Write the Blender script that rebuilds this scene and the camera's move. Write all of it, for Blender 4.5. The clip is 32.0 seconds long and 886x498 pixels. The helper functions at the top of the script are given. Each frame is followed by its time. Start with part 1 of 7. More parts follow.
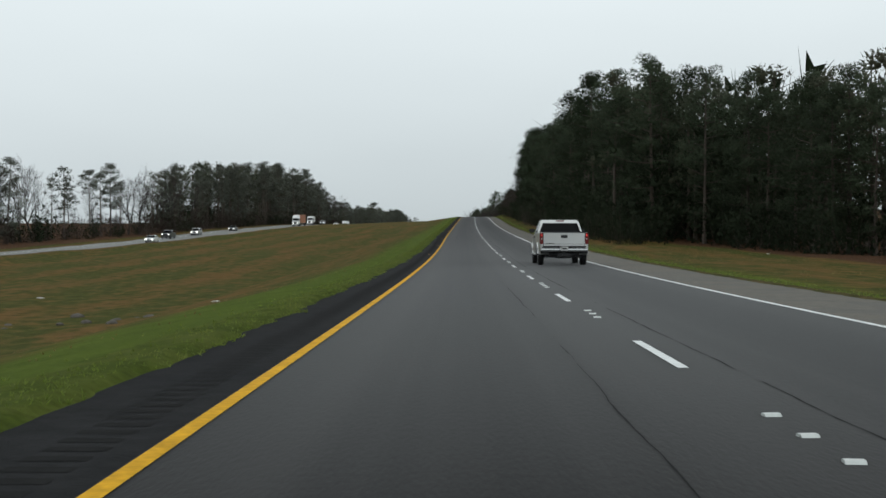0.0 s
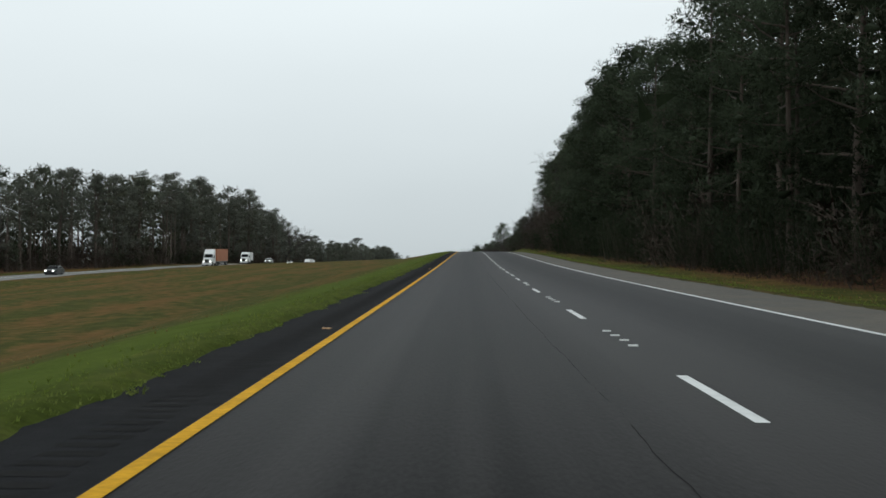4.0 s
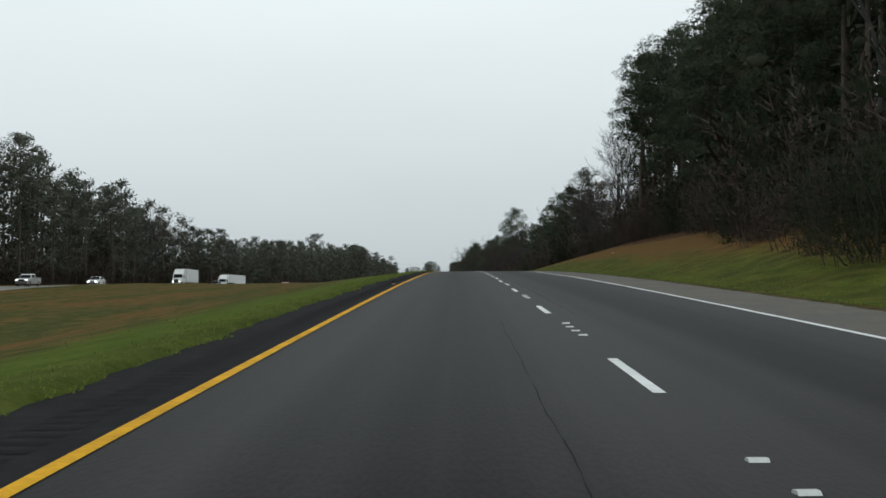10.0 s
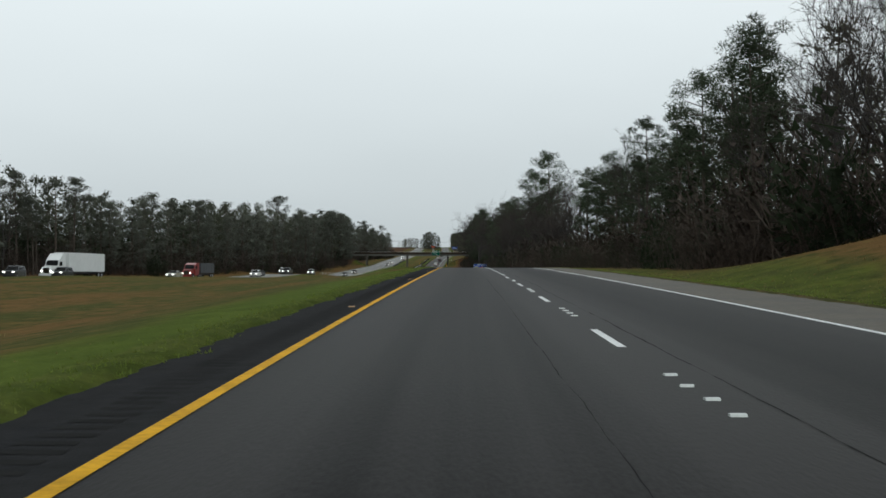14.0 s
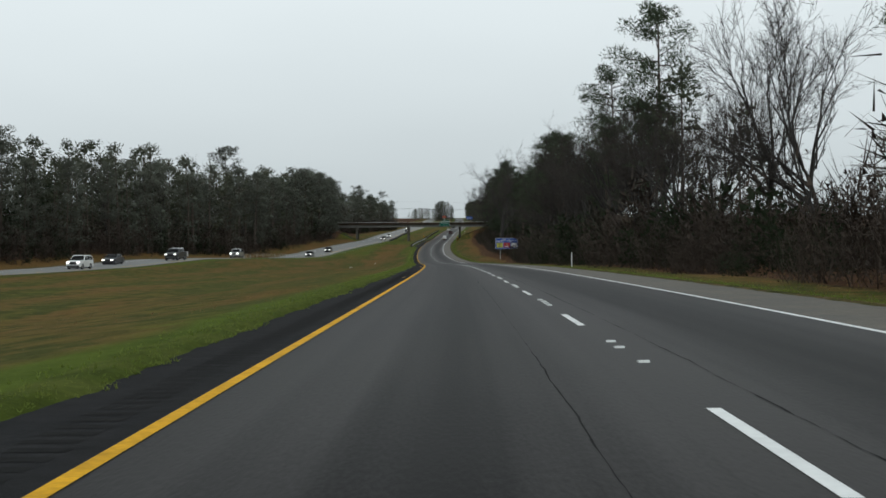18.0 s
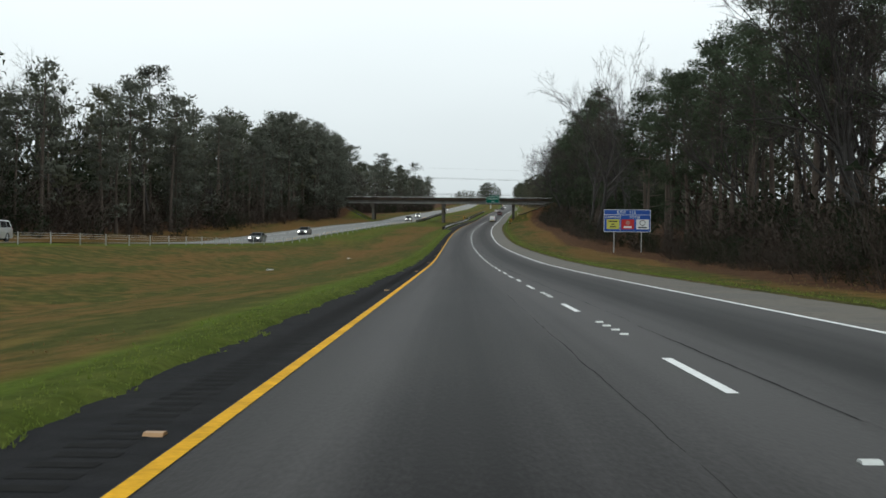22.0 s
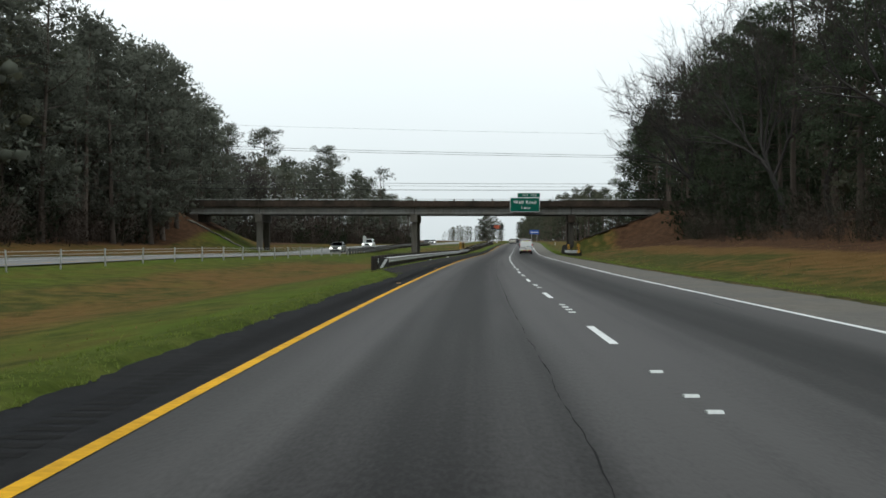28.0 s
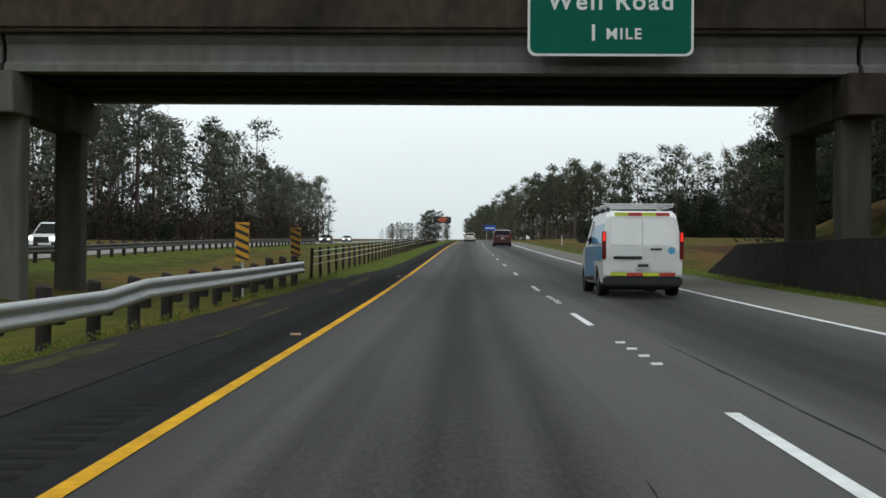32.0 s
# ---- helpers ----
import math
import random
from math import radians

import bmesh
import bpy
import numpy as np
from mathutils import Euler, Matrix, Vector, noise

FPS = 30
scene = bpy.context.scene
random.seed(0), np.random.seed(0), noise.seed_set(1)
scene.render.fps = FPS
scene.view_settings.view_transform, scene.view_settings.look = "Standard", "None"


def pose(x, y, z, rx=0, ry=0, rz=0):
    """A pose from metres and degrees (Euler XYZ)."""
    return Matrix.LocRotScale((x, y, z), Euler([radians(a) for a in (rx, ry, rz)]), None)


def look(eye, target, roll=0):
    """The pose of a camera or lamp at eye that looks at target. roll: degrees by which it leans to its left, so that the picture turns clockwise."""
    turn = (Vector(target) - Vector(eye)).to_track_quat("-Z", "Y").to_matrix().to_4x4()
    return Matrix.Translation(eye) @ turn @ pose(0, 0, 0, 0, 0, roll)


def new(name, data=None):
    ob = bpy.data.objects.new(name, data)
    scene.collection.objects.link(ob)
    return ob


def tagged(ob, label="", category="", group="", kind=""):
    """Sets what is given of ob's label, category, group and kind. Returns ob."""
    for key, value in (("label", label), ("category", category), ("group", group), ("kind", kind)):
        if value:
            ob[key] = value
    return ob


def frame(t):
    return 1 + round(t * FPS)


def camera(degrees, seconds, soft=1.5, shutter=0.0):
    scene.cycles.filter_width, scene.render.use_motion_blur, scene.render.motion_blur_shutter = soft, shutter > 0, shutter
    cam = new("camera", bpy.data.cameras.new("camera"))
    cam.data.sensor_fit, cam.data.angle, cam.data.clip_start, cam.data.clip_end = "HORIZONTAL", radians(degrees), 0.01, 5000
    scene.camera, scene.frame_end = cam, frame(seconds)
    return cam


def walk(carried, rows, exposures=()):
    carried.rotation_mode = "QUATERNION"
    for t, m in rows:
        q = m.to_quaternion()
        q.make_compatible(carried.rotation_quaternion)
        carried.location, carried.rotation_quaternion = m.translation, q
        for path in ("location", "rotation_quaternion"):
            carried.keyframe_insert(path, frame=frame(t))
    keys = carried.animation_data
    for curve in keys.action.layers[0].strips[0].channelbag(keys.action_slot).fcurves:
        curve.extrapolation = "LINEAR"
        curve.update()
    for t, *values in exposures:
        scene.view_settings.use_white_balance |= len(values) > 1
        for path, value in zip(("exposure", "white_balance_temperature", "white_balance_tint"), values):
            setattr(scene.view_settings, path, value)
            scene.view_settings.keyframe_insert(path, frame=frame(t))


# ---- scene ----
FOV = 39.26
ROWS = [
    (0.0, 1.623, -11.239, 1.049, 90.108, -0.142, 0.713),
    (0.5, 1.694, 7.500, 1.188, 90.415, -0.161, 0.562),
    (1.0, 1.798, 26.268, 1.402, 90.596, -0.181, 0.468),
    (1.5, 1.906, 45.039, 1.706, 91.005, -0.202, 0.546),
    (2.0, 2.001, 63.785, 2.110, 91.255, -0.221, 0.623),
    (2.5, 2.030, 82.479, 2.609, 91.585, -0.233, 0.756),
    (3.0, 2.047, 101.095, 3.180, 91.665, -0.238, 0.774),
    (3.5, 2.087, 119.637, 3.776, 91.826, -0.234, 0.711),
    (4.0, 2.163, 138.131, 4.367, 91.913, -0.223, 0.629),
    (4.5, 2.256, 156.577, 4.968, 91.991, -0.205, 0.527),
    (5.0, 2.363, 174.970, 5.587, 92.053, -0.183, 0.423),
    (5.5, 2.492, 193.307, 6.230, 92.089, -0.157, 0.332),
    (6.0, 2.650, 211.586, 6.904, 92.222, -0.129, 0.084),
    (6.5, 2.880, 229.795, 7.608, 92.176, -0.080, 0.093),
    (7.0, 3.188, 247.936, 8.337, 92.263, 0.000, 0.171),
    (7.5, 3.501, 266.024, 9.070, 92.305, 0.093, 0.259),
    (8.0, 3.805, 284.073, 9.783, 92.183, 0.181, 0.238),
    (8.5, 4.075, 302.095, 10.473, 92.119, 0.246, 0.274),
    (9.0, 4.281, 320.104, 11.132, 92.052, 0.272, 0.362),
    (9.5, 4.469, 338.107, 11.748, 91.907, 0.258, 0.446),
    (10.0, 4.637, 356.095, 12.326, 91.793, 0.220, 0.470),
    (10.5, 4.771, 374.056, 12.873, 91.661, 0.168, 0.489),
    (11.0, 4.894, 391.976, 13.379, 91.463, 0.112, 0.675),
    (11.5, 4.943, 409.843, 13.832, 91.381, 0.060, 0.798),
    (12.0, 4.990, 427.644, 14.227, 91.139, 0.022, 0.802),
    (12.5, 5.070, 445.320, 14.563, 91.019, -0.008, 0.787),
    (13.0, 5.129, 462.894, 14.844, 90.787, -0.037, 0.703),
    (13.5, 5.210, 480.472, 15.086, 90.615, -0.059, 0.577),
    (14.0, 5.303, 498.149, 15.296, 90.448, -0.068, 0.548),
    (14.5, 5.437, 515.983, 15.452, 90.292, -0.059, 0.552),
    (15.0, 5.597, 533.922, 15.559, 90.144, -0.032, 0.565),
    (15.5, 5.764, 551.900, 15.633, 89.997, 0.017, 0.586),
    (16.0, 5.928, 569.853, 15.684, 89.844, 0.091, 0.617),
    (16.5, 6.078, 587.718, 15.703, 89.675, 0.194, 0.659),
    (17.0, 6.218, 605.444, 15.640, 89.478, 0.788, 0.830),
    (17.5, 6.241, 623.073, 15.494, 89.299, 0.651, 1.007),
    (18.0, 6.170, 640.721, 15.294, 89.147, 0.405, 1.283),
    (18.5, 5.976, 658.506, 15.043, 89.042, 0.095, 1.576),
    (19.0, 5.672, 676.343, 14.744, 88.932, -0.106, 1.910),
    (19.5, 5.308, 694.208, 14.418, 88.745, -0.108, 2.154),
    (20.0, 4.879, 712.054, 14.076, 88.614, -0.109, 2.343),
    (20.5, 4.380, 729.809, 13.718, 88.719, -0.167, 2.552),
    (21.0, 3.793, 747.510, 13.338, 88.597, -0.293, 2.793),
    (21.5, 3.060, 765.194, 12.932, 88.489, -0.419, 3.092),
    (22.0, 2.263, 782.900, 12.514, 88.553, -0.475, 3.358),
    (22.5, 1.458, 800.621, 12.092, 88.466, -0.375, 3.533),
    (23.0, 0.640, 818.398, 11.663, 88.589, -0.164, 3.536),
    (23.5, -0.164, 836.328, 11.242, 88.674, 0.274, 3.502),
    (24.0, -0.945, 854.286, 10.858, 88.852, 0.601, 3.467),
    (24.5, -1.759, 872.124, 10.558, 89.087, 0.368, 3.663),
    (25.0, -2.594, 889.995, 10.350, 89.239, 0.135, 3.602),
    (25.5, -3.435, 908.052, 10.193, 89.414, 0.214, 3.357),
    (26.0, -4.248, 926.046, 10.080, 89.651, 0.187, 3.290),
    (26.5, -5.011, 944.010, 10.011, 89.940, 0.117, 3.254),
    (27.0, -5.720, 961.945, 10.028, 90.221, 0.021, 3.229),
    (27.5, -6.373, 979.854, 10.148, 90.437, -0.084, 3.196),
    (28.0, -6.971, 997.739, 10.348, 90.529, -0.180, 3.134),
    (28.5, -7.535, 1015.583, 10.578, 90.579, -0.286, 3.067),
    (29.0, -8.062, 1033.390, 10.783, 90.624, -0.410, 2.580),
    (29.5, -8.451, 1051.187, 10.990, 90.556, -0.511, 2.039),
    (30.0, -8.713, 1068.999, 11.208, 90.551, -0.554, 1.639),
    (30.5, -8.855, 1086.830, 11.417, 90.502, -0.532, 1.240),
    (31.0, -8.931, 1104.666, 11.618, 90.637, -0.480, 0.935),
    (31.5, -8.944, 1122.503, 11.822, 90.548, -0.415, 0.702),
    (32.0, -8.900, 1140.339, 12.019, 90.513, -0.357, 0.576),
]
cam = camera(FOV, 32.0, soft=1.6)
walk(cam, [(t, pose(x, y, z, rx, ry, rz)) for t, x, y, z, rx, ry, rz in ROWS],
     exposures=((0, 0.0, 6250, 7), (19, 0.0, 6250, 7), (21, 0.23, 6280, 7), (23.5, 0.36, 6300, 7), (32, 0.36, 6300, 7)))

# ---- overcast sky ----
world = bpy.data.worlds.new("overcast")
scene.world = world
world.use_nodes = True
wn, wl = world.node_tree.nodes, world.node_tree.links
sky = wn.new("ShaderNodeTexSky")
sky.sky_type, sky.sun_disc, sky.sun_elevation, sky.sun_rotation = "NISHITA", False, radians(48), radians(160)
grey = wn.new("ShaderNodeHueSaturation")
grey.inputs["Saturation"].default_value, grey.inputs["Value"].default_value = 0.15, 0.10
wl.new(sky.outputs[0], grey.inputs["Color"])
geo = wn.new("ShaderNodeTexCoord")
sep = wn.new("ShaderNodeSeparateXYZ")
wl.new(geo.outputs["Generated"], sep.inputs[0])
ramp = wn.new("ShaderNodeValToRGB")
ramp.color_ramp.elements[0].position, ramp.color_ramp.elements[0].color = 0.0, (0.54, 0.58, 0.59, 1)
ramp.color_ramp.elements[1].position, ramp.color_ramp.elements[1].color = 0.26, (0.93, 0.975, 0.978, 1)
cloud = wn.new("ShaderNodeTexNoise")
cloud.inputs["Scale"].default_value, cloud.inputs["Detail"].default_value = 2.2, 3.0
squash = wn.new("ShaderNodeMapping")
squash.inputs["Scale"].default_value = (1, 1, 3)
wl.new(geo.outputs["Generated"], squash.inputs["Vector"])
wl.new(squash.outputs[0], cloud.inputs["Vector"])
lift = wn.new("ShaderNodeMath")
lift.operation, lift.inputs[1].default_value = "MULTIPLY_ADD", 0.10
wl.new(cloud.outputs["Fac"], lift.inputs[0])
low = wn.new("ShaderNodeMath")
low.operation, low.inputs[1].default_value = "SUBTRACT", 0.05
wl.new(sep.outputs["Z"], low.inputs[0])
wl.new(low.outputs[0], lift.inputs[2])
wl.new(lift.outputs[0], ramp.inputs[0])
mixsky = wn.new("ShaderNodeMix")
mixsky.data_type = "RGBA"
mixsky.inputs[0].default_value = 0.9
wl.new(grey.outputs[0], mixsky.inputs[6])
wl.new(ramp.outputs[0], mixsky.inputs[7])
wl.new(mixsky.outputs[2], wn["Background"].inputs["Color"])
wn["Background"].inputs["Strength"].default_value = 1.0

sun = new("sun", bpy.data.lights.new("sun", "SUN"))
sun.data.energy, sun.data.angle, sun.data.color = 0.22, radians(40), (1.0, 0.97, 0.93)
sun.matrix_world = look((0, 0, 100), (20, 55, 0))

# ---- the road's line ----
HEADING = [-0.00, -0.26, -0.23, -0.13, -0.08, -0.30, -0.39, -0.48, -0.58, -0.72, -0.64, -0.56, -0.45, -0.38, -0.34, -0.34, -0.41, -0.35, -0.48, -0.48, -0.41, -0.18, 0.26, 0.77, 1.14, 1.67, 2.20, 2.68, 2.84, 2.72, 2.78, 2.77, 2.57, 2.23, 1.79, 1.24, 0.71, 0.32, -0.01, -0.30, -0.43, -0.45, -0.58, -0.76, -0.92, -0.92, -0.92, -0.92, -0.92, -0.75, -0.45, -0.10, 0.20, 0.40, 0.50, 0.55, 0.60, 0.60]
GRADE = [0.40, 0.98, 1.73, 2.60, 3.19, 3.19, 3.33, 3.56, 3.86, 4.07, 3.92, 3.68, 3.28, 3.00, 2.56, 2.02, 1.51, 1.19, 0.65, 0.35, 0.10, -0.75, -1.26, -1.71, -1.90, -2.07, -2.32, -2.37, -2.40, -2.06, -1.17, -0.72, -0.30, 0.64, 1.30, 1.11, 1.24, 1.12, 1.15, 1.12, 2.00, 2.20, 2.30, 2.30, 2.20, 2.00, 1.80, 1.70, 1.70]
STEP, FIRST, LAST = 30.0, -20.0, 2400.0
SS = np.arange(-200.0, LAST + 1, 2.0)


def knots(values, s):
    """Smooth curve through evenly spaced values."""
    k = np.array(values)
    u = np.clip((np.asarray(s, float) - FIRST) / STEP, 0, len(k) - 1.001)
    i = u.astype(int)
    u = u - i
    m = np.gradient(k)
    return (k[i] * (2 * u**3 - 3 * u**2 + 1) + k[i + 1] * (3 * u**2 - 2 * u**3)
            + m[i] * (u**3 - 2 * u**2 + u) + m[i + 1] * (u**3 - u**2))


TH = np.radians(knots(HEADING, SS))
GR = knots(GRADE, SS) / 100
_mid = lambda a: (a[1:] + a[:-1]) / 2
XX = np.concatenate([[0], np.cumsum(-np.sin(_mid(TH)) * 2)])
YY = np.concatenate([[0], np.cumsum(np.cos(_mid(TH)) * 2)])
ZZ = np.concatenate([[0], np.cumsum(_mid(GR) * 2)])
XX, YY, ZZ = (a - np.interp(0, SS, a) for a in (XX, YY, ZZ))

# yellow edge line is o = 0, o grows to the right
LANE, EDGE, SHOULDER, LEFT_EDGE = 3.655, 7.335, 9.72, -1.08


def lerp(s, *pairs):
    return np.interp(s, [a for a, _ in pairs], [b for _, b in pairs])


def far_o(s):
    """The other carriageway's yellow line."""
    return lerp(s, (0, -58), (690, -57), (740, -49), (780, -42), (850, -35), (968, -26.5), (1082, -20.8), (1172, -19), (1400, -21), (2400, -26))


def far_dz(s):
    """How much the other carriageway lies above this one."""
    return lerp(s, (-50, -2.5), (150, -3.6), (270, -4.0), (400, -3.6), (457, -2.9), (540, -1.7), (600, -1.4), (700, -1.1), (760, -0.8), (805, -0.1), (842, 1.0), (880, 1.0), (968, -0.3), (1082, 0.2), (1160, 0.1), (1230, 0.2), (1350, -0.4), (2400, -0.4))


def ditch(s):
    return lerp(s, (-50, 2.0), (40, 2.4), (150, 2.2), (300, 2.0), (450, 1.3), (600, 1.3), (720, 1.0), (850, 1.1), (1000, 0.9), (1150, 0.5), (1400, 0.5))


def right_rise(s):
    """Slope of the ground beyond the right shoulder."""
    return lerp(s, (-50, -0.02), (95, -0.02), (120, 0.03), (290, 0.03), (345, 0.16), (400, 0.30), (520, 0.29), (546, 0.27), (558, 0.1), (570, 0.03), (600, 0.02), (860, 0.02), (895, 0.0), (924, 0.0), (945, 0.10), (1040, 0.16), (1110, 0.20), (1200, 0.05), (1300, 0.04))


def base(s):
    return np.interp(s, SS, ZZ)


def ground_z(s, o):
    """Height of the ground sheet."""
    s, o = np.asarray(s, float), np.asarray(o, float)
    z, fo, fd, di = base(s), far_o(s), far_dz(s), ditch(s)
    fedge = fo + 1.6
    mid = np.maximum(fedge * 0.45, -13.0)
    med = np.where(o > -3.0, (o - LEFT_EDGE) / (3.0 + LEFT_EDGE) * 0.14,
                   np.where(o > mid + 1.0, -0.14 + (o + 3.0) / (mid + 4.0) * (-di + 0.14),
                            np.where(o > mid - 1.0, -di, -di + (mid - 1.0 - o) / (mid - 1.0 - fedge) * (fd + di))))
    hump = lerp(s, (-50, 0.55), (60, 0.6), (120, 0.8), (250, 0.75), (330, 0.5), (420, 0.3), (680, 0.3), (760, 0.2), (860, 0.35), (920, 0)) * np.clip(1 - np.abs(o - fo - 7) / 5, 0, 1)
    med = med + hump
    med = med + 0.05 * np.clip((LEFT_EDGE - o) / 0.12, 0, 1) * np.clip((o + 3.0) / 1.2, 0, 1)
    med = np.where((s > 1036) & (s < 1196) & (o > -2.9), -0.03, med)
    fout = fo - 10.4
    left = np.where(o > fout, fd, fd + np.minimum(fout - o, 18) * lerp(s, (0, -0.02), (300, 0.02), (600, 0.02), (800, 0.1), (1000, 0.14), (1172, 0.1), (1300, 0.02)))
    run = np.clip(o - SHOULDER, 0, None)
    right = np.minimum(run, 1.2) * -0.06 + np.clip(run - 1.2, 0, 22) * right_rise(s) * np.clip(1 - (run - 55) / 120, 0, 1)
    off = np.where(o >= LEFT_EDGE, np.where(o <= SHOULDER, 0, right), np.where(o >= fedge, med, left))
    # banks that carry the overpass
    dist = np.abs(s - 1176.0)
    top = 5.9
    bank_r = np.clip((o - 14.0) * 0.52, 0, top) * np.clip(1 - np.clip(dist - 6, 0, None) / 26, 0, 1)
    bank_r = np.maximum(bank_r, np.interp(o, [11.45, 11.9, 13.3, 23.0, 24.5], [0, 0.9, 2.0, 5.4, top]) * np.clip(1 - np.clip(dist - 7, 0, None) / 7, 0, 1))
    bank_l = np.clip((-32.5 - o) * 0.52, 0, top) * np.clip(1 - np.clip(dist - 6, 0, None) / 26, 0, 1)
    off = np.where(bank_r > 0.01, np.maximum(off, bank_r), off)
    off = np.where(bank_l > 0.01, np.maximum(off, bank_l), off)
    return z + off


def at(s, o, z=0.0):
    """World place of a point s along, o across and z above the road."""
    x, y, h, th = (np.interp(s, SS, a) for a in (XX, YY, ZZ, TH))
    return np.stack(np.broadcast_arrays(x + np.cos(th) * o, y + np.sin(th) * o, h + z), -1)


def on_ground(s, o, z=0.0):
    p = at(s, o, 0.0)
    p[..., 2] = ground_z(s, o) + z
    return p


def spot(s, o, z=0.0, turn=0.0, ground=False, scale=1.0):
    """Pose of a thing at that place; its y runs along the road."""
    p = on_ground(s, o, z) if ground else at(s, o, z)
    th = math.degrees(float(np.interp(s, SS, TH)))
    return pose(*map(float, p), 0, 0, th + turn) @ Matrix.Scale(scale, 4)


# ---- materials ----
def material(name, color, rough=0.7, metal=0.0, vary=0.25, scale=8.0, bump=0.0, bump_scale=60.0, rnd=0.0, emit=0.0, spec=0.5, coat=0.0, detail=6.0, second=None, streak=1.0, leaf=0.0):
    """Principled material with noise at two scales. second: a colour that the large noise mixes in."""
    m = bpy.data.materials.new(name)
    m.use_nodes = True
    n, l = m.node_tree.nodes, m.node_tree.links
    b = n["Principled BSDF"]
    b.inputs["Roughness"].default_value, b.inputs["Metallic"].default_value = rough, metal
    b.inputs["Specular IOR Level"].default_value = spec
    b.inputs["Coat Weight"].default_value = coat
    tc = n.new("ShaderNodeTexCoord")
    big, small = n.new("ShaderNodeTexNoise"), n.new("ShaderNodeTexNoise")
    for node, sc in ((big, scale * 0.12), (small, scale)):
        node.inputs["Scale"].default_value, node.inputs["Detail"].default_value = sc, detail
        mpn = n.new("ShaderNodeMapping")
        mpn.inputs["Scale"].default_value = (1, 1, streak)
        l.new(tc.outputs["Object"], mpn.inputs["Vector"]), l.new(mpn.outputs[0], node.inputs["Vector"])
    add = n.new("ShaderNodeMath")
    add.operation = "ADD"
    l.new(big.outputs["Fac"], add.inputs[0]), l.new(small.outputs["Fac"], add.inputs[1])
    cr = n.new("ShaderNodeMapRange")
    cr.inputs["From Min"].default_value, cr.inputs["From Max"].default_value = 0.6, 1.4
    cr.inputs["To Min"].default_value, cr.inputs["To Max"].default_value = 1 - vary, 1 + vary
    l.new(add.outputs[0], cr.inputs["Value"])
    last = cr.outputs[0]
    if rnd:
        oi = n.new("ShaderNodeObjectInfo")
        mr = n.new("ShaderNodeMapRange")
        mr.inputs["To Min"].default_value, mr.inputs["To Max"].default_value = 1 - rnd, 1 + rnd
        l.new(oi.outputs["Random"], mr.inputs["Value"])
        mul = n.new("ShaderNodeMath")
        mul.operation = "MULTIPLY"
        l.new(last, mul.inputs[0]), l.new(mr.outputs[0], mul.inputs[1])
        last = mul.outputs[0]
    hsv = n.new("ShaderNodeHueSaturation")
    hsv.inputs["Color"].default_value = (*color, 1)
    if second:
        mx = n.new("ShaderNodeMix")
        mx.data_type = "RGBA"
        st = n.new("ShaderNodeMapRange")
        st.inputs["From Min"].default_value, st.inputs["From Max"].default_value = 0.42, 0.6
        l.new(big.outputs["Fac"], st.inputs["Value"])
        l.new(st.outputs[0], mx.inputs[0])
        mx.inputs[6].default_value, mx.inputs[7].default_value = (*color, 1), (*second, 1)
        l.new(mx.outputs[2], hsv.inputs["Color"])
    l.new(last, hsv.inputs["Value"])
    l.new(hsv.outputs[0], b.inputs["Base Color"])
    if leaf:
        thin, both = n.new("ShaderNodeBsdfTranslucent"), n.new("ShaderNodeMixShader")
        both.inputs[0].default_value = leaf
        l.new(hsv.outputs[0], thin.inputs["Color"])
        l.new(b.outputs[0], both.inputs[1]), l.new(thin.outputs[0], both.inputs[2])
        l.new(both.outputs[0], n["Material Output"].inputs["Surface"])
    if emit:
        b.inputs["Emission Color"].default_value, b.inputs["Emission Strength"].default_value = (*color, 1), emit
    if bump:
        bp, bn = n.new("ShaderNodeBump"), n.new("ShaderNodeTexNoise")
        bn.inputs["Scale"].default_value, bn.inputs["Detail"].default_value = bump_scale, 4
        l.new(tc.outputs["Object"], bn.inputs["Vector"])
        bp.inputs["Strength"].default_value, bp.inputs["Distance"].default_value = bump, 0.02
        l.new(bn.outputs["Fac"], bp.inputs["Height"])
        l.new(bp.outputs[0], b.inputs["Normal"])
    return m


def uv_node(n, l):
    uv = n.new("ShaderNodeUVMap")
    uv.uv_map = "along"
    s = n.new("ShaderNodeSeparateXYZ")
    l.new(uv.outputs[0], s.inputs[0])
    return uv, s.outputs["X"], s.outputs["Y"]


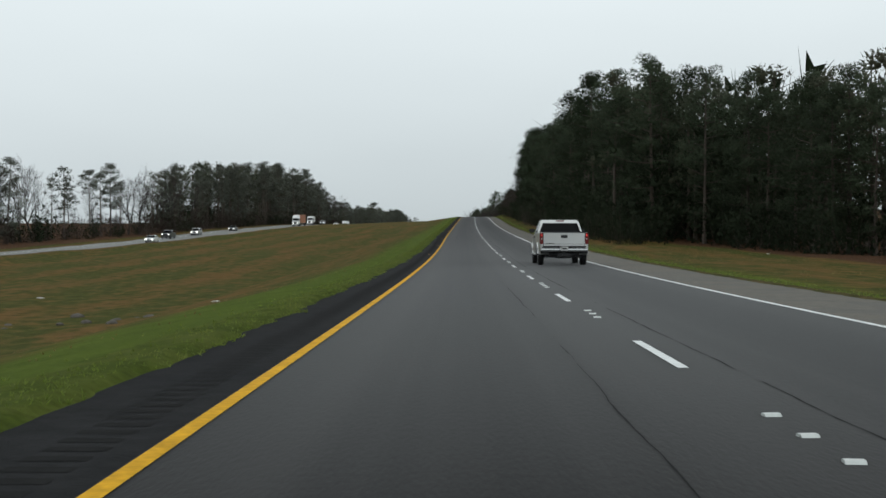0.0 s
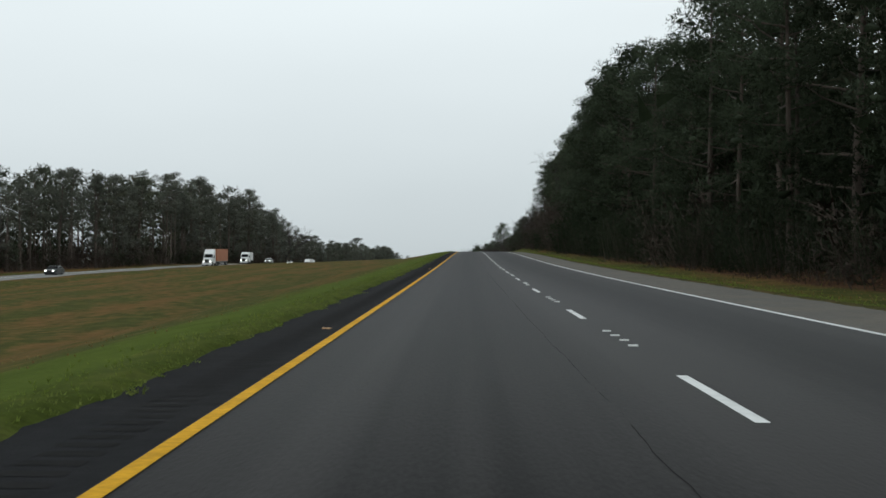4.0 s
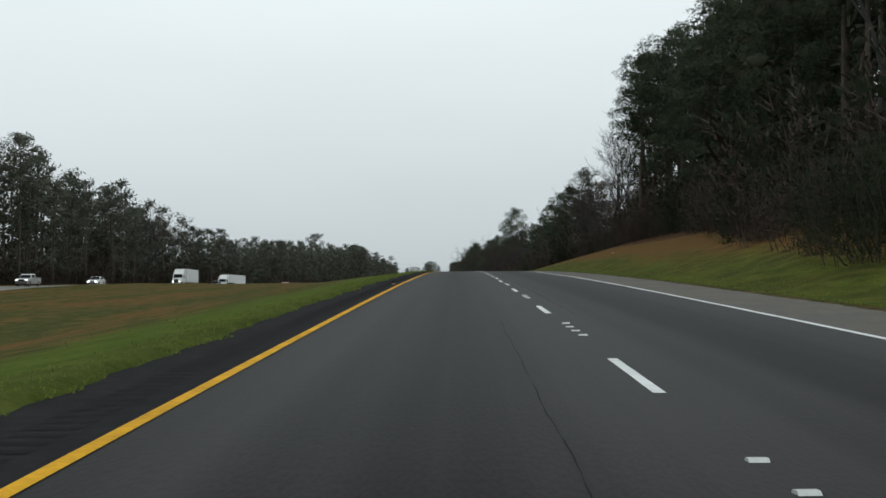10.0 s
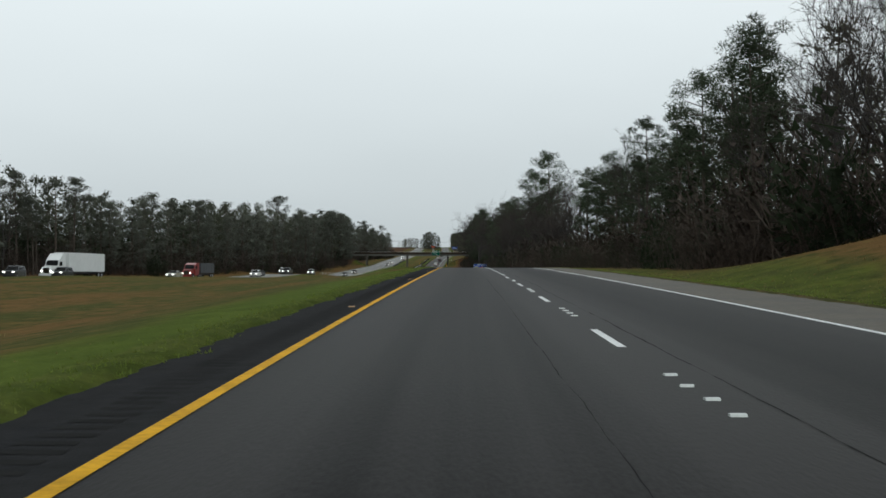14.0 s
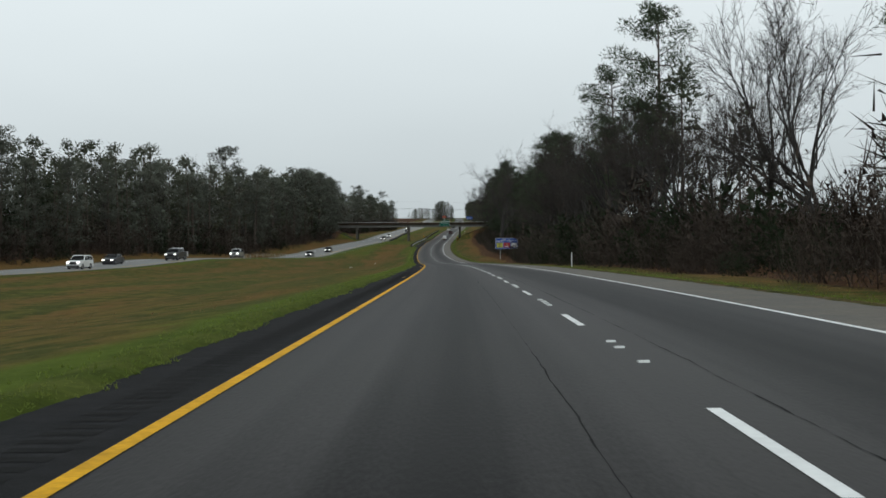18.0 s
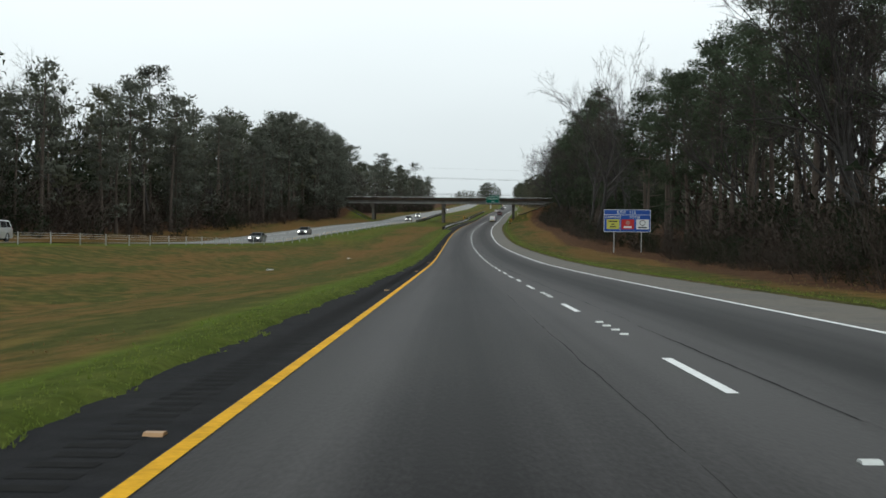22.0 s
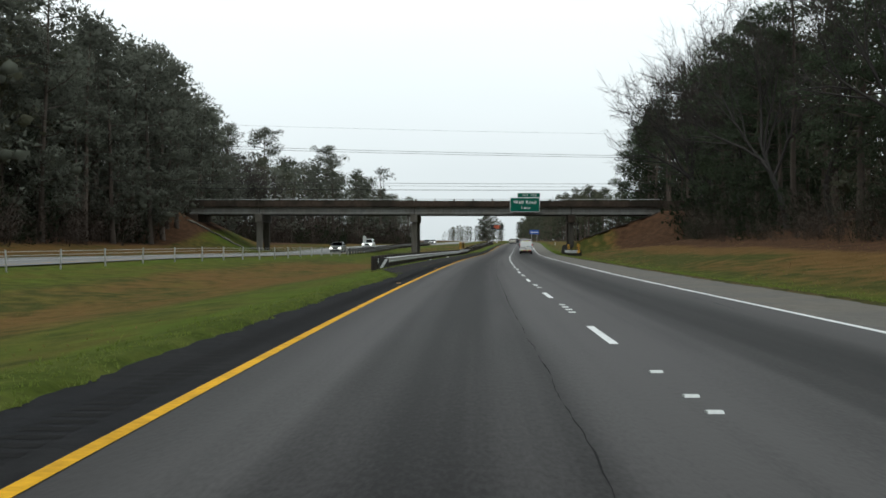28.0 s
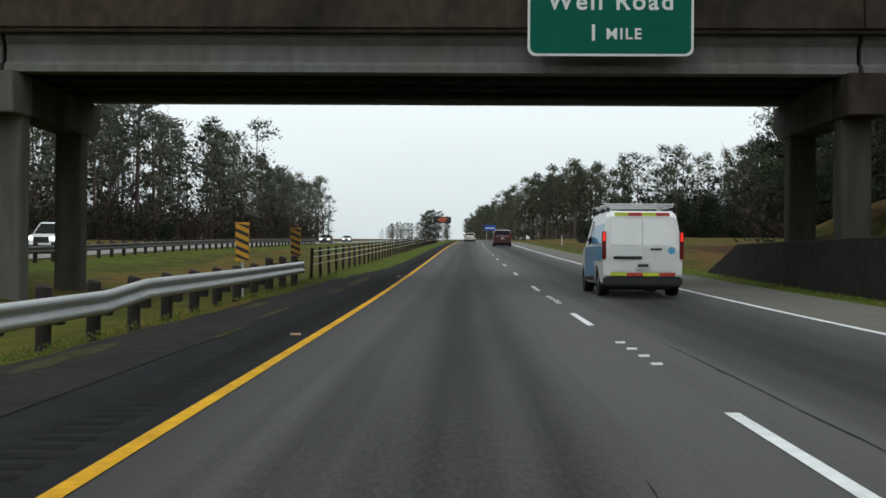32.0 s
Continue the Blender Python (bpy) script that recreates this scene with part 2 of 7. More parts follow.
def asphalt_material():
    """Dark asphalt with streaks along the lanes, patches and fine stones."""
    m = bpy.data.materials.new("asphalt")
    m.use_nodes = True
    n, l = m.node_tree.nodes, m.node_tree.links
    b = n["Principled BSDF"]
    uv, o, s = uv_node(n, l)
    streak = n.new("ShaderNodeTexNoise")
    mp = n.new("ShaderNodeMapping")
    mp.inputs["Scale"].default_value = (2.4, 0.011, 1)
    l.new(uv.outputs[0], mp.inputs["Vector"]), l.new(mp.outputs[0], streak.inputs["Vector"])
    streak.inputs["Scale"].default_value, streak.inputs["Detail"].default_value = 1.0, 8
    patch = n.new("ShaderNodeTexNoise")
    mp2 = n.new("ShaderNodeMapping")
    mp2.inputs["Scale"].default_value = (1.6, 0.14, 1)
    l.new(uv.outputs[0], mp2.inputs["Vector"]), l.new(mp2.outputs[0], patch.inputs["Vector"])
    patch.inputs["Scale"].default_value, patch.inputs["Detail"].default_value = 1.0, 6
    grain = n.new("ShaderNodeTexNoise")
    mp3 = n.new("ShaderNodeMapping")
    mp3.inputs["Scale"].default_value = (1, 0.22, 1)
    l.new(uv.outputs[0], mp3.inputs["Vector"]), l.new(mp3.outputs[0], grain.inputs["Vector"])
    grain.inputs["Scale"].default_value, grain.inputs["Detail"].default_value = 34.0, 6
    # tyre tracks are worn lighter, the oily middle of each lane is darker
    wave = n.new("ShaderNodeMath")
    wave.operation = "MULTIPLY_ADD"
    wave.inputs[1].default_value, wave.inputs[2].default_value = 2 * math.pi / 3.665, 0.0
    l.new(o, wave.inputs[0])
    cosn = n.new("ShaderNodeMath")
    cosn.operation = "COSINE"
    l.new(wave.outputs[0], cosn.inputs[0])
    mix1 = n.new("ShaderNodeMath")
    mix1.operation = "MULTIPLY_ADD"
    mix1.inputs[1].default_value = 0.30
    l.new(cosn.outputs[0], mix1.inputs[0]), l.new(streak.outputs["Fac"], mix1.inputs[2])
    mix2 = n.new("ShaderNodeMath")
    mix2.operation = "MULTIPLY_ADD"
    mix2.inputs[1].default_value = 0.55
    l.new(patch.outputs["Fac"], mix2.inputs[0]), l.new(mix1.outputs[0], mix2.inputs[2])
    mix3 = n.new("ShaderNodeMath")
    mix3.operation = "MULTIPLY_ADD"
    mix3.inputs[1].default_value = 0.55
    l.new(grain.outputs["Fac"], mix3.inputs[0]), l.new(mix2.outputs[0], mix3.inputs[2])
    cr = n.new("ShaderNodeValToRGB")
    cr.color_ramp.elements[0].position, cr.color_ramp.elements[0].color = 0.55, (0.0060, 0.0056, 0.0055, 1)
    cr.color_ramp.elements[1].position, cr.color_ramp.elements[1].color = 1.45, (0.0415, 0.0396, 0.0389, 1)
    half = n.new("ShaderNodeMath")
    half.operation, half.inputs[1].default_value = "MULTIPLY", 0.62
    l.new(mix3.outputs[0], half.inputs[0])
    l.new(half.outputs[0], cr.inputs[0])
    cr.color_ramp.elements[0].position, cr.color_ramp.elements[1].position = 0.42, 0.80
    # the colour goes from darker to paler between s = 520 and 760
    lay = n.new("ShaderNodeMapRange")
    lay.inputs["From Min"].default_value, lay.inputs["From Max"].default_value = 520, 760
    lay.inputs["To Min"].default_value, lay.inputs["To Max"].default_value = 0.74, 1.32
    tone = n.new("ShaderNodeHueSaturation")
    l.new(s, lay.inputs["Value"])
    # darker again over the first stretch, up to s = 90
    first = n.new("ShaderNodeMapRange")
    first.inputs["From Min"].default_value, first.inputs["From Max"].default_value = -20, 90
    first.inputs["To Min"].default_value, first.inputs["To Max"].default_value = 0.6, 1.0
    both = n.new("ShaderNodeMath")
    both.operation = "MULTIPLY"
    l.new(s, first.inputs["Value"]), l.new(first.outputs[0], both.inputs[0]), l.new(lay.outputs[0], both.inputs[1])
    # the strip beside the yellow line is never driven on and stays dark
    edge = n.new("ShaderNodeMapRange")
    edge.interpolation_type = "SMOOTHSTEP"
    edge.inputs["From Min"].default_value, edge.inputs["From Max"].default_value = 0.0, 0.9
    edge.inputs["To Min"].default_value, edge.inputs["To Max"].default_value = 0.5, 1.0
    edged = n.new("ShaderNodeMath")
    edged.operation = "MULTIPLY"
    l.new(o, edge.inputs["Value"]), l.new(edge.outputs[0], edged.inputs[0]), l.new(both.outputs[0], edged.inputs[1])
    # paler still from s = 960 to 1050, before the overpass
    near_bridge = n.new("ShaderNodeMapRange")
    near_bridge.inputs["From Min"].default_value, near_bridge.inputs["From Max"].default_value = 960, 1050
    near_bridge.inputs["To Min"].default_value, near_bridge.inputs["To Max"].default_value = 1.0, 1.45
    toned = n.new("ShaderNodeMath")
    toned.operation = "MULTIPLY"
    l.new(s, near_bridge.inputs["Value"]), l.new(near_bridge.outputs[0], toned.inputs[0]), l.new(edged.outputs[0], toned.inputs[1])
    # the right lane carries a broad oily band
    span = n.new("ShaderNodeMath")
    span.operation, span.inputs[1].default_value = "MULTIPLY", 0.1
    oil = n.new("ShaderNodeValToRGB")
    oil.color_ramp.interpolation = "EASE"
    oil.color_ramp.elements[0].position, oil.color_ramp.elements[0].color = 0.47, (1, 1, 1, 1)
    oil.color_ramp.elements[1].position, oil.color_ramp.elements[1].color = 0.70, (0.92, 0.92, 0.92, 1)
    oil.color_ramp.elements.new(0.585).color = (0.70, 0.70, 0.70, 1)
    oily = n.new("ShaderNodeMath")
    oily.operation = "MULTIPLY"
    l.new(o, span.inputs[0]), l.new(span.outputs[0], oil.inputs[0]), l.new(oil.outputs[0], oily.inputs[0]), l.new(toned.outputs[0], oily.inputs[1])
    l.new(oily.outputs[0], tone.inputs["Value"])
    l.new(cr.outputs[0], tone.inputs["Color"])
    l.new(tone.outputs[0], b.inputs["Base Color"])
    rr = n.new("ShaderNodeMapRange")
    rr.inputs["To Min"].default_value, rr.inputs["To Max"].default_value = 0.7, 0.85
    l.new(patch.outputs["Fac"], rr.inputs["Value"]), l.new(rr.outputs[0], b.inputs["Roughness"])
    b.inputs["Specular IOR Level"].default_value = 0.035
    b.inputs["Sheen Weight"].default_value, b.inputs["Sheen Roughness"].default_value = 0.21, 0.24
    bp = n.new("ShaderNodeBump")
    bp.inputs["Strength"].default_value, bp.inputs["Distance"].default_value = 0.25, 0.01
    l.new(grain.outputs["Fac"], bp.inputs["Height"]), l.new(bp.outputs[0], b.inputs["Normal"])
    return m


def ground_material():
    """Mown winter grass: green beside the asphalt, rust-brown and olive further off, dark leaf litter under the woods."""
    m = bpy.data.materials.new("winter_grass")
    m.use_nodes = True
    n, l = m.node_tree.nodes, m.node_tree.links
    b = n["Principled BSDF"]
    b.inputs["Roughness"].default_value, b.inputs["Specular IOR Level"].default_value = 1.0, 0.03
    uv, o, s = uv_node(n, l)
    attr = n.new("ShaderNodeAttribute")
    attr.attribute_name = "kindmap"
    sp = n.new("ShaderNodeSeparateColor")
    l.new(attr.outputs["Color"], sp.inputs[0])

    def noise(sx, sy, scale, detail=7):
        mp, t = n.new("ShaderNodeMapping"), n.new("ShaderNodeTexNoise")
        mp.inputs["Scale"].default_value = (sx, sy, 1)
        l.new(uv.outputs[0], mp.inputs["Vector"]), l.new(mp.outputs[0], t.inputs["Vector"])
        t.inputs["Scale"].default_value, t.inputs["Detail"].default_value = scale, detail
        return t.outputs["Fac"]

    def mix(fac, a, bb):
        x = n.new("ShaderNodeMix")
        x.data_type = "RGBA"
        l.new(fac, x.inputs[0])
        for i, v in ((6, a), (7, bb)):
            if isinstance(v, tuple):
                x.inputs[i].default_value = (*v, 1)
            else:
                l.new(v, x.inputs[i])
        return x.outputs[2]

    def step(v, lo, hi):
        x = n.new("ShaderNodeMapRange")
        x.inputs["From Min"].default_value, x.inputs["From Max"].default_value = lo, hi
        l.new(v, x.inputs["Value"])
        return x.outputs[0]

    def plus(a, bb, k):
        x = n.new("ShaderNodeMath")
        x.operation, x.inputs[1].default_value = "MULTIPLY_ADD", k
        l.new(bb, x.inputs[0]), l.new(a, x.inputs[2])
        return x.outputs[0]

    bands = noise(0.26, 0.04, 1.0)
    mid = noise(0.5, 0.2, 1.0)
    mottle = noise(1.0, 0.55, 1.3, 9)
    fine = noise(1, 1, 9.0, 9)
    blotch = plus(fine, mottle, 1.0)
    green = mix(step(blotch, 0.7, 1.33), (0.042, 0.062, 0.008), (0.086, 0.114, 0.018))
    rust = mix(step(blotch, 0.7, 1.33), (0.079, 0.045, 0.015), (0.146, 0.087, 0.031))
    olive = mix(step(blotch, 0.7, 1.33), (0.032, 0.038, 0.009), (0.074, 0.076, 0.020))
    litter = mix(step(blotch, 0.75, 1.28), (0.038, 0.021, 0.012), (0.094, 0.050, 0.027))
    turn = n.new("ShaderNodeMath")
    turn.operation, turn.inputs[1].default_value, turn.inputs[2].default_value = "MULTIPLY_ADD", 2 * math.pi / 8.5, 3.1
    l.new(plus(o, bands, 10.0), turn.inputs[0])
    swath = n.new("ShaderNodeMath")
    swath.operation = "COSINE"
    l.new(turn.outputs[0], swath.inputs[0])
    field = mix(step(plus(plus(plus(plus(bands, mid, 0.7), mottle, 0.85), swath.outputs[0], 0.07), sp.outputs["Blue"], 0.40), 1.15, 1.47), olive, rust)
    gmask = plus(plus(sp.outputs["Red"], mid, 1.2), mottle, 0.8)
    grass = mix(step(gmask, 1.22, 1.75), field, green)
    lmask = plus(sp.outputs["Green"], mid, 0.4)
    allc = mix(step(lmask, 0.6, 0.8), grass, litter)
    l.new(allc, b.inputs["Base Color"])
    bp = n.new("ShaderNodeBump")
    bp.inputs["Strength"].default_value, bp.inputs["Distance"].default_value = 0.8, 0.06
    l.new(fine, bp.inputs["Height"]), l.new(bp.outputs[0], b.inputs["Normal"])
    return m


ASPHALT, GRASS_GROUND = asphalt_material(), ground_material()
SHOULDER_MAT = material("grey_asphalt", (0.142, 0.130, 0.112), 0.95, spec=0.1, vary=0.22, scale=5, bump=0.4, bump_scale=50, second=(0.112, 0.106, 0.096))
FAR_ROAD = material("worn_concrete_road", (0.165, 0.165, 0.160), 0.8, vary=0.15, scale=1.5, second=(0.135, 0.135, 0.13))
YELLOW = material("yellow_paint", (0.56, 0.30, 0.010), 0.85, vary=0.34, scale=14, spec=0.12)
WHITE = material("white_paint", (0.66, 0.67, 0.66), 0.8, vary=0.18, scale=7, spec=0.2)
MARKER = material("ceramic_marker", (0.52, 0.54, 0.52), 0.4, vary=0.15, scale=20)
REFLECTOR = material("amber_marker", (0.30, 0.17, 0.07), 0.5, vary=0.2, scale=20)
TAR = material("tar_crack", (0.0075, 0.0073, 0.0072), 0.85, vary=0.3, spec=0.12)
RUMBLE = material("rumble_groove", (0.0115, 0.0113, 0.0112), 0.95, vary=0.4, spec=0.05)
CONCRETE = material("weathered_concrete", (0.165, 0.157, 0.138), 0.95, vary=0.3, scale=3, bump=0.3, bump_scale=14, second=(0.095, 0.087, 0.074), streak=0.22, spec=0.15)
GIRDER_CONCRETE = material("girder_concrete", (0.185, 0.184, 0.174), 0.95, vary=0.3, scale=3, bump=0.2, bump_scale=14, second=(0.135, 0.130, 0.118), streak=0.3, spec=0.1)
DARK_CONCRETE = material("stained_concrete", (0.070, 0.052, 0.040), 0.95, vary=0.45, scale=3.2, bump=0.3, bump_scale=14, second=(0.030, 0.025, 0.020), streak=0.6, spec=0.1)
GALV = material("galvanised_steel", (0.45, 0.46, 0.46), 0.45, 0.6, vary=0.15, scale=5)
DULL_STEEL = material("weathered_steel", (0.055, 0.052, 0.048), 0.7, 0.3, vary=0.25, scale=3)
ALU = material("aluminium_rail", (0.62, 0.63, 0.63), 0.4, 0.5, vary=0.12, scale=5)
POST_WOOD = material("creosoted_wood", (0.024, 0.019, 0.016), 0.9, vary=0.35, scale=6, rnd=0.25)
BARK = material("pine_bark", (0.075, 0.058, 0.046), 0.95, vary=0.35, scale=3, bump=0.6, bump_scale=9, rnd=0.2)
GREY_BARK = material("grey_bark", (0.034, 0.030, 0.027), 0.95, vary=0.3, scale=3, rnd=0.2)
NEEDLES = material("pine_needles", (0.056, 0.073, 0.043), 0.8, vary=0.45, scale=2.2, rnd=0.25, spec=0.15, leaf=0.4)
CEDAR = material("cedar_leaves", (0.029, 0.039, 0.021), 0.85, vary=0.45, scale=2.2, rnd=0.2, spec=0.12, leaf=0.4)
BRUSH = material("brown_brush", (0.064, 0.049, 0.039), 0.9, vary=0.4, scale=1.5, rnd=0.25, spec=0.15)
TWIGS = material("bare_twigs", (0.060, 0.050, 0.043), 0.9, vary=0.25, scale=2, rnd=0.2, spec=0.15)
# foliage of the distant woods, paler and greyer: mist is put into the colour
HAZY_NEEDLES = material("hazy_needles", (0.116, 0.124, 0.098), 0.8, vary=0.4, scale=0.6, rnd=0.2, spec=0.15, leaf=0.4)
HAZY_WOOD_LEAVES = material("hazy_wood_leaves", (0.074, 0.085, 0.056), 0.85, vary=0.4, scale=0.35, spec=0.15, second=(0.078, 0.078, 0.050), leaf=0.4)


# ---- mesh helpers ----
def part(name, bm, mat, parent=None, label=""):
    """Links a bmesh as one mesh object under a thing or a part."""
    me = bpy.data.meshes.new(name)
    bm.to_mesh(me)
    bm.free()
    me.materials.append(mat)
    ob = new(name, me)
    if parent is not None:
        ob.parent = parent
    return tagged(ob, label) if label else ob


def fast_mesh(name, verts, tris, mat, uv=None, smooth=False, normals=None):
    """A mesh from numpy arrays of points and of triangles or quads."""
    verts, tris = np.asarray(verts, np.float32), np.asarray(tris, np.int32)
    k = tris.shape[1]
    me = bpy.data.meshes.new(name)
    me.vertices.add(len(verts))
    me.vertices.foreach_set("co", verts.ravel())
    me.loops.add(tris.size)
    me.loops.foreach_set("vertex_index", tris.ravel())
    me.polygons.add(len(tris))
    me.polygons.foreach_set("loop_start", np.arange(0, tris.size, k, dtype=np.int32))
    if uv is not None:
        lay = me.uv_layers.new(name="along")
        lay.data.foreach_set("uv", np.asarray(uv, np.float32)[tris.ravel()].ravel())
    me.materials.append(mat)
    me.update(calc_edges=True)
    me.validate()
    if smooth:
        me.polygons.foreach_set("use_smooth", np.ones(len(tris), bool))
    if normals is not None:
        lay = me.attributes.new("custom_normal", "FLOAT_VECTOR", "POINT")
        lay.data.foreach_set("vector", np.asarray(normals, np.float32).ravel())
    return me


def grid_faces(rows, cols):
    i = np.arange(rows - 1)[:, None] * cols + np.arange(cols - 1)[None, :]
    i = i.ravel()
    return np.stack([i, i + 1, i + cols + 1, i + cols], 1)


def sheet(name, s_list, o_list, z, mat, height=None):
    """A strip of surface over the road's coordinates."""
    s, o = np.meshgrid(s_list, o_list, indexing="ij")
    p = at(s.ravel(), o.ravel(), z) if height is None else height(s.ravel(), o.ravel())
    return fast_mesh(name, p, grid_faces(len(s_list), len(o_list)), mat, np.stack([o.ravel(), s.ravel()], 1), True)


def box(bm, x0, x1, y0, y1, z0, z1, bevel=0.0):
    vs = [bm.verts.new(p) for p in ((x0, y0, z0), (x1, y0, z0), (x1, y1, z0), (x0, y1, z0), (x0, y0, z1), (x1, y0, z1), (x1, y1, z1), (x0, y1, z1))]
    fs = [bm.faces.new([vs[i] for i in f]) for f in ((3, 2, 1, 0), (4, 5, 6, 7), (0, 1, 5, 4), (1, 2, 6, 5), (2, 3, 7, 6), (3, 0, 4, 7))]
    if bevel:
        bmesh.ops.bevel(bm, geom=list({e for f in fs for e in f.edges}), offset=bevel, segments=2, affect="EDGES")
    return bm


def boxed(*a, **k):
    return box(bmesh.new(), *a, **k)


def tube(points, radii, sides=6):
    """Points and quads of a tapered tube."""
    points = [Vector(p) for p in points]
    v, f = [], []
    for i, (p, r) in enumerate(zip(points, radii)):
        d = (points[min(i + 1, len(points) - 1)] - points[max(i - 1, 0)]).normalized()
        a = d.cross(Vector((0.31, 0.95, 0.07)) if abs(d.z) > 0.9 else Vector((0, 0, 1))).normalized()
        b = d.cross(a)
        for k in range(sides):
            w = 2 * math.pi * k / sides
            v.append(p + (a * math.cos(w) + b * math.sin(w)) * r)
    for i in range(len(points) - 1):
        for k in range(sides):
            j = (k + 1) % sides
            f.append((i * sides + k, i * sides + j, (i + 1) * sides + j, (i + 1) * sides + k))
    return v, f


def join(chunks):
    v, f, n = [], [], 0
    for cv, cf in chunks:
        v += [tuple(p) for p in cv]
        f += [tuple(i + n for i in q) for q in cf]
        n += len(cv)
    return v, f


# ---- ground, roads ----
s_main = np.arange(-80.0, 2300.0, 4.0)
s_all = np.concatenate([[-1500, -800, -400, -200], np.arange(-120, 1500, 5.0), np.arange(1500, 2400, 30.0), [2700, 3200, 4200]])
o_all = np.concatenate([[-2500, -1200, -600, -300, -200, -140, -110], np.arange(-90, -60, 5.0), np.arange(-60, -3.2, 1.5), [-3.2, LEFT_EDGE - 1.5, LEFT_EDGE - 1.0, LEFT_EDGE - 0.65, LEFT_EDGE - 0.35, LEFT_EDGE - 0.12, LEFT_EDGE, LEFT_EDGE + 0.25, 2, 6, 9.4, SHOULDER, 10.2, 10.7, 11.4, 12.5], np.arange(14, 50, 1.5), [55, 65, 80, 110, 160, 300, 600, 1200, 2500]])
sg, og = np.meshgrid(s_all, o_all, indexing="ij")
sf, of = sg.ravel(), og.ravel()
gp = at(sf, of)
past = np.clip(sf - SS[-1], 0, None) + np.clip(SS[0] - sf, 0, None)
gp[:, 1] += np.sign(sf) * past
gp[:, 2] = ground_z(sf, of)
lump = np.array([noise.noise(Vector((a * 0.16, b * 0.07, 0.3))) for a, b in zip(of, sf)])
away = np.clip(np.minimum(np.abs(of - LEFT_EDGE), np.abs(of - SHOULDER)) / 3.0, 0, 1)
infar = (of < far_o(sf) + 2.5) & (of > far_o(sf) - 11)
gp[:, 2] += np.where((of > LEFT_EDGE) & (of < SHOULDER) | infar, -0.05, 0.14 * lump * away)
me = fast_mesh("ground", gp, grid_faces(len(s_all), len(o_all)), GRASS_GROUND, np.stack([of, sf], 1), True)
near_r = np.where(of > 0, np.clip(1 - (of - SHOULDER - 0.4) / 2.2, 0, 1), 0)
strip_w = lerp(sf, (0, 1.9), (540, 1.4), (660, 0.7), (2000, 0.7))
near_l = np.where(of <= 0, np.clip(1 - (LEFT_EDGE - strip_w - of) / (strip_w + 0.8), 0, 1), 0)
fo = far_o(sf)
near_f = np.clip(1 - np.abs(of - fo - 3.4) / 3.5, 0, 1) * 0.8
flat_green = lerp(sf, (0, 0.0), (600, 0.05), (640, 0.25), (760, 0.2), (800, 0.1), (900, 0.08), (950, 0.15), (1000, 0.55), (1150, 0.5), (1200, 0.25), (1300, 0.25)) * (of < 0) * (of > fo) * np.where((of > -14) & (of < -5) & (sf > 940) & (sf < 1115), 0.35, 1)
bank_green = lerp(sf, (330, 0), (380, 0.45), (540, 0.45), (600, 0)) * (of > 0) * np.clip(1 - (of - 13.5) / 4, 0, 1)
left_bank = 0.75 * (of < fo - 11) * np.clip(1 - np.abs(sf - 1172) / 24, 0, 1)
red = np.clip(np.maximum.reduce([near_r * 0.8, near_l, near_f, flat_green, bank_green, left_bank]), 0, 1)
wood_r = lerp(sf, (0, 25), (90, 24), (120, 14.5), (300, 14.5), (360, 22), (520, 22), (580, 14.5), (840, 14), (880, 18), (925, 18.5), (940, 16.5), (1000, 18.5), (1060, 18), (1120, 18), (1200, 19), (1240, 20), (1250, 58), (1440, 58), (1460, 26))
mid_o = np.maximum((fo + 1.6) * 0.45, -13.0)
rut = np.clip(1.2 - np.abs(of - mid_o) / 1.2, 0, 1) * lerp(sf, (0, 0.5), (250, 0.5), (330, 0.3), (900, 0.25), (1000, 0))
wood = np.where(of > 0, np.clip((of - wood_r + 3) / 4, 0, 1), np.clip((fo - lerp(sf, (700, 13), (860, 16), (1100, 17)) - of) / 5, 0, 1))
wood = np.maximum(wood, rut * (of < -3))
straw = np.clip(np.minimum(-4.6 - of, of + 14.5) / 1.5, 0, 1) * (of > fo) * lerp(sf, (900, 0), (950, 1), (1100, 1), (1135, 0))
rusty = np.where(of > 0, np.clip((of - 14) / 3, 0, 1) * lerp(sf, (330, 0), (380, 1), (560, 1), (600, 0.2), (840, 0.2), (870, 0.7), (1125, 0.7), (1160, 0.2), (1200, 0.2), (1260, 0)),
                 (of < fo - 11) * lerp(sf, (600, 0), (760, 0.5), (1150, 0.5), (1200, 0)) + 0.32 * straw)
col = np.stack([red, wood, rusty, np.ones_like(red)], 1)
lay = me.color_attributes.new("kindmap", "FLOAT_COLOR", "POINT")
lay.data.foreach_set("color", col.astype(np.float32).ravel())
tagged(new("ground", me), "rolling mown winter grass verge with rust-brown and green patches", "ground", kind="structure")

road = tagged(new("road", sheet("road", s_main, [-0.05, 0.02, 0.9, 1.83, 2.7, LANE, 4.6, 5.5, 6.4, EDGE + 0.1], 0, ASPHALT)), "dark worn asphalt carriageway with two lanes", "road", kind="structure")
DARK_SHOULDER = material("dark_asphalt", (0.0205, 0.0206, 0.0212), 0.95, vary=0.4, scale=4, bump=0.5, bump_scale=45, second=(0.0145, 0.0148, 0.0158), spec=0.04)
left_pavement = tagged(new("left_pavement", sheet("left_pavement", s_main, [LEFT_EDGE - 0.1, -0.6, -0.05], 0, DARK_SHOULDER)), "near-black asphalt strip between yellow line and grass", "shoulder", kind="structure")
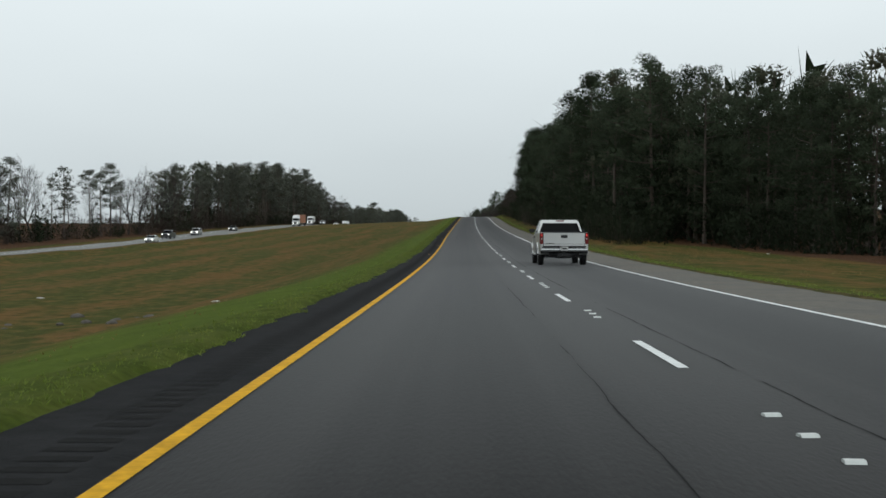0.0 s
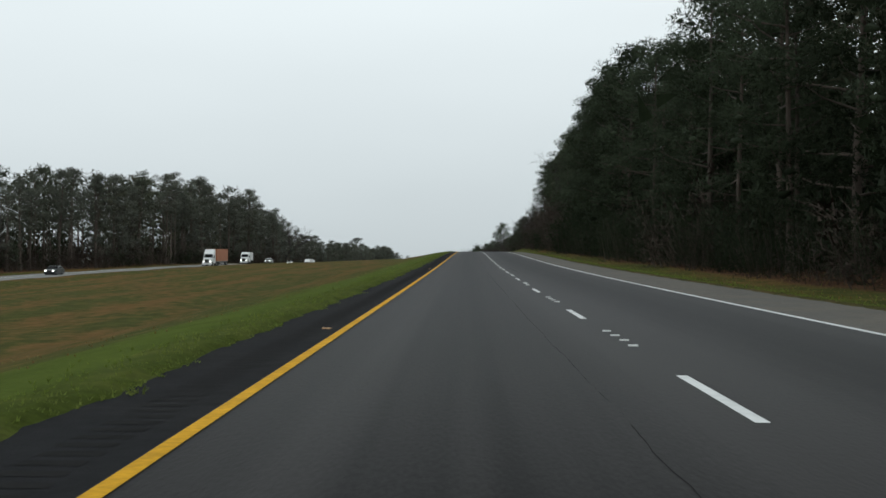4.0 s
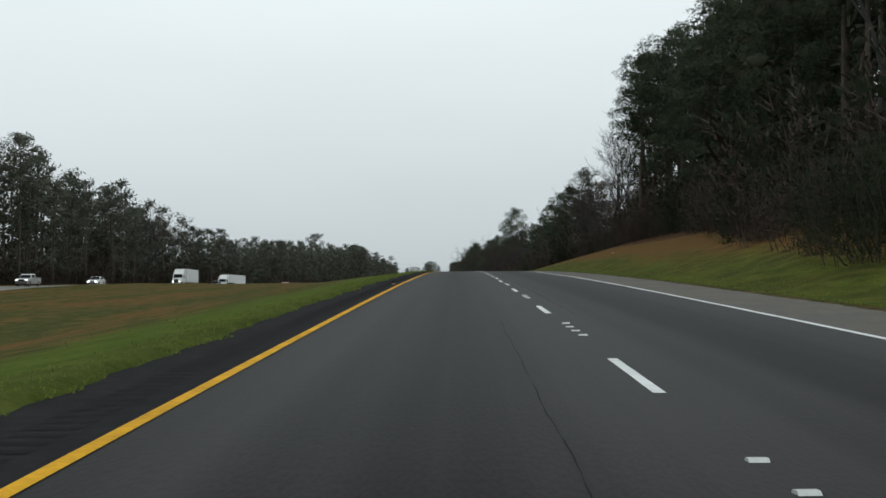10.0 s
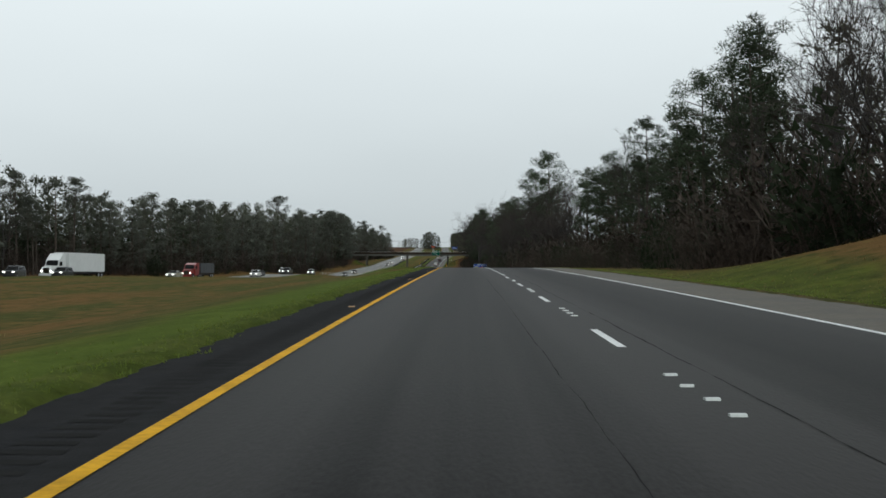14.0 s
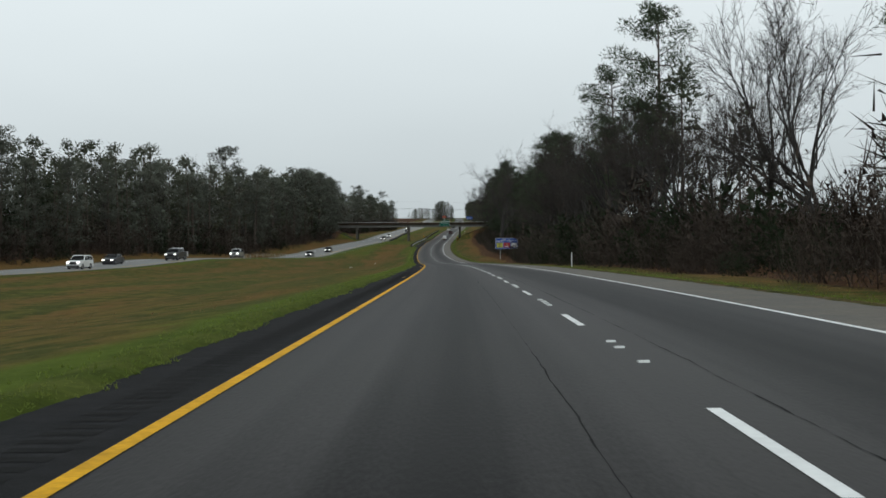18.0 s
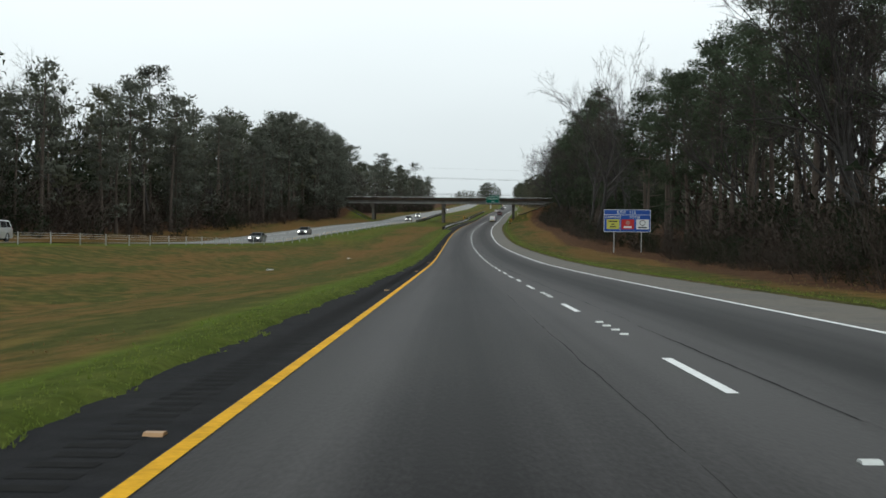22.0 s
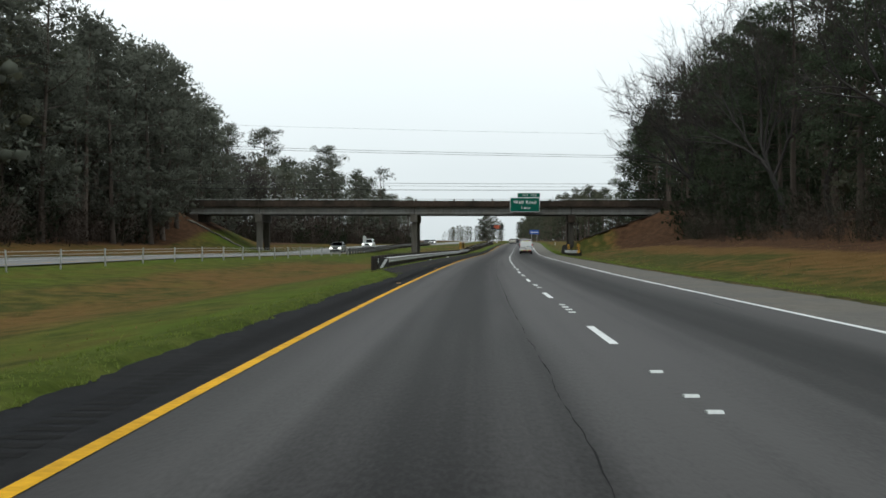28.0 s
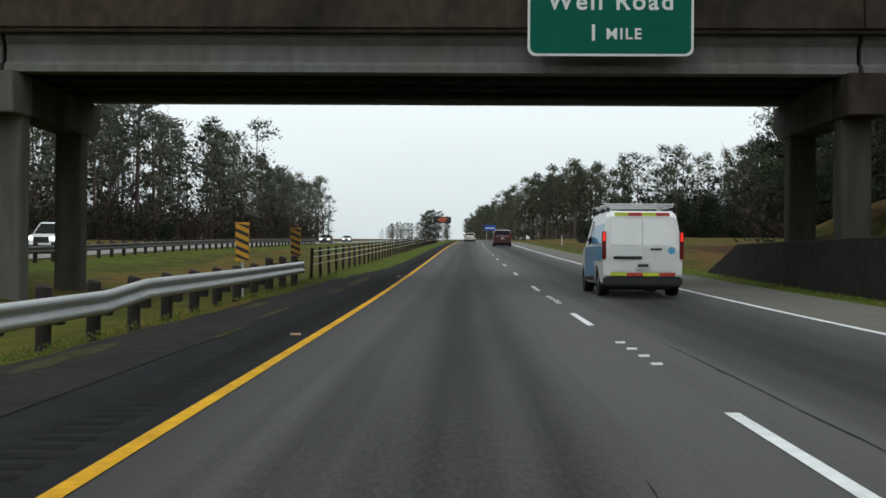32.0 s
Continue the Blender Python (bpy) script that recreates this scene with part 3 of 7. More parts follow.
SILTY = material("silty_asphalt", (0.031, 0.028, 0.025), 0.95, vary=0.45, scale=5, bump=0.5, bump_scale=45, second=(0.019, 0.0185, 0.0185), spec=0.04)
s_wide = np.arange(1046, 1192, 1.0)
wide_edge = lerp(s_wide, (1046, LEFT_EDGE - 0.1), (1055, -2.6), (1070, -2.5), (1140, -2.55), (1176, -2.05), (1191, LEFT_EDGE - 0.1))
wide_edge = wide_edge + np.array([0.22 * noise.noise(Vector((a * 0.5, 4.0, 0))) + 0.12 * noise.noise(Vector((a * 1.6, 7.0, 0))) for a in s_wide]) * np.clip((s_wide - 1046) / 5, 0, 1)
wide_pts = np.stack([at(s_wide, wide_edge, 0.006), at(s_wide, np.full(len(s_wide), LEFT_EDGE - 0.05), 0.006)], 1).reshape(-1, 3)
apron = new("shoulder_apron", fast_mesh("shoulder_apron", wide_pts, grid_faces(len(s_wide), 2), SILTY))
apron.parent = left_pavement
pavement = tagged(new("pavement", sheet("pavement", s_main, [EDGE + 0.1, 8.5, SHOULDER], 0, SHOULDER_MAT)), "light grey asphalt hard shoulder beside the lanes", "shoulder", kind="structure")


def far_place(s, o):
    return at(s, o + far_o(s), far_dz(s))


far_road = tagged(new("far_road", sheet("far_road", np.arange(-120, 2300, 6.0), [-10.4, -7.3, -3.65, 0, 1.6], 0, FAR_ROAD, far_place)), "pale grey opposite carriageway beyond the grassy median", "road", kind="structure")


def strip(name, s0, s1, o, width, mat, parent, place=at, z=0.006, ds=4.0, label=""):
    ss = np.arange(s0, s1 + ds, ds)
    pts = np.stack([place(ss, np.full(len(ss), o + k * width / 2)) for k in (-1, 1)], 1).reshape(-1, 3)
    pts[:, 2] += z
    ob = new(name, fast_mesh(name, pts, grid_faces(len(ss), 2), mat))
    ob.parent = parent
    return tagged(ob, label) if label else ob


strip("yellow_line", -80, 2200, 0.022, 0.112, YELLOW, road, label="solid yellow edge line")
strip("white_line", -80, 2200, EDGE, 0.12, WHITE, road, label="solid white edge line")
strip("white_line", -120, 2200, -7.3, 0.14, WHITE, far_road, far_place)
strip("yellow_line", -120, 2200, 0, 0.14, YELLOW, far_road, far_place)

PERIOD = 12.192
rng = random.Random(5)
for i in range(-6, 140):
    a = i * PERIOD
    p = np.concatenate([at(np.array([a, a + 3.05]), np.full(2, LANE - 0.052), 0.006), at(np.array([a + 3.05, a]), np.full(2, LANE + 0.052), 0.006)])
    d = new("lane_dash", fast_mesh("lane_dash", p, [[0, 3, 2, 1]], WHITE))
    d.parent = road


# ---- woods ----
def blades(centres, dirs, count, length, width, rg, droop=0.0, loose=0.55):
    """Tufts of narrow triangles: needles or twigs."""
    n = len(centres)
    c = np.repeat(np.asarray(centres), count, 0)
    d = np.repeat(np.asarray(dirs), count, 0) * 0.7 + rg.normal(0, loose, (n * count, 3))
    d[:, 2] -= droop
    d /= np.linalg.norm(d, axis=1)[:, None] + 1e-9
    side = np.cross(d, rg.normal(0, 1, d.shape))
    side /= np.linalg.norm(side, axis=1)[:, None] + 1e-9
    ln = length * rg.uniform(0.6, 1.3, (len(c), 1))
    w = width * rg.uniform(0.7, 1.3, (len(c), 1))
    v = np.stack([c - side * w, c + side * w, c + d * ln], 1).reshape(-1, 3)
    return v, np.arange(len(v)).reshape(-1, 3)


def quads_mesh(name, chunks, mat):
    v, f = join(chunks)
    return fast_mesh(name, np.array(v), np.array(f), mat, smooth=True)


def ball(level):
    bm = bmesh.new()
    bmesh.ops.create_icosphere(bm, subdivisions=level, radius=1.0)
    bm.verts.ensure_lookup_table()
    v, f = np.array([tuple(q.co) for q in bm.verts]), np.array([[q.index for q in g.verts] for g in bm.faces])
    bm.free()
    return v, f


BALLS = {1: ball(1), 2: ball(2)}


def clumps(hubs, radii, flat, level, per, length, width, rg, heart=0.42):
    """Ragged foliage clumps: a lumpy heart and needles standing out of it."""
    bv, bf = BALLS[level]
    hubs, radii = np.asarray(hubs), np.asarray(radii)
    n = len(hubs)
    squash = np.array([1, 1, flat])
    lump = 1 + rg.normal(0, 0.32, (n, len(bv), 1))
    hearts = hubs[:, None] + bv[None] * lump * (radii * heart)[:, None, None] * squash
    hf = (np.arange(n)[:, None, None] * len(bv) + bf[None]).reshape(-1, 3)
    q = rg.normal(0, 1, (n, per, 3))
    q[..., 2] += 0.25
    q /= np.linalg.norm(q, axis=2)[..., None]
    c = hubs[:, None] + q * (radii[:, None, None] * rg.uniform(0.25 if heart < 0.1 else 0.4, 1.0, (n, per, 1)) ** 0.8) * squash
    v, f = blades(c.reshape(-1, 3), (q * np.array([1, 1, 0.7]) + np.array([0, 0, 0.25])).reshape(-1, 3), 1, length, width, rg, loose=0.8)
    # soft shading: the tufts take the roundness of their clump and of the crown
    mid = hubs.mean(0)
    crown = (hubs - mid) / np.array([1, 1, 2.2])
    crown /= np.linalg.norm(crown, axis=1)[:, None] + 1e-6
    soft = q * 0.9 + crown[:, None] * 0.6 + np.array([0, 0, 0.3])
    soft = np.repeat((soft / np.linalg.norm(soft, axis=2)[..., None]).reshape(-1, 3), 3, 0)
    tri = v.reshape(-1, 3, 3)
    away = np.einsum("ij,ij->i", np.cross(tri[:, 1] - tri[:, 0], tri[:, 2] - tri[:, 0]), soft[::3]) < 0
    f = np.where(away[:, None], f[:, [0, 2, 1]], f)
    if heart < 0.1:
        return v, f, soft
    hearts = hearts.reshape(-1, 3)
    hn = (bv[None] * 0.9 + crown[:, None] * 0.6 + np.array([0, 0, 0.3])).reshape(-1, 3)
    hn /= np.linalg.norm(hn, axis=1)[:, None] + 1e-9
    return np.concatenate([hearts, v]), np.concatenate([hf, f + len(hearts)]), np.concatenate([hn, soft])


def pine_shape(rg, height, bare, spread, limbs, big, conical=False):
    """Trunk and limb chunks, and the clumps' places and sizes, of one pine."""
    lean = rg.normal(0, 0.018, 2)
    bend = lambda z: Vector((lean[0] * z * (0.5 + z / height) + 0.1 * math.sin(z * 0.3), lean[1] * z, z))
    r0 = height * 0.0115 + 0.05
    chunks = [tube([bend(z) for z in np.linspace(-0.4, height * 0.95, 9)], [r0 * (1.3 if i == 0 else 1 - 0.84 * i / 8) for i in range(9)], 6)]
    hubs, radii = [], []
    for i in range(limbs):
        k = (i + rg.uniform(0.1, 0.9)) / limbs
        z = (bare + (0.97 - bare) * k) * height
        prof = (1 - 0.8 * k) if conical else math.sin(math.pi * min(1.0, 0.16 + 0.80 * k)) ** 0.7
        reach = spread * max(0.12, prof) * rg.uniform(0.55, 1.1)
        w = i * 2.4 + rg.uniform(-0.7, 0.7)
        start = bend(z)
        out = Vector((math.cos(w), math.sin(w), rg.uniform(-0.05, 0.3) + 0.3 * k))
        end = start + out * reach
        mid = start.lerp(end, 0.55) + Vector((0, 0, -0.06 * reach))
        chunks.append(tube([start, mid, end], [0.035 + reach * 0.014, 0.024 + reach * 0.008, 0.01], 3))
        r = big * rg.uniform(0.7, 1.2) * (0.75 + 0.25 * prof)
        hubs.append(tuple(start.lerp(end, 0.92))), radii.append(r)
        if reach > 2.2 and rg.uniform() < 0.75:
            hubs.append(tuple(start.lerp(end, 0.5) + Vector(rg.normal(0, 0.35, 3)))), radii.append(r * 0.85)
    for q in ((0, 0, -0.2), (0.7, 0.2, -0.8), (-0.6, 0.4, -0.9)):
        hubs.append(tuple(bend(height * 0.97) + Vector(q))), radii.append(big * 0.72)
    # dead stubs below the crown
    for i in range(7):
        z = rg.uniform(0.25, max(0.3, bare)) * height
        w = rg.uniform(0, 6.28)
        chunks.append(tube([bend(z), bend(z) + Vector((math.cos(w), math.sin(w), rg.uniform(-0.1, 0.4))) * rg.uniform(0.5, 1.9)], [0.03, 0.008], 3))
    return chunks, hubs, radii


def make_pine(seed, height, bare, spread, limbs, big, mat, level=1, per=150, length=0.46, width=0.052, flat=0.62, conical=False, heart=0.0):
    rg = np.random.default_rng(seed)
    chunks, hubs, radii = pine_shape(rg, height, bare, spread, limbs, big, conical)
    v, f, soft = clumps(hubs, radii, flat, level, per, length, width, rg, heart)
    return [("trunk", quads_mesh("trunk", chunks, BARK)), ("crown", fast_mesh("crown", v, f, mat, normals=soft))]


def branch_out(rg, chunks, base, d, length, radius, level, tips):
    d = d.normalized()
    n = 5 if level == 0 else 3 if level < 3 else 2
    pts, p, dd = [base], base, d
    for i in range(n):
        dd = (dd + Vector(rg.normal(0, 0.12, 3)) + Vector((0, 0, 0.10 if level else 0.04))).normalized()
        p = p + dd * length / n
        pts.append(p)
    chunks.append(tube(pts, [max(0.014, radius * (1 - 0.62 * i / n)) for i in range(n + 1)], 5 if level == 0 else 3))
    if level >= 3:
        for i in range(3):
            tips.append((pts[-2].lerp(p, i / 2) if level == 3 else pts[0].lerp(p, 0.3 + 0.35 * i), dd))
    if level >= 4:
        return
    kids = (7, 4, 4, 3)[level]
    for i in range(kids):
        t = 0.38 + 0.62 * (i + rg.uniform(0, 1)) / kids if level else 0.5 + 0.5 * (i + rg.uniform(0, 1)) / kids
        k = min(n - 1, int(t * n))
        q = pts[k].lerp(pts[k + 1], t * n - k)
        w = rg.uniform(0, 6.28)
        side = dd.cross(Vector((math.cos(w), math.sin(w), 0.3))).normalized()
        nd = dd * rg.uniform(0.7, 1.0) + side * (rg.uniform(0.28, 0.62) if level < 2 else rg.uniform(0.4, 0.8))
        branch_out(rg, chunks, q, nd, length * (rg.uniform(0.55, 0.95) if level == 0 else rg.uniform(0.46, 0.68)), radius * (1 - 0.6 * t) * (0.92 if level == 0 else 0.72), level + 1, tips)


def make_bare(seed, height):
    rg = np.random.default_rng(seed)
    chunks, tips = [], []
    branch_out(rg, chunks, Vector((0, 0, -0.3)), Vector((rg.normal(0, 0.05), rg.normal(0, 0.05), 1)), height * 0.43, height * 0.013 + 0.05, 0, tips)
    trunk = quads_mesh("trunk", chunks[:1], GREY_BARK)
    limbs = quads_mesh("crown", chunks[1:], GREY_BARK)
    c, d = np.array([tuple(p) for p, _ in tips]), np.array([tuple(q) for _, q in tips])
    v, f = blades(c, d, 2, 1.1, 0.015, rg, loose=0.38)
    return [("trunk", trunk), ("crown", limbs), ("twig_haze", fast_mesh("twig_haze", v, f, TWIGS))]


def thicket(rg, height, width, stems, twigs, chips, twig_w, chip):
    """Stems, fine upright twigs and small leaves of a thicket."""
    chunks, c, d = [], [], []
    for i in range(stems):
        w, r = rg.uniform(0, 6.28), width * math.sqrt(rg.uniform(0, 1)) * 0.5
        b = Vector((math.cos(w) * r, math.sin(w) * r, -0.1))
        e = b + Vector((math.cos(w) * width * 0.22 + rg.normal(0, 0.3), math.sin(w) * width * 0.22 + rg.normal(0, 0.3), height * rg.uniform(0.5, 1.0)))
        m = b.lerp(e, 0.5) + Vector(rg.normal(0, 0.15, 3))
        chunks.append(tube([b, m, e], [0.026, 0.016, 0.005], 3))
        for j in range(twigs // stems):
            t = rg.uniform(0.0, 1.0)
            p = (b.lerp(m, t * 2) if t < 0.5 else m.lerp(e, t * 2 - 1)) + Vector(rg.normal(0, 0.25, 3))
            c.append(tuple(p)), d.append((math.cos(w) * 0.5, math.sin(w) * 0.5, 0.9))
    c, d = np.array(c), np.array(d)
    v1, f1 = blades(c, d, 1, 0.75, twig_w, rg)
    pick = rg.integers(0, len(c), chips)
    v2, f2 = blades(c[pick] + rg.normal(0, 0.22, (chips, 3)), d[pick], 1, chip, chip * 0.3, rg)
    v, f = np.concatenate([v1, v2]), np.concatenate([f1, f2 + len(v1)])
    v[:, 2] = np.maximum(v[:, 2], -0.2)
    tri = v.reshape(-1, 3, 3)
    soft = tri.mean(1) - np.array([0, 0, height * 0.35])
    soft /= np.linalg.norm(soft, axis=1)[:, None] + 1e-6
    soft = soft + rg.normal(0, 0.3, soft.shape) + np.array([0, 0, 0.35])
    soft /= np.linalg.norm(soft, axis=1)[:, None] + 1e-6
    away = np.einsum("ij,ij->i", np.cross(tri[:, 1] - tri[:, 0], tri[:, 2] - tri[:, 0]), soft) < 0
    return chunks, v, np.where(away[:, None], f[:, [0, 2, 1]], f), np.repeat(soft, 3, 0)


def make_shrub(seed, height, width, mat):
    rg = np.random.default_rng(seed)
    chunks, v, f, soft = thicket(rg, height, width, 16, 620, 380, 0.013, 0.11)
    return [("stalk", quads_mesh("stalk", chunks, BRUSH)), ("foliage", fast_mesh("foliage", v, f, mat, normals=soft))]


rg = np.random.default_rng(11)
UNIT = 25.0
SHAPES = ((0.46, 4.8, 23, 1.45), (0.56, 5.2, 20, 1.5), (0.40, 4.2, 25, 1.35), (0.62, 4.6, 17, 1.5), (0.36, 4.4, 27, 1.4), (0.52, 4.0, 20, 1.35))
pines = [make_pine(20 + i, UNIT, *shape, NEEDLES) for i, shape in enumerate(SHAPES)]
dense_pines = [make_pine(40 + i, UNIT, 0.05, 5.4, 34, 1.8, CEDAR, per=140, heart=0.2, width=0.062) for i in range(2)]
bushy_pines = [make_pine(50 + i, UNIT, 0.14, 5.3, 32, 1.75, NEEDLES, per=140, heart=0.2, width=0.062) for i in range(3)]
mid_pines = [make_pine(120 + i, UNIT, bare, spread * 1.1, limbs, big * 1.1, HAZY_NEEDLES, 1, 110, 0.42, 0.085, heart=0.24) for i, (bare, spread, limbs, big) in enumerate(SHAPES)]
mid_thick = [make_pine(140 + i, UNIT, 0.08, 5.2, 27, 2.0, HAZY_NEEDLES, 1, 120, 0.42, 0.09, heart=0.26) for i in range(3)]
bares = [make_bare(60 + i, 22.0) for i in range(4)]
shrubs_brown = [make_shrub(80 + i, 3.2, 3.4, BRUSH) for i in range(3)]
shrubs_dark = [make_shrub(90 + i, 3.6, 3.6, CEDAR) for i in range(2)]
LABELS = {
    "pine": ("tall loblolly pine with bare trunk and dark crown", "pine tree", "pines along the motorway"),
    "thick": ("dense dark evergreen with foliage nearly to the ground", "evergreen tree", "evergreens at the wood's edge"),
    "far_pine": ("tall loblolly pine beyond the opposite carriageway", "pine tree", "pines beyond the opposite carriageway"),
    "far_thick": ("bushy evergreen tree beyond the opposite carriageway", "evergreen tree", "evergreens beyond the opposite carriageway"),
    "bare": ("leafless grey hardwood tree with fine branching twigs", "tree", "bare hardwoods in the wood"),
    "shrub": ("tangled brown winter thicket at the edge of the wood", "shrub", "thickets along the wood"),
    "laurel": ("dark evergreen bush growing beneath the trees", "bush", "bushes along the wood"),
}
KINDS = {"pine": ("pine_tree", pines), "thick": ("evergreen_tree", dense_pines + bushy_pines), "bare": ("bare_tree", bares), "far_pine": ("pine_tree", mid_pines), "far_thick": ("evergreen_tree", mid_thick), "shrub": ("brush_shrub", shrubs_brown), "laurel": ("dark_bush", shrubs_dark)}
used = {k: 0 for k in KINDS}
STUFF = {"far_pine": [], "far_thick": [], "pine": [], "thick": [], "bare": [], "shrub": [], "laurel": []}
HEIGHT_OF = {"far_pine": UNIT, "far_thick": UNIT, "pine": UNIT, "thick": UNIT, "bare": 22.0, "shrub": 3.2, "laurel": 3.6}


def plant(kind, s, o, height, thing=True, variant=None):
    """Plants one tree or bush; past 300 of a kind it joins the wood's mass."""
    name, kinds = KINDS[kind]
    if 396 < s < 466 and o > 4 + 0.25 * (s - 320) and kind not in ("shrub", "laurel") and variant is None:
        return  # the clearing behind the hill
    i = int(rg.integers(len(kinds))) if variant is None else variant
    k = height / HEIGHT_OF[kind]
    turn = rg.uniform(0, 360)
    m = spot(s, o, -0.05, turn, ground=True)
    if not thing or used[kind] >= 295:
        STUFF[kind].append((m, k, i))
        return
    used[kind] += 1
    key = (kind, i)
    sc = Matrix.Diagonal((k * rg.uniform(0.85, 1.12), k * rg.uniform(0.85, 1.12), k, 1))
    root = tagged(new(name), *LABELS[kind])
    for pn, me in kinds[i]:
        new(pn, me).parent = root
    root.matrix_basis = m @ sc


def wood_front(s):
    return float(lerp(s, (-30, 30), (60, 29), (100, 24), (112, 16.2), (300, 15.8), (345, 19.5), (395, 20), (416, 21.5), (437, 24), (470, 26.5), (520, 27), (560, 23), (600, 21.5), (840, 20.5), (870, 23.5), (925, 25), (945, 23.5), (1000, 25), (1060, 24), (1100, 23.5), (1130, 25.5), (1162, 27), (1184, 26), (1238, 25.5), (1250, 62), (1440, 62), (1455, 27), (1500, 23), (1550, 18), (1600, 17)))


def brush_front(s):
    return float(lerp(s, (100, 16), (300, 15.4), (345, 15.2), (395, 15.2), (416, 17.4), (437, 20.8), (470, 24.5), (520, 25), (548, 23), (570, 15.5), (590, 14.6), (800, 14.8), (830, 16.5), (860, 19), (900, 23.2), (925, 23.2), (940, 20), (975, 20.6), (1000, 21.5), (1045, 20.5), (1100, 21), (1165, 27)))


def tall(s, side):
    if side > 0:
        return float(lerp(s, (0, 14), (60, 15.2), (96, 16.8), (112, 17.6), (150, 19.8), (325, 21), (340, 15), (358, 11), (370, 10), (402, 10.5), (411, 26), (420, 26), (530, 25), (582, 20), (590, 16.5), (690, 17), (702, 20), (760, 21), (900, 21), (945, 22), (1000, 22), (1006, 25), (1060, 22.5), (1090, 21), (1160, 22.5), (1190, 25), (1240, 25), (1300, 23), (1500, 21)))
    return float(lerp(s, (0, 15), (250, 15.5), (340, 18.5), (440, 22.5), (530, 25), (600, 25), (680, 21), (750, 16.5), (850, 18.5), (900, 21), (950, 22), (1000, 21), (1020, 20.3), (1060, 22), (1090, 26.5), (1100, 25), (1135, 25), (1160, 26), (1190, 26), (1218, 25), (1228, 20), (1240, 18), (1262, 18.5), (1290, 19.5), (1310, 21.5), (1385, 22.5), (1396, 17.5), (1500, 18.5), (1540, 17)))


# landmark trees
plant("pine", 770.5, 25.2, 27.0, variant=0)
plant("far_pine", 1024.0, -59.0, 30.0, variant=3)
plant("pine", 895.0, 30.0, 26.0, variant=0)
plant("pine", 607.0, 27.8, 21.5, variant=3)
plant("pine", 522.0, 26.0, 25.0, variant=1)
plant("pine", 516.0, 28.8, 25.5, variant=3)
plant("pine", 440.0, 37.0, 24.0, variant=3)
plant("pine", 455.0, 42.0, 26.0, variant=0)
plant("pine", 812.0, 26.8, 27.0, variant=3)
for s, o, h in ((1144, 27, 24), (1149, 31, 26), (1155, 28, 24), (1160, 33, 25), (1138, 29.5, 24), (1128, 30.5, 24), (951, 20.5, 25), (981, 22.5, 22), (1016, 25.5, 17)):
    plant("bare", s, o, h)
plant("far_pine", 1294.0, -57.0, 28.0, variant=3)
plant("far_pine", 1321.0, -46.6, 25.5, variant=1)
for s, o, h in ((1240, -51, 20), (1246, -54, 21), (1252, -49, 20), (1258, -53, 19)):
    plant("bare", s, o, h)
# right-hand wood: front rows singly, the depth joined
rg3 = np.random.default_rng(5)
s = 40.0
while s < 1560:
    step = rg.uniform(4.0, 6.5)
    f = wood_front(s)
    h = tall(s, 1)
    if not 1163 < s < 1192:
        r = rg.uniform()
        leafless = float(lerp(s, (96, 0), (330, 0.0), (520, 0.05), (538, 0.9), (582, 0.9), (590, 0.1), (600, 0.2), (620, 0.55), (660, 0.5), (668, 0.05), (696, 0.05), (702, 1.0), (764, 1.0), (768, 0.1), (785, 0.3), (800, 0.55), (850, 0.5), (870, 0.15), (946, 0.2), (950, 1.0), (1000, 1.0), (1004, 0.15), (1130, 0.15), (1140, 0.55), (1164, 0.55), (1190, 0.05)))
        gap = 538 < s < 582 or 700 < s < 764 or 950 < s < 1000
        if r < leafless:
            kind = "bare"
        elif s < 96:
            kind = "thick" if s > 72 and rg3.uniform() < 0.85 else "pine"
        else:
            kind = "thick" if rg.uniform() < (0.8 if s < 330 else 0.6 if 1000 < s < 1160 else 0.3) else "pine"
        near = s < 1240
        airy = 772 < s < 896
        if airy:
            kind = "bare" if rg3.uniform() < 0.62 else "pine"
        if kind != "bare" or not gap or rg.uniform() < (0.35 if s > 900 else 0.7):
            plant(kind, s + rg.uniform(-2, 2), f + rg.uniform(0.5, 3.5), h * rg.uniform(0.74, 1.05) * ((0.78 if 530 < s < 590 else 0.86 if 700 < s < 764 else 0.95) if kind == "bare" else 1), near)
        if not gap and not 1000 < s < 1050:
            kind = "pine" if rg.uniform() < 0.6 else "thick"
            kind = ("bare" if rg3.uniform() < 0.65 else "pine") if airy else kind
            if not airy or rg3.uniform() < 0.5:
                plant(kind, s + rg.uniform(-2, 2), f + rg.uniform(5, 9), h * rg.uniform(0.8, 1.05) * (0.6 if 340 < s < 405 else 0.92), False)
        plant("thick" if rg.uniform() < 0.65 else "pine", s + rg.uniform(-3, 3), f + 14 + rg.uniform(-3, 3), h * rg.uniform(0.75, 1.0) * (0.4 if 950 < s < 1050 else 0.45 if airy else 0.28 if gap else 0.5 if 340 < s < 405 else 0.8 if s < 540 and s > 340 else 1), False)
        if s > 100 and (not gap or s > 900):
            plant("laurel", s, f + 11 + rg.uniform(-2, 2), rg.uniform(5, 8), False)
    s += step
s = 95.0
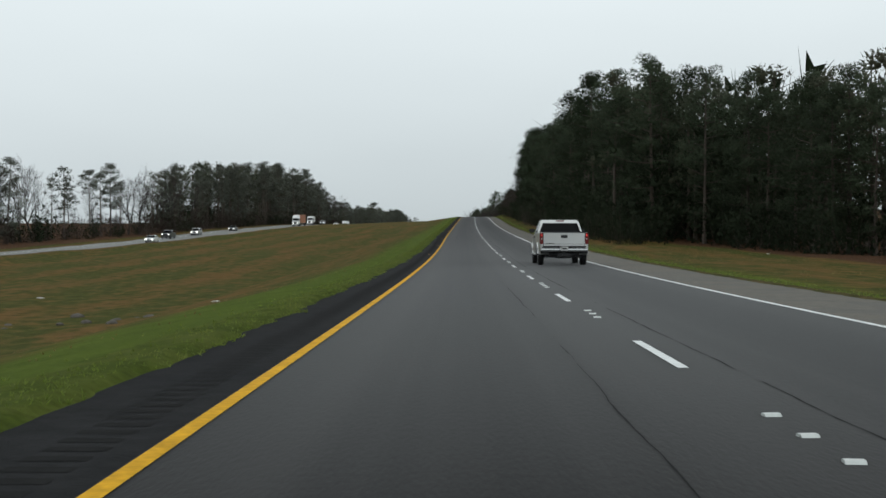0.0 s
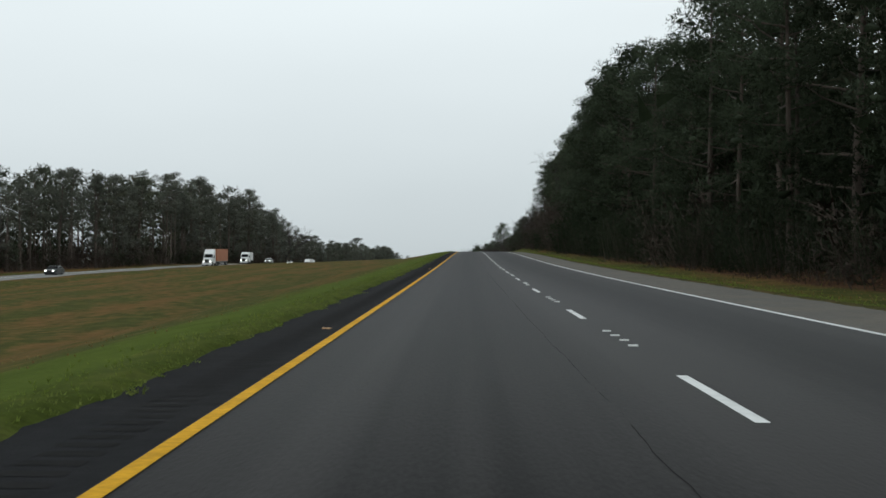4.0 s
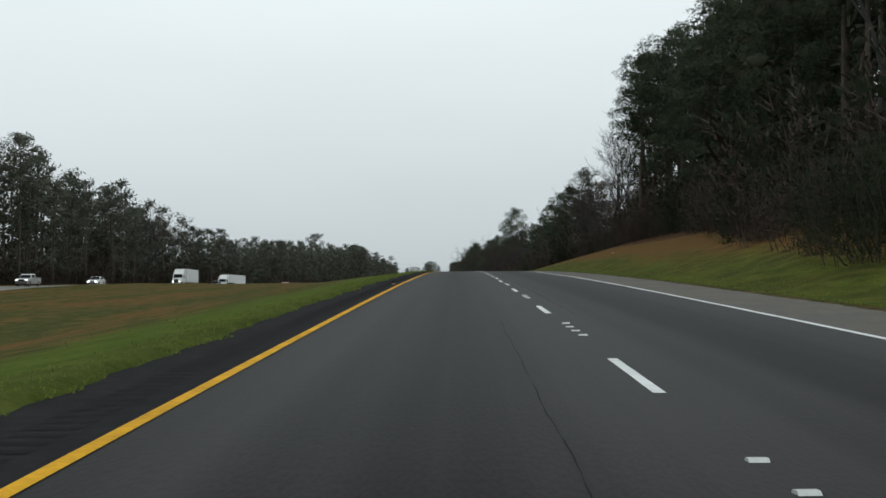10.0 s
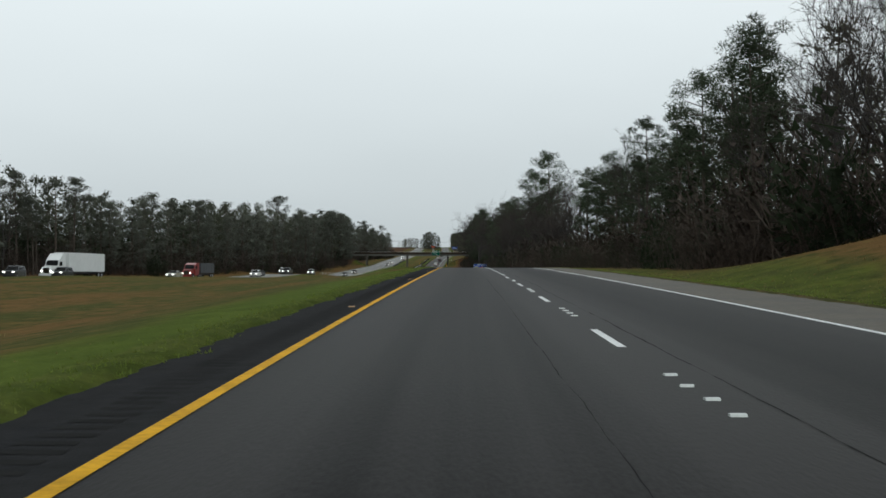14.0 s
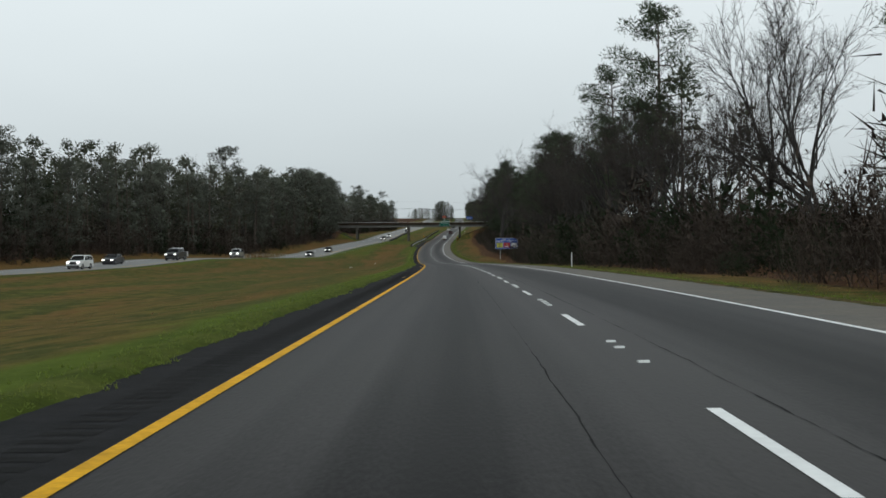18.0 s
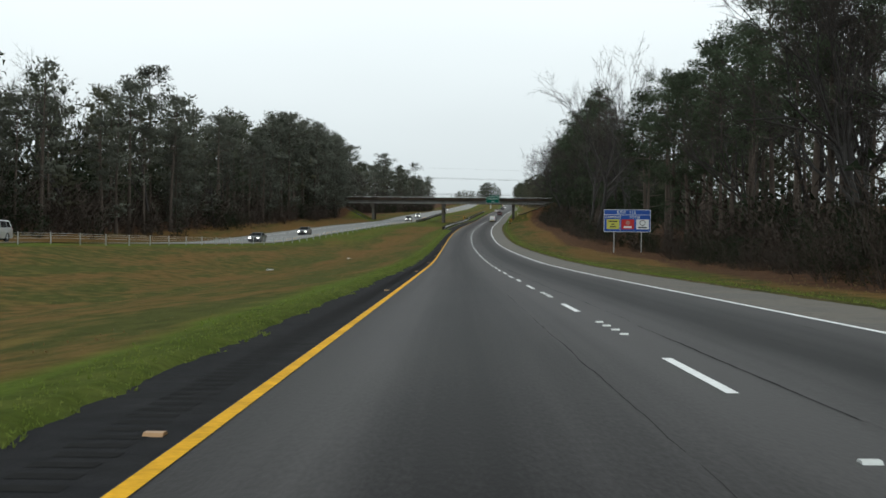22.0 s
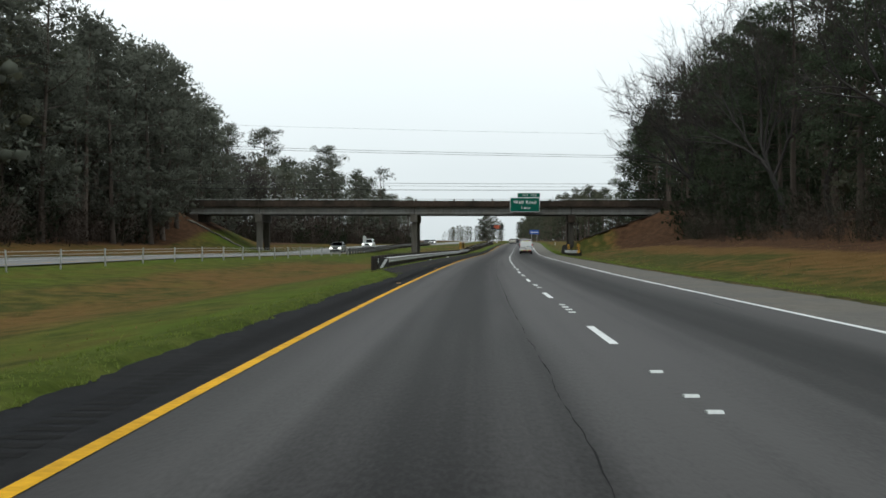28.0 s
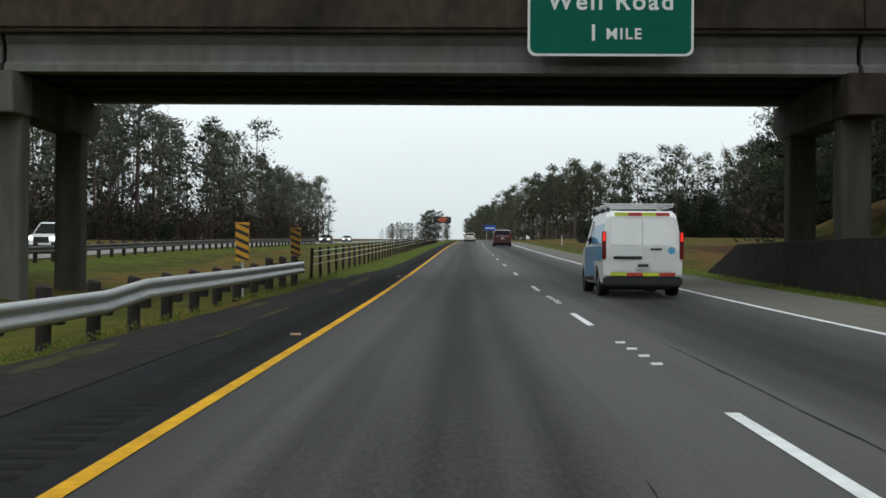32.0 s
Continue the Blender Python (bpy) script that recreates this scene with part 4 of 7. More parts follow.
while s < 1130:
    f = brush_front(s)
    dark = rg.uniform() < (0.93 if s < 310 else 0.4)
    low = (1.0 if s < 880 else 0.9) * (0.95 + 0.9 * noise.noise(Vector((s * 0.06, 2.0, 0))))
    for k in range(2):
        plant("laurel" if dark else "shrub", s + rg.uniform(-1, 1), f - 0.9 + k * 2.6 + rg.uniform(-0.5, 0.7), rg.uniform(2.4, 4.4) * low * (1.0 + 0.45 * k) * (0.72 if s > 570 else 1.0), k == 0 and rg.uniform() < 0.7)
    if 330 < s < 900:
        for d in (4.0, 6.5, 9.0):
            plant("shrub" if rg.uniform() < 0.75 else "laurel", s + rg.uniform(-2, 2), f + d + rg.uniform(-1, 1), rg.uniform(4.5, 7.0) * low * (0.8 if s > 570 else 1.0), False)
    s += rg.uniform(3.0, 4.6)
# the closed front of the first wood
for i in range(26):
    s = 74 + i * 2.6
    plant("thick", s, wood_front(s) + rg3.uniform(3, 9), tall(s, 1) * rg3.uniform(0.78, 0.98), i % 2 == 0)
    plant("laurel", s, wood_front(s) + rg3.uniform(-1, 5), rg3.uniform(3, 6), False)
# close pines on the hill
for i in range(34):
    s = 424 + i * 3.2
    plant("thick" if i % 3 else "pine", s, wood_front(s) + rg3.uniform(2, 10), tall(s, 1) * rg3.uniform(0.8, 1.0), i % 2 == 0)
# left-hand wood beyond the other carriageway
s = 120.0
rg2 = np.random.default_rng(77)
while s < 1530:
    step = rg.uniform(4.0, 6.5) if s < 1450 else rg.uniform(8, 12)
    f = float(far_o(s)) - float(lerp(s, (0, 30), (240, 24), (300, 18), (700, 17), (800, 17), (1000, 18), (1120, 21), (1165, 27), (1190, 31), (1235, 33), (1262, 26), (1330, 24), (1390, 15), (1500, 19), (2000, 24)))
    h = tall(s, -1)
    if not 1166 < s < 1186:
        r = rg.uniform()
        open_part = s < 240 or 290 < s < 346
        kind = "bare" if r < (0.75 if open_part else 0.13) else "far_thick" if r < (0.9 if open_part else 0.5) else "far_pine"
        plant(kind, s + rg.uniform(-2, 2), f - rg.uniform(0, 4), h * rg.uniform(0.72, 1.06), s < 1130 and rg.uniform() < 0.5)
        if not open_part and s > 340:
            for depth in (6, 13):
                plant("thick" if rg.uniform() < 0.7 else "pine", s + rg.uniform(-3, 3), f - depth + rg.uniform(-3, 3), h * rg.uniform(0.75, 1.03), False)
    if s < 1450 and rg.uniform() < 0.9:
        plant("shrub" if rg.uniform() < 0.7 else "laurel", s, f + 1.5 + rg.uniform(-1, 1), rg.uniform(2.5, 5.5), False)
        plant("shrub" if rg.uniform() < 0.7 else "laurel", s + 2, f - 2.5 + rg.uniform(-1, 1), rg.uniform(4.0, 7.5), False)
        if s > 1180:
            plant("shrub", s + 1, f - 1.0 + rg.uniform(-1, 1), rg.uniform(5.0, 8.0), False)
            plant("shrub", s + 3, f - 4.5 + rg.uniform(-1, 1), rg.uniform(6.0, 9.0), False)
        if s > 346:
            plant("laurel", s + 1, f - 14 + rg.uniform(-1, 1), rg.uniform(7.0, 10.0), False)
        if 620 < s < 1160:
            plant("shrub", s + 3, f - 7 + rg2.uniform(-1, 1), rg2.uniform(6.0, 8.5), False)
            plant("laurel", s + 3, f - 19 + rg2.uniform(-1, 1), h * rg2.uniform(0.7, 0.85), False)
    s += step
# close-grown evergreens behind the front of the left-hand wood before the overpass
for i in range(22):
    s = 1058.0 + i * 4.6 + rg2.uniform(-1, 1)
    plant("far_thick", s, float(far_o(s)) - 22 - float(lerp(s, (1060, 0), (1160, 6))) - rg2.uniform(0, 3), tall(s, -1) * rg2.uniform(0.7, 0.95), False)
# rounded end of that wood above the bank
for i in range(14):
    s = 1136.0 + i * 2.1
    plant("far_thick", s, -40.5 - rg2.uniform(0, 9), float(lerp(s, (1136, 25.5), (1154, 26), (1164, 22.5))) * rg2.uniform(0.85, 1.0), i % 3 == 0)
# tall leafless trees standing in the airy part of the right-hand wood
for s, o, h in ((818.5, 23.5, 23), (829, 27, 22), (800, 29, 23)):
    plant("bare", s, o, h)
# dark evergreen standing apart, far left at the start
plant("far_thick", 196.0, -86.0, 18.0, variant=1)
# close-grown wood set back beyond the overpass
for i in range(60):
    s = 1236.0 + i * 3.7
    d = rg2.uniform(0, 14)
    o_ = float(lerp(s, (1236, 24), (1262, 40), (1290, 54), (1400, 54), (1452, 34)))
    plant("thick", s, o_ + d, rg2.uniform(17, 22), False)
    plant("laurel", s + 1.8, o_ + 3 + d, rg2.uniform(10, 15), False)
    plant("laurel", s, o_ + 12 + d * 0.5, rg2.uniform(11, 16), False)
    plant("shrub" if rg2.uniform() < 0.6 else "laurel", s, o_ - 1 + d * 0.4, rg2.uniform(4, 8), False)
# dark undergrowth that closes the first wood
for i in range(52):
    s = 108.0 + i * 4.2
    plant("laurel", s, wood_front(s) + 9 + rg2.uniform(-1, 3), rg2.uniform(9, 13), False)
    plant("laurel", s + 2, wood_front(s) + 15 + rg2.uniform(-1, 3), tall(s, 1) * rg2.uniform(0.86, 1.0), False)
# rounded end of the left-hand wood beyond the overpass
for i in range(16):
    s = 1188.0 + i * 2.3
    plant("far_thick", s, -46.5 - rg2.uniform(0, 9), float(lerp(s, (1188, 25), (1215, 24), (1225, 19))) * rg2.uniform(0.85, 1.0), i % 3 == 0)
# thicket on top of the right-hand bank before the overpass
for i in range(16):
    s = 1126.0 + i * 2.3
    plant("shrub" if i % 3 else "laurel", s, 24.6 + 0.08 * (s - 1126) + rg2.uniform(-0.6, 0.8), rg2.uniform(2.4, 4.2), i % 2 == 0)
    plant("laurel" if i % 3 else "shrub", s + 1, 28.5 + rg2.uniform(-1, 2), rg2.uniform(5, 8), False)
# right side beyond the overpass and the far crest
s = 1560.0
while s < 2350:
    for d in (0, 9):
        plant("thick", s, float(lerp(s, (1560, 18), (1750, 14.5), (2350, 14.5))) + d + rg.uniform(0, 6), rg.uniform(15, 20), False)
    s += rg.uniform(7, 11)
for i in range(34):
    r, w = 13 * math.sqrt(rg.uniform(0, 1)), rg.uniform(0, 6.28)
    plant("thick", 2050 + r * math.sin(w), -14 + r * math.cos(w), 22 * math.sqrt(1.05 - (r / 14) ** 2), False)
for i in range(30):
    r, w = 18 * math.sqrt(rg.uniform(0, 1)), rg.uniform(0, 6.28)
    plant("thick", 2160 + r * math.sin(w), -40 + r * math.cos(w), 14 * math.sqrt(1.1 - (r / 19) ** 2), False)


def far_variant(seed, kind):
    """A simpler tree or bush for the wood's depth: one mesh of foliage and one of stems."""
    r = np.random.default_rng(seed)
    if kind == "bare":
        chunks, tips = [], []
        branch_out(r, chunks, Vector((0, 0, -0.3)), Vector((0, 0, 1)), 11.5, 0.3, 1, tips)
        c, d = np.array([tuple(p) for p, _ in tips]), np.array([tuple(q) for _, q in tips])
        return join(chunks), blades(c, d, 3, 1.3, 0.022, r, loose=0.38)
    if kind in ("shrub", "laurel"):
        chunks, v, f, soft = thicket(r, 3.2, 3.6, 5, 230, 90 if kind == "shrub" else 170, 0.022, 0.2 if kind == "shrub" else 0.36)
        return join(chunks), (v, f, soft)
    dense = kind in ("thick", "far_thick")
    chunks, hubs, radii = pine_shape(r, UNIT, 0.06 if dense else 0.4, 4.9 if dense else 4.6, 14 if dense else 11, 2.5 if dense else 2.1)
    return join(chunks[:1] + chunks[2:8:3]), clumps(hubs, radii, 0.72, 1, 26, 0.78, 0.16, r, heart=0.26)


def mass(name, kind, leaf_mat, stem_mat, label):
    """Joins all far trees of a kind into one mass of stems and one of foliage."""
    if not STUFF[kind]:
        return
    variants = [far_variant(300 + 7 * i + len(kind), kind) for i in range(3)]
    for which, mat, nm in ((0, stem_mat, name + "_stems"), (1, leaf_mat, name)):
        V, F, N, n = [], [], [], 0
        for m, k, i in STUFF[kind]:
            v, f, *soft = variants[i % 3][which]
            v, f = np.asarray([tuple(p) for p in v]) if which == 0 else v, np.asarray(f)
            a = np.array(m)
            V.append((v * k) @ a[:3, :3].T + a[:3, 3])
            F.append(f + n)
            n += len(v)
            if soft:
                N.append(soft[0] @ a[:3, :3].T)
        me = fast_mesh(nm, np.concatenate(V), np.concatenate(F), mat, normals=np.concatenate(N) if N else None)
        tagged(new(nm, me), label, "woodland", kind="stuff")


mass("pine_wood", "pine", HAZY_WOOD_LEAVES, BARK, "deep stand of tall pines behind the front trees")
mass("evergreen_wood", "thick", HAZY_WOOD_LEAVES, BARK, "dark evergreen woodland behind the front trees")
mass("pine_wood", "far_pine", HAZY_NEEDLES, BARK, "tall pines beyond the opposite carriageway")
mass("evergreen_wood", "far_thick", HAZY_NEEDLES, BARK, "bushy evergreens beyond the opposite carriageway")
mass("bare_wood", "bare", TWIGS, GREY_BARK, "leafless hardwoods beyond the opposite carriageway")
mass("brush", "shrub", BRUSH, BRUSH, "tangled brown brush under the trees")
mass("bush_mass", "laurel", CEDAR, BRUSH, "dark evergreen bushes under the trees")


# ---- overpass ----
def flat(name, pts, mat, parent=None, label=""):
    bm = bmesh.new()
    bm.faces.new([bm.verts.new(p) for p in pts])
    return part(name, bm, mat, parent, label)


def prism(bm, poly, a, b, axis=0):
    """Extrudes a polygon from a to b along x (axis 0: poly is y, z), y (axis 1: x, z) or z (axis 2: x, y)."""
    def put(u, v, w):
        return (w, u, v) if axis == 0 else (u, w, v) if axis == 1 else (u, v, w)
    lo = [bm.verts.new(put(u, v, a)) for u, v in poly]
    hi = [bm.verts.new(put(u, v, b)) for u, v in poly]
    n = len(poly)
    bm.faces.new(lo[::-1]), bm.faces.new(hi)
    for i in range(n):
        bm.faces.new((lo[i], lo[(i + 1) % n], hi[(i + 1) % n], hi[i]))
    bmesh.ops.recalc_face_normals(bm, faces=bm.faces[:])
    return bm


def lettering(text, size, x, z, y, mat, parent, name="letter", align="CENTER"):
    """Flat letters in the x-z plane that face -y."""
    cu = bpy.data.curves.new(name, "FONT")
    cu.body, cu.size, cu.align_x, cu.align_y, cu.extrude = text, size, align, "CENTER", 0.004
    cu.space_character, cu.offset = 1.2, size * 0.018
    tmp = bpy.data.objects.new("tmp", cu)
    me = bpy.data.meshes.new_from_object(tmp)
    bpy.data.objects.remove(tmp)
    me.transform(pose(x, y, z, 90, 0, 0))
    bm = bmesh.new()
    bm.from_mesh(me)
    left = set(bm.verts)
    while left:
        seed = left.pop()
        island, stack = {seed}, [seed]
        while stack:
            for e in stack.pop().link_edges:
                for w in e.verts:
                    if w not in island:
                        island.add(w), stack.append(w)
        left -= island
        piece, twin = bmesh.new(), {}
        for w in island:
            twin[w] = piece.verts.new(w.co)
        for f in {f for w in island for f in w.link_faces}:
            piece.faces.new([twin[w] for w in f.verts])
        part(name, piece, mat, parent)
    bm.free()


def rounded(w, h, r, n=5):
    pts = []
    for cx, cz, a0 in ((w / 2 - r, h / 2 - r, 0), (-w / 2 + r, h / 2 - r, 90), (-w / 2 + r, -h / 2 + r, 180), (w / 2 - r, -h / 2 + r, 270)):
        for i in range(n + 1):
            a = math.radians(a0 + 90 * i / n)
            pts.append((cx + r * math.cos(a), cz + r * math.sin(a)))
    return pts


def plate(w, h, r, y0, y1, cx, cz):
    return prism(bmesh.new(), [(a + cx, b + cz) for a, b in rounded(w, h, r)], y0, y1, 1)


SIGN_GREEN = material("sign_green", (0.002, 0.108, 0.072), 0.6, vary=0.1, scale=2, spec=0.15)
SIGN_BLUE = material("sign_blue", (0.010, 0.075, 0.36), 0.45, vary=0.1, scale=2)
SIGN_WHITE = material("sign_white", (0.72, 0.74, 0.73), 0.45, vary=0.05)
SIGN_YELLOW = material("sign_lime", (0.56, 0.55, 0.09), 0.5, vary=0.08)
SIGN_RED = material("sign_red", (0.50, 0.025, 0.022), 0.5, vary=0.08)
SIGN_BLACK = material("sign_black", (0.015, 0.015, 0.015), 0.5, vary=0.1)
HAZARD = material("hazard_amber", (0.60, 0.30, 0.012), 0.45, vary=0.1)
SHEET_BACK = material("sheet_metal_back", (0.50, 0.51, 0.51), 0.5, 0.2, vary=0.1)

BS = 1172.4
# near-black concrete: the shade beneath the overpass is put into its colour
SHADED_CONCRETE = material("shaded_concrete", (0.030, 0.027, 0.024), 0.95, vary=0.4, scale=3, spec=0.08)
deck_z = 5.5  # girder bottom above the road under it
# stained concrete, darkened further by under-deck shade put into the colour
SHADED_STAINED_PIER = material("shaded_stained_pier_concrete", (0.085, 0.078, 0.066), 0.95, vary=0.4, scale=3, bump=0.3, bump_scale=14, second=(0.042, 0.037, 0.031), streak=0.22, spec=0.1)
bridge = tagged(new("overpass_bridge"), "weathered concrete girder overpass carrying a road across the motorway", "bridge")
bridge.matrix_basis = spot(BS, 0, 0)
WIDE = 6.9
L0, L1 = -42.2, 24.6
PIERS = (-32.2, -10.1, 11.95)
ends = [L0, *PIERS, L1]
for a, b in zip(ends[:-1], ends[1:]):
    for k in range(5):
        y = 0.35 + k * (WIDE - 0.7) / 4
        bm = prism(bmesh.new(), [(y - 0.28, deck_z), (y + 0.28, deck_z), (y + 0.28, deck_z + 0.18), (y + 0.10, deck_z + 0.30), (y + 0.10, deck_z + 0.72), (y + 0.24, deck_z + 0.86), (y + 0.24, deck_z + 0.98), (y - 0.24, deck_z + 0.98), (y - 0.24, deck_z + 0.86), (y - 0.10, deck_z + 0.72), (y - 0.10, deck_z + 0.30), (y - 0.28, deck_z + 0.18)], a + 0.06, b - 0.06, 0)
        # outer girders are pale, inner ones have the underside's shade as colour
        part("girder", bm, GIRDER_CONCRETE if k in (0, 4) else SHADED_CONCRETE, bridge)
part("deck", boxed(L0 - 4, L1 + 4, -0.15, WIDE + 0.15, deck_z + 0.985, deck_z + 1.2, bevel=0.02), DARK_CONCRETE, bridge, "dark stained concrete deck slab")
for y0, y1 in ((-0.22, 0.06), (WIDE - 0.06, WIDE + 0.22)):
    for a, b in zip(ends[:-1], ends[1:]):
        part("parapet", boxed(a + 0.02, b - 0.02, y0, y1, deck_z + 1.1, deck_z + 1.92, bevel=0.02), DARK_CONCRETE, bridge, "dark weather-stained concrete parapet")
    yc = (y0 + y1) / 2
    for a, b in zip(ends[:-1], ends[1:]):
        rail = part("handrail", boxed(a + 0.12, b - 0.12, yc - 0.035, yc + 0.035, deck_z + 2.085, deck_z + 2.15, bevel=0.02), ALU, bridge, "pale aluminium handrail")
        count = max(2, round((b - a - 0.56) / 2.75) + 1)
        for x in np.linspace(a + 0.28, b - 0.28, count):
            part("rail_post", boxed(x - 0.11, x + 0.11, yc - 0.09, yc + 0.09, deck_z + 1.922, deck_z + 2.08, bevel=0.015), DARK_CONCRETE, bridge)
            part("rail_bracket", boxed(x - 0.07, x + 0.07, yc - 0.05, yc + 0.05, deck_z + 2.082, deck_z + 2.19, bevel=0.012), POST_WOOD, rail)
            if x < b - 1.5:
                part("weep_block", boxed(x + 1.28, x + 1.44, yc - 0.09, yc + 0.09, deck_z + 1.922, deck_z + 1.96, bevel=0.01), DARK_CONCRETE, bridge)
for px in PIERS:
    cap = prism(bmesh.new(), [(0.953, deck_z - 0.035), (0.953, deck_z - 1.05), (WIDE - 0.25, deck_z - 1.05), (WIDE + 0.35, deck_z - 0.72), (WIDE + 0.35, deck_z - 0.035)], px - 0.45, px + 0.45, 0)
    part("pier_cap", cap, SHADED_STAINED_PIER, bridge)
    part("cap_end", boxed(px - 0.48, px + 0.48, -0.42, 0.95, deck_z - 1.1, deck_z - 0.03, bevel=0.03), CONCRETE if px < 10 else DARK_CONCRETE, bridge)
    low = float(ground_z(BS + 3, px) - base(BS)) - 0.4
    for y in (0.75, WIDE - 1.1):
        bm = bmesh.new()
        prism(bm, [(px + a, y + b) for a, b in rounded(0.8, 0.8, 0.14, 3)], low, deck_z - (1.102 if y < 2 else 1.053), 2)
        # rear columns and right pier: stains plus painted-in shade; left front stays pale
        part("pier_column", bm, CONCRETE if y < 2 and px < 10 else SHADED_STAINED_PIER, bridge)
for side, xe in ((-1, L0), (1, L1)):
    bm = prism(bmesh.new(), [(xe - 1.3, deck_z - 1.6), (xe + 1.3, deck_z - 1.6), (xe + 1.3, deck_z - 0.02), (xe - 1.3, deck_z - 0.02)], -0.3, WIDE + 0.3, 1)
    part("abutment", bm, DARK_CONCRETE, bridge)
    part("approach_wall", boxed(min(xe + side * 0.05, xe + side * 9), max(xe + side * 0.05, xe + side * 9), -0.2, 0.05, deck_z + 0.3, deck_z + 1.9, bevel=0.02), DARK_CONCRETE, bridge)
# loose paving slabs on the left bank
for i in range(9):
    o = -33.5 - i * 0.95
    m = spot(BS - 2.6 + 0.25 * math.sin(i * 2.2), o, 0.05, rng.uniform(-8, 8), ground=True) @ pose(0, 0, 0, 0, 26 + rng.uniform(-4, 4), 0)
    slab = tagged(part("concrete_slab", boxed(-0.5, 0.5, -0.7, 0.7, -0.05, 0.06, bevel=0.015), CONCRETE), "broken pale concrete slab lying on the bank", "concrete slab", "slabs on the bridge bank")
    slab.matrix_basis = m

for i in range(12):
    o = 14.2 + i * 0.82
    slab = tagged(part("concrete_slab", boxed(-0.45, 0.45, -0.55, 0.55, -0.05, 0.07, bevel=0.015), SHADED_STAINED_PIER), "broken dark concrete slab lying on the bank", "concrete slab", "slabs on the bridge bank")
    slab.matrix_basis = spot(BS - 2.4 + 0.4 * math.sin(i * 1.9), o, 0.06, rng.uniform(-16, 16), ground=True) @ pose(0, 0, 0, 0, -20 + rng.uniform(-7, 7), 0)

wall = tagged(new("crash_wall"), "dark stained concrete crash wall shielding the bridge pier, bridge shade in its colour", "wall")
bm = prism(bmesh.new(), [(1163.5 - BS, -0.4), (1188 - BS, -0.4), (1188 - BS, 0.35), (1183 - BS, 1.3), (1168 - BS, 1.3), (1163.5 - BS, 0.35)], 11.1, 11.5, 0)
bmesh.ops.bevel(bm, geom=bm.edges[:], offset=0.03, segments=1, affect="EDGES")
# dark from stains and from bridge shade painted into the colour
part("wall_body", bm, SHADED_CONCRETE, wall)
wall.matrix_basis = spot(BS, 0, 0)

# exit sign on the overpass
guide = tagged(new("exit_sign"), "green motorway exit sign with white lettering, bolted to the overpass", "road sign")
guide.matrix_basis = spot(BS - 0.62, 5.49, 5.84, scale=1.025)
panel = part("panel", plate(4.05, 1.95, 0.2, 0.0, 0.05, 0, 0.975), SIGN_WHITE, guide, "white border edge")
part("sign_face", plate(3.93, 1.83, 0.17, -0.006, -0.002, 0, 0.975), SIGN_GREEN, guide, "green reflective face")
tab = part("exit_tab", plate(3.1, 0.64, 0.08, 0.0, 0.05, 0.52, 2.28), SIGN_WHITE, guide)
part("sign_face", plate(3.0, 0.55, 0.06, -0.006, -0.002, 0.52, 2.28), SIGN_GREEN, guide)
lettering("Well Road", 0.60, 0, 1.32, -0.012, SIGN_WHITE, guide)
lettering("1", 0.55, -0.42, 0.55, -0.012, SIGN_WHITE, guide)
lettering("MILE", 0.38, 0.32, 0.53, -0.012, SIGN_WHITE, guide)
lettering("EXIT", 0.33, 0.05, 2.27, -0.012, SIGN_WHITE, guide)
lettering("112", 0.44, 1.2, 2.28, -0.012, SIGN_WHITE, guide)
for x in (-1.5, 0, 1.5):
    part("bracket", boxed(x - 0.04, x + 0.04, 0.052, 0.40, 0.3, 1.7), GALV, guide)

# blue services sign
services = tagged(new("services_sign"), "blue motorway services sign with three logo panels on two steel posts", "road sign")
sm = spot(914.8, 19.7, 0)
services.matrix_basis = Matrix.Translation((0, 0, 11.15 - sm.translation.z)) @ sm
part("panel", plate(4.96, 2.38, 0.12, 0.0, 0.05, 0, 1.19), SIGN_WHITE, services, "white border edge")
part("sign_face", plate(4.86, 2.28, 0.1, -0.006, -0.002, 0, 1.19), SIGN_BLUE, services, "blue reflective face")
part("divider", boxed(-2.43, 2.43, -0.012, -0.008, 1.80, 1.85), SIGN_WHITE, services)
part("divider", boxed(-0.78, -0.73, -0.012, -0.008, 0.06, 1.79), SIGN_WHITE, services)
lettering("EXIT  112", 0.40, -0.1, 2.08, -0.012, SIGN_WHITE, services)
lettering("CAMPING", 0.30, -1.6, 1.57, -0.012, SIGN_WHITE, services)
lettering("FOOD", 0.34, 0.8, 1.57, -0.012, SIGN_WHITE, services)
logo = part("logo_panel", plate(1.34, 1.05, 0.05, -0.014, -0.008, -1.52, 0.82), SIGN_YELLOW, services, "lime yellow logo panel")
for z, w in ((1.12, 0.95), (0.82, 0.3), (0.55, 0.65)):
    part("text_bar", boxed(-1.52 - w / 2, -1.52 + w / 2, -0.02, -0.016, z - 0.06, z + 0.06), SIGN_BLACK, logo)
logo = part("logo_panel", plate(1.34, 1.05, 0.05, -0.014, -0.008, 0.06, 0.82), SIGN_RED, services, "red logo panel")
part("logo_bar", boxed(-0.36, 0.48, -0.02, -0.016, 0.42, 0.62), SIGN_WHITE, logo)
bm = bmesh.new()
bmesh.ops.create_circle(bm, cap_ends=True, segments=20, radius=0.24, matrix=pose(0.06, -0.018, 0.98, 90, 0, 0))
part("logo_disc", bm, material("logo_pale", (0.42, 0.20, 0.16), 0.5), logo)
logo = part("logo_panel", plate(1.34, 1.05, 0.05, -0.014, -0.008, 1.62, 0.82), SIGN_WHITE, services, "white logo panel")
bm = bmesh.new()
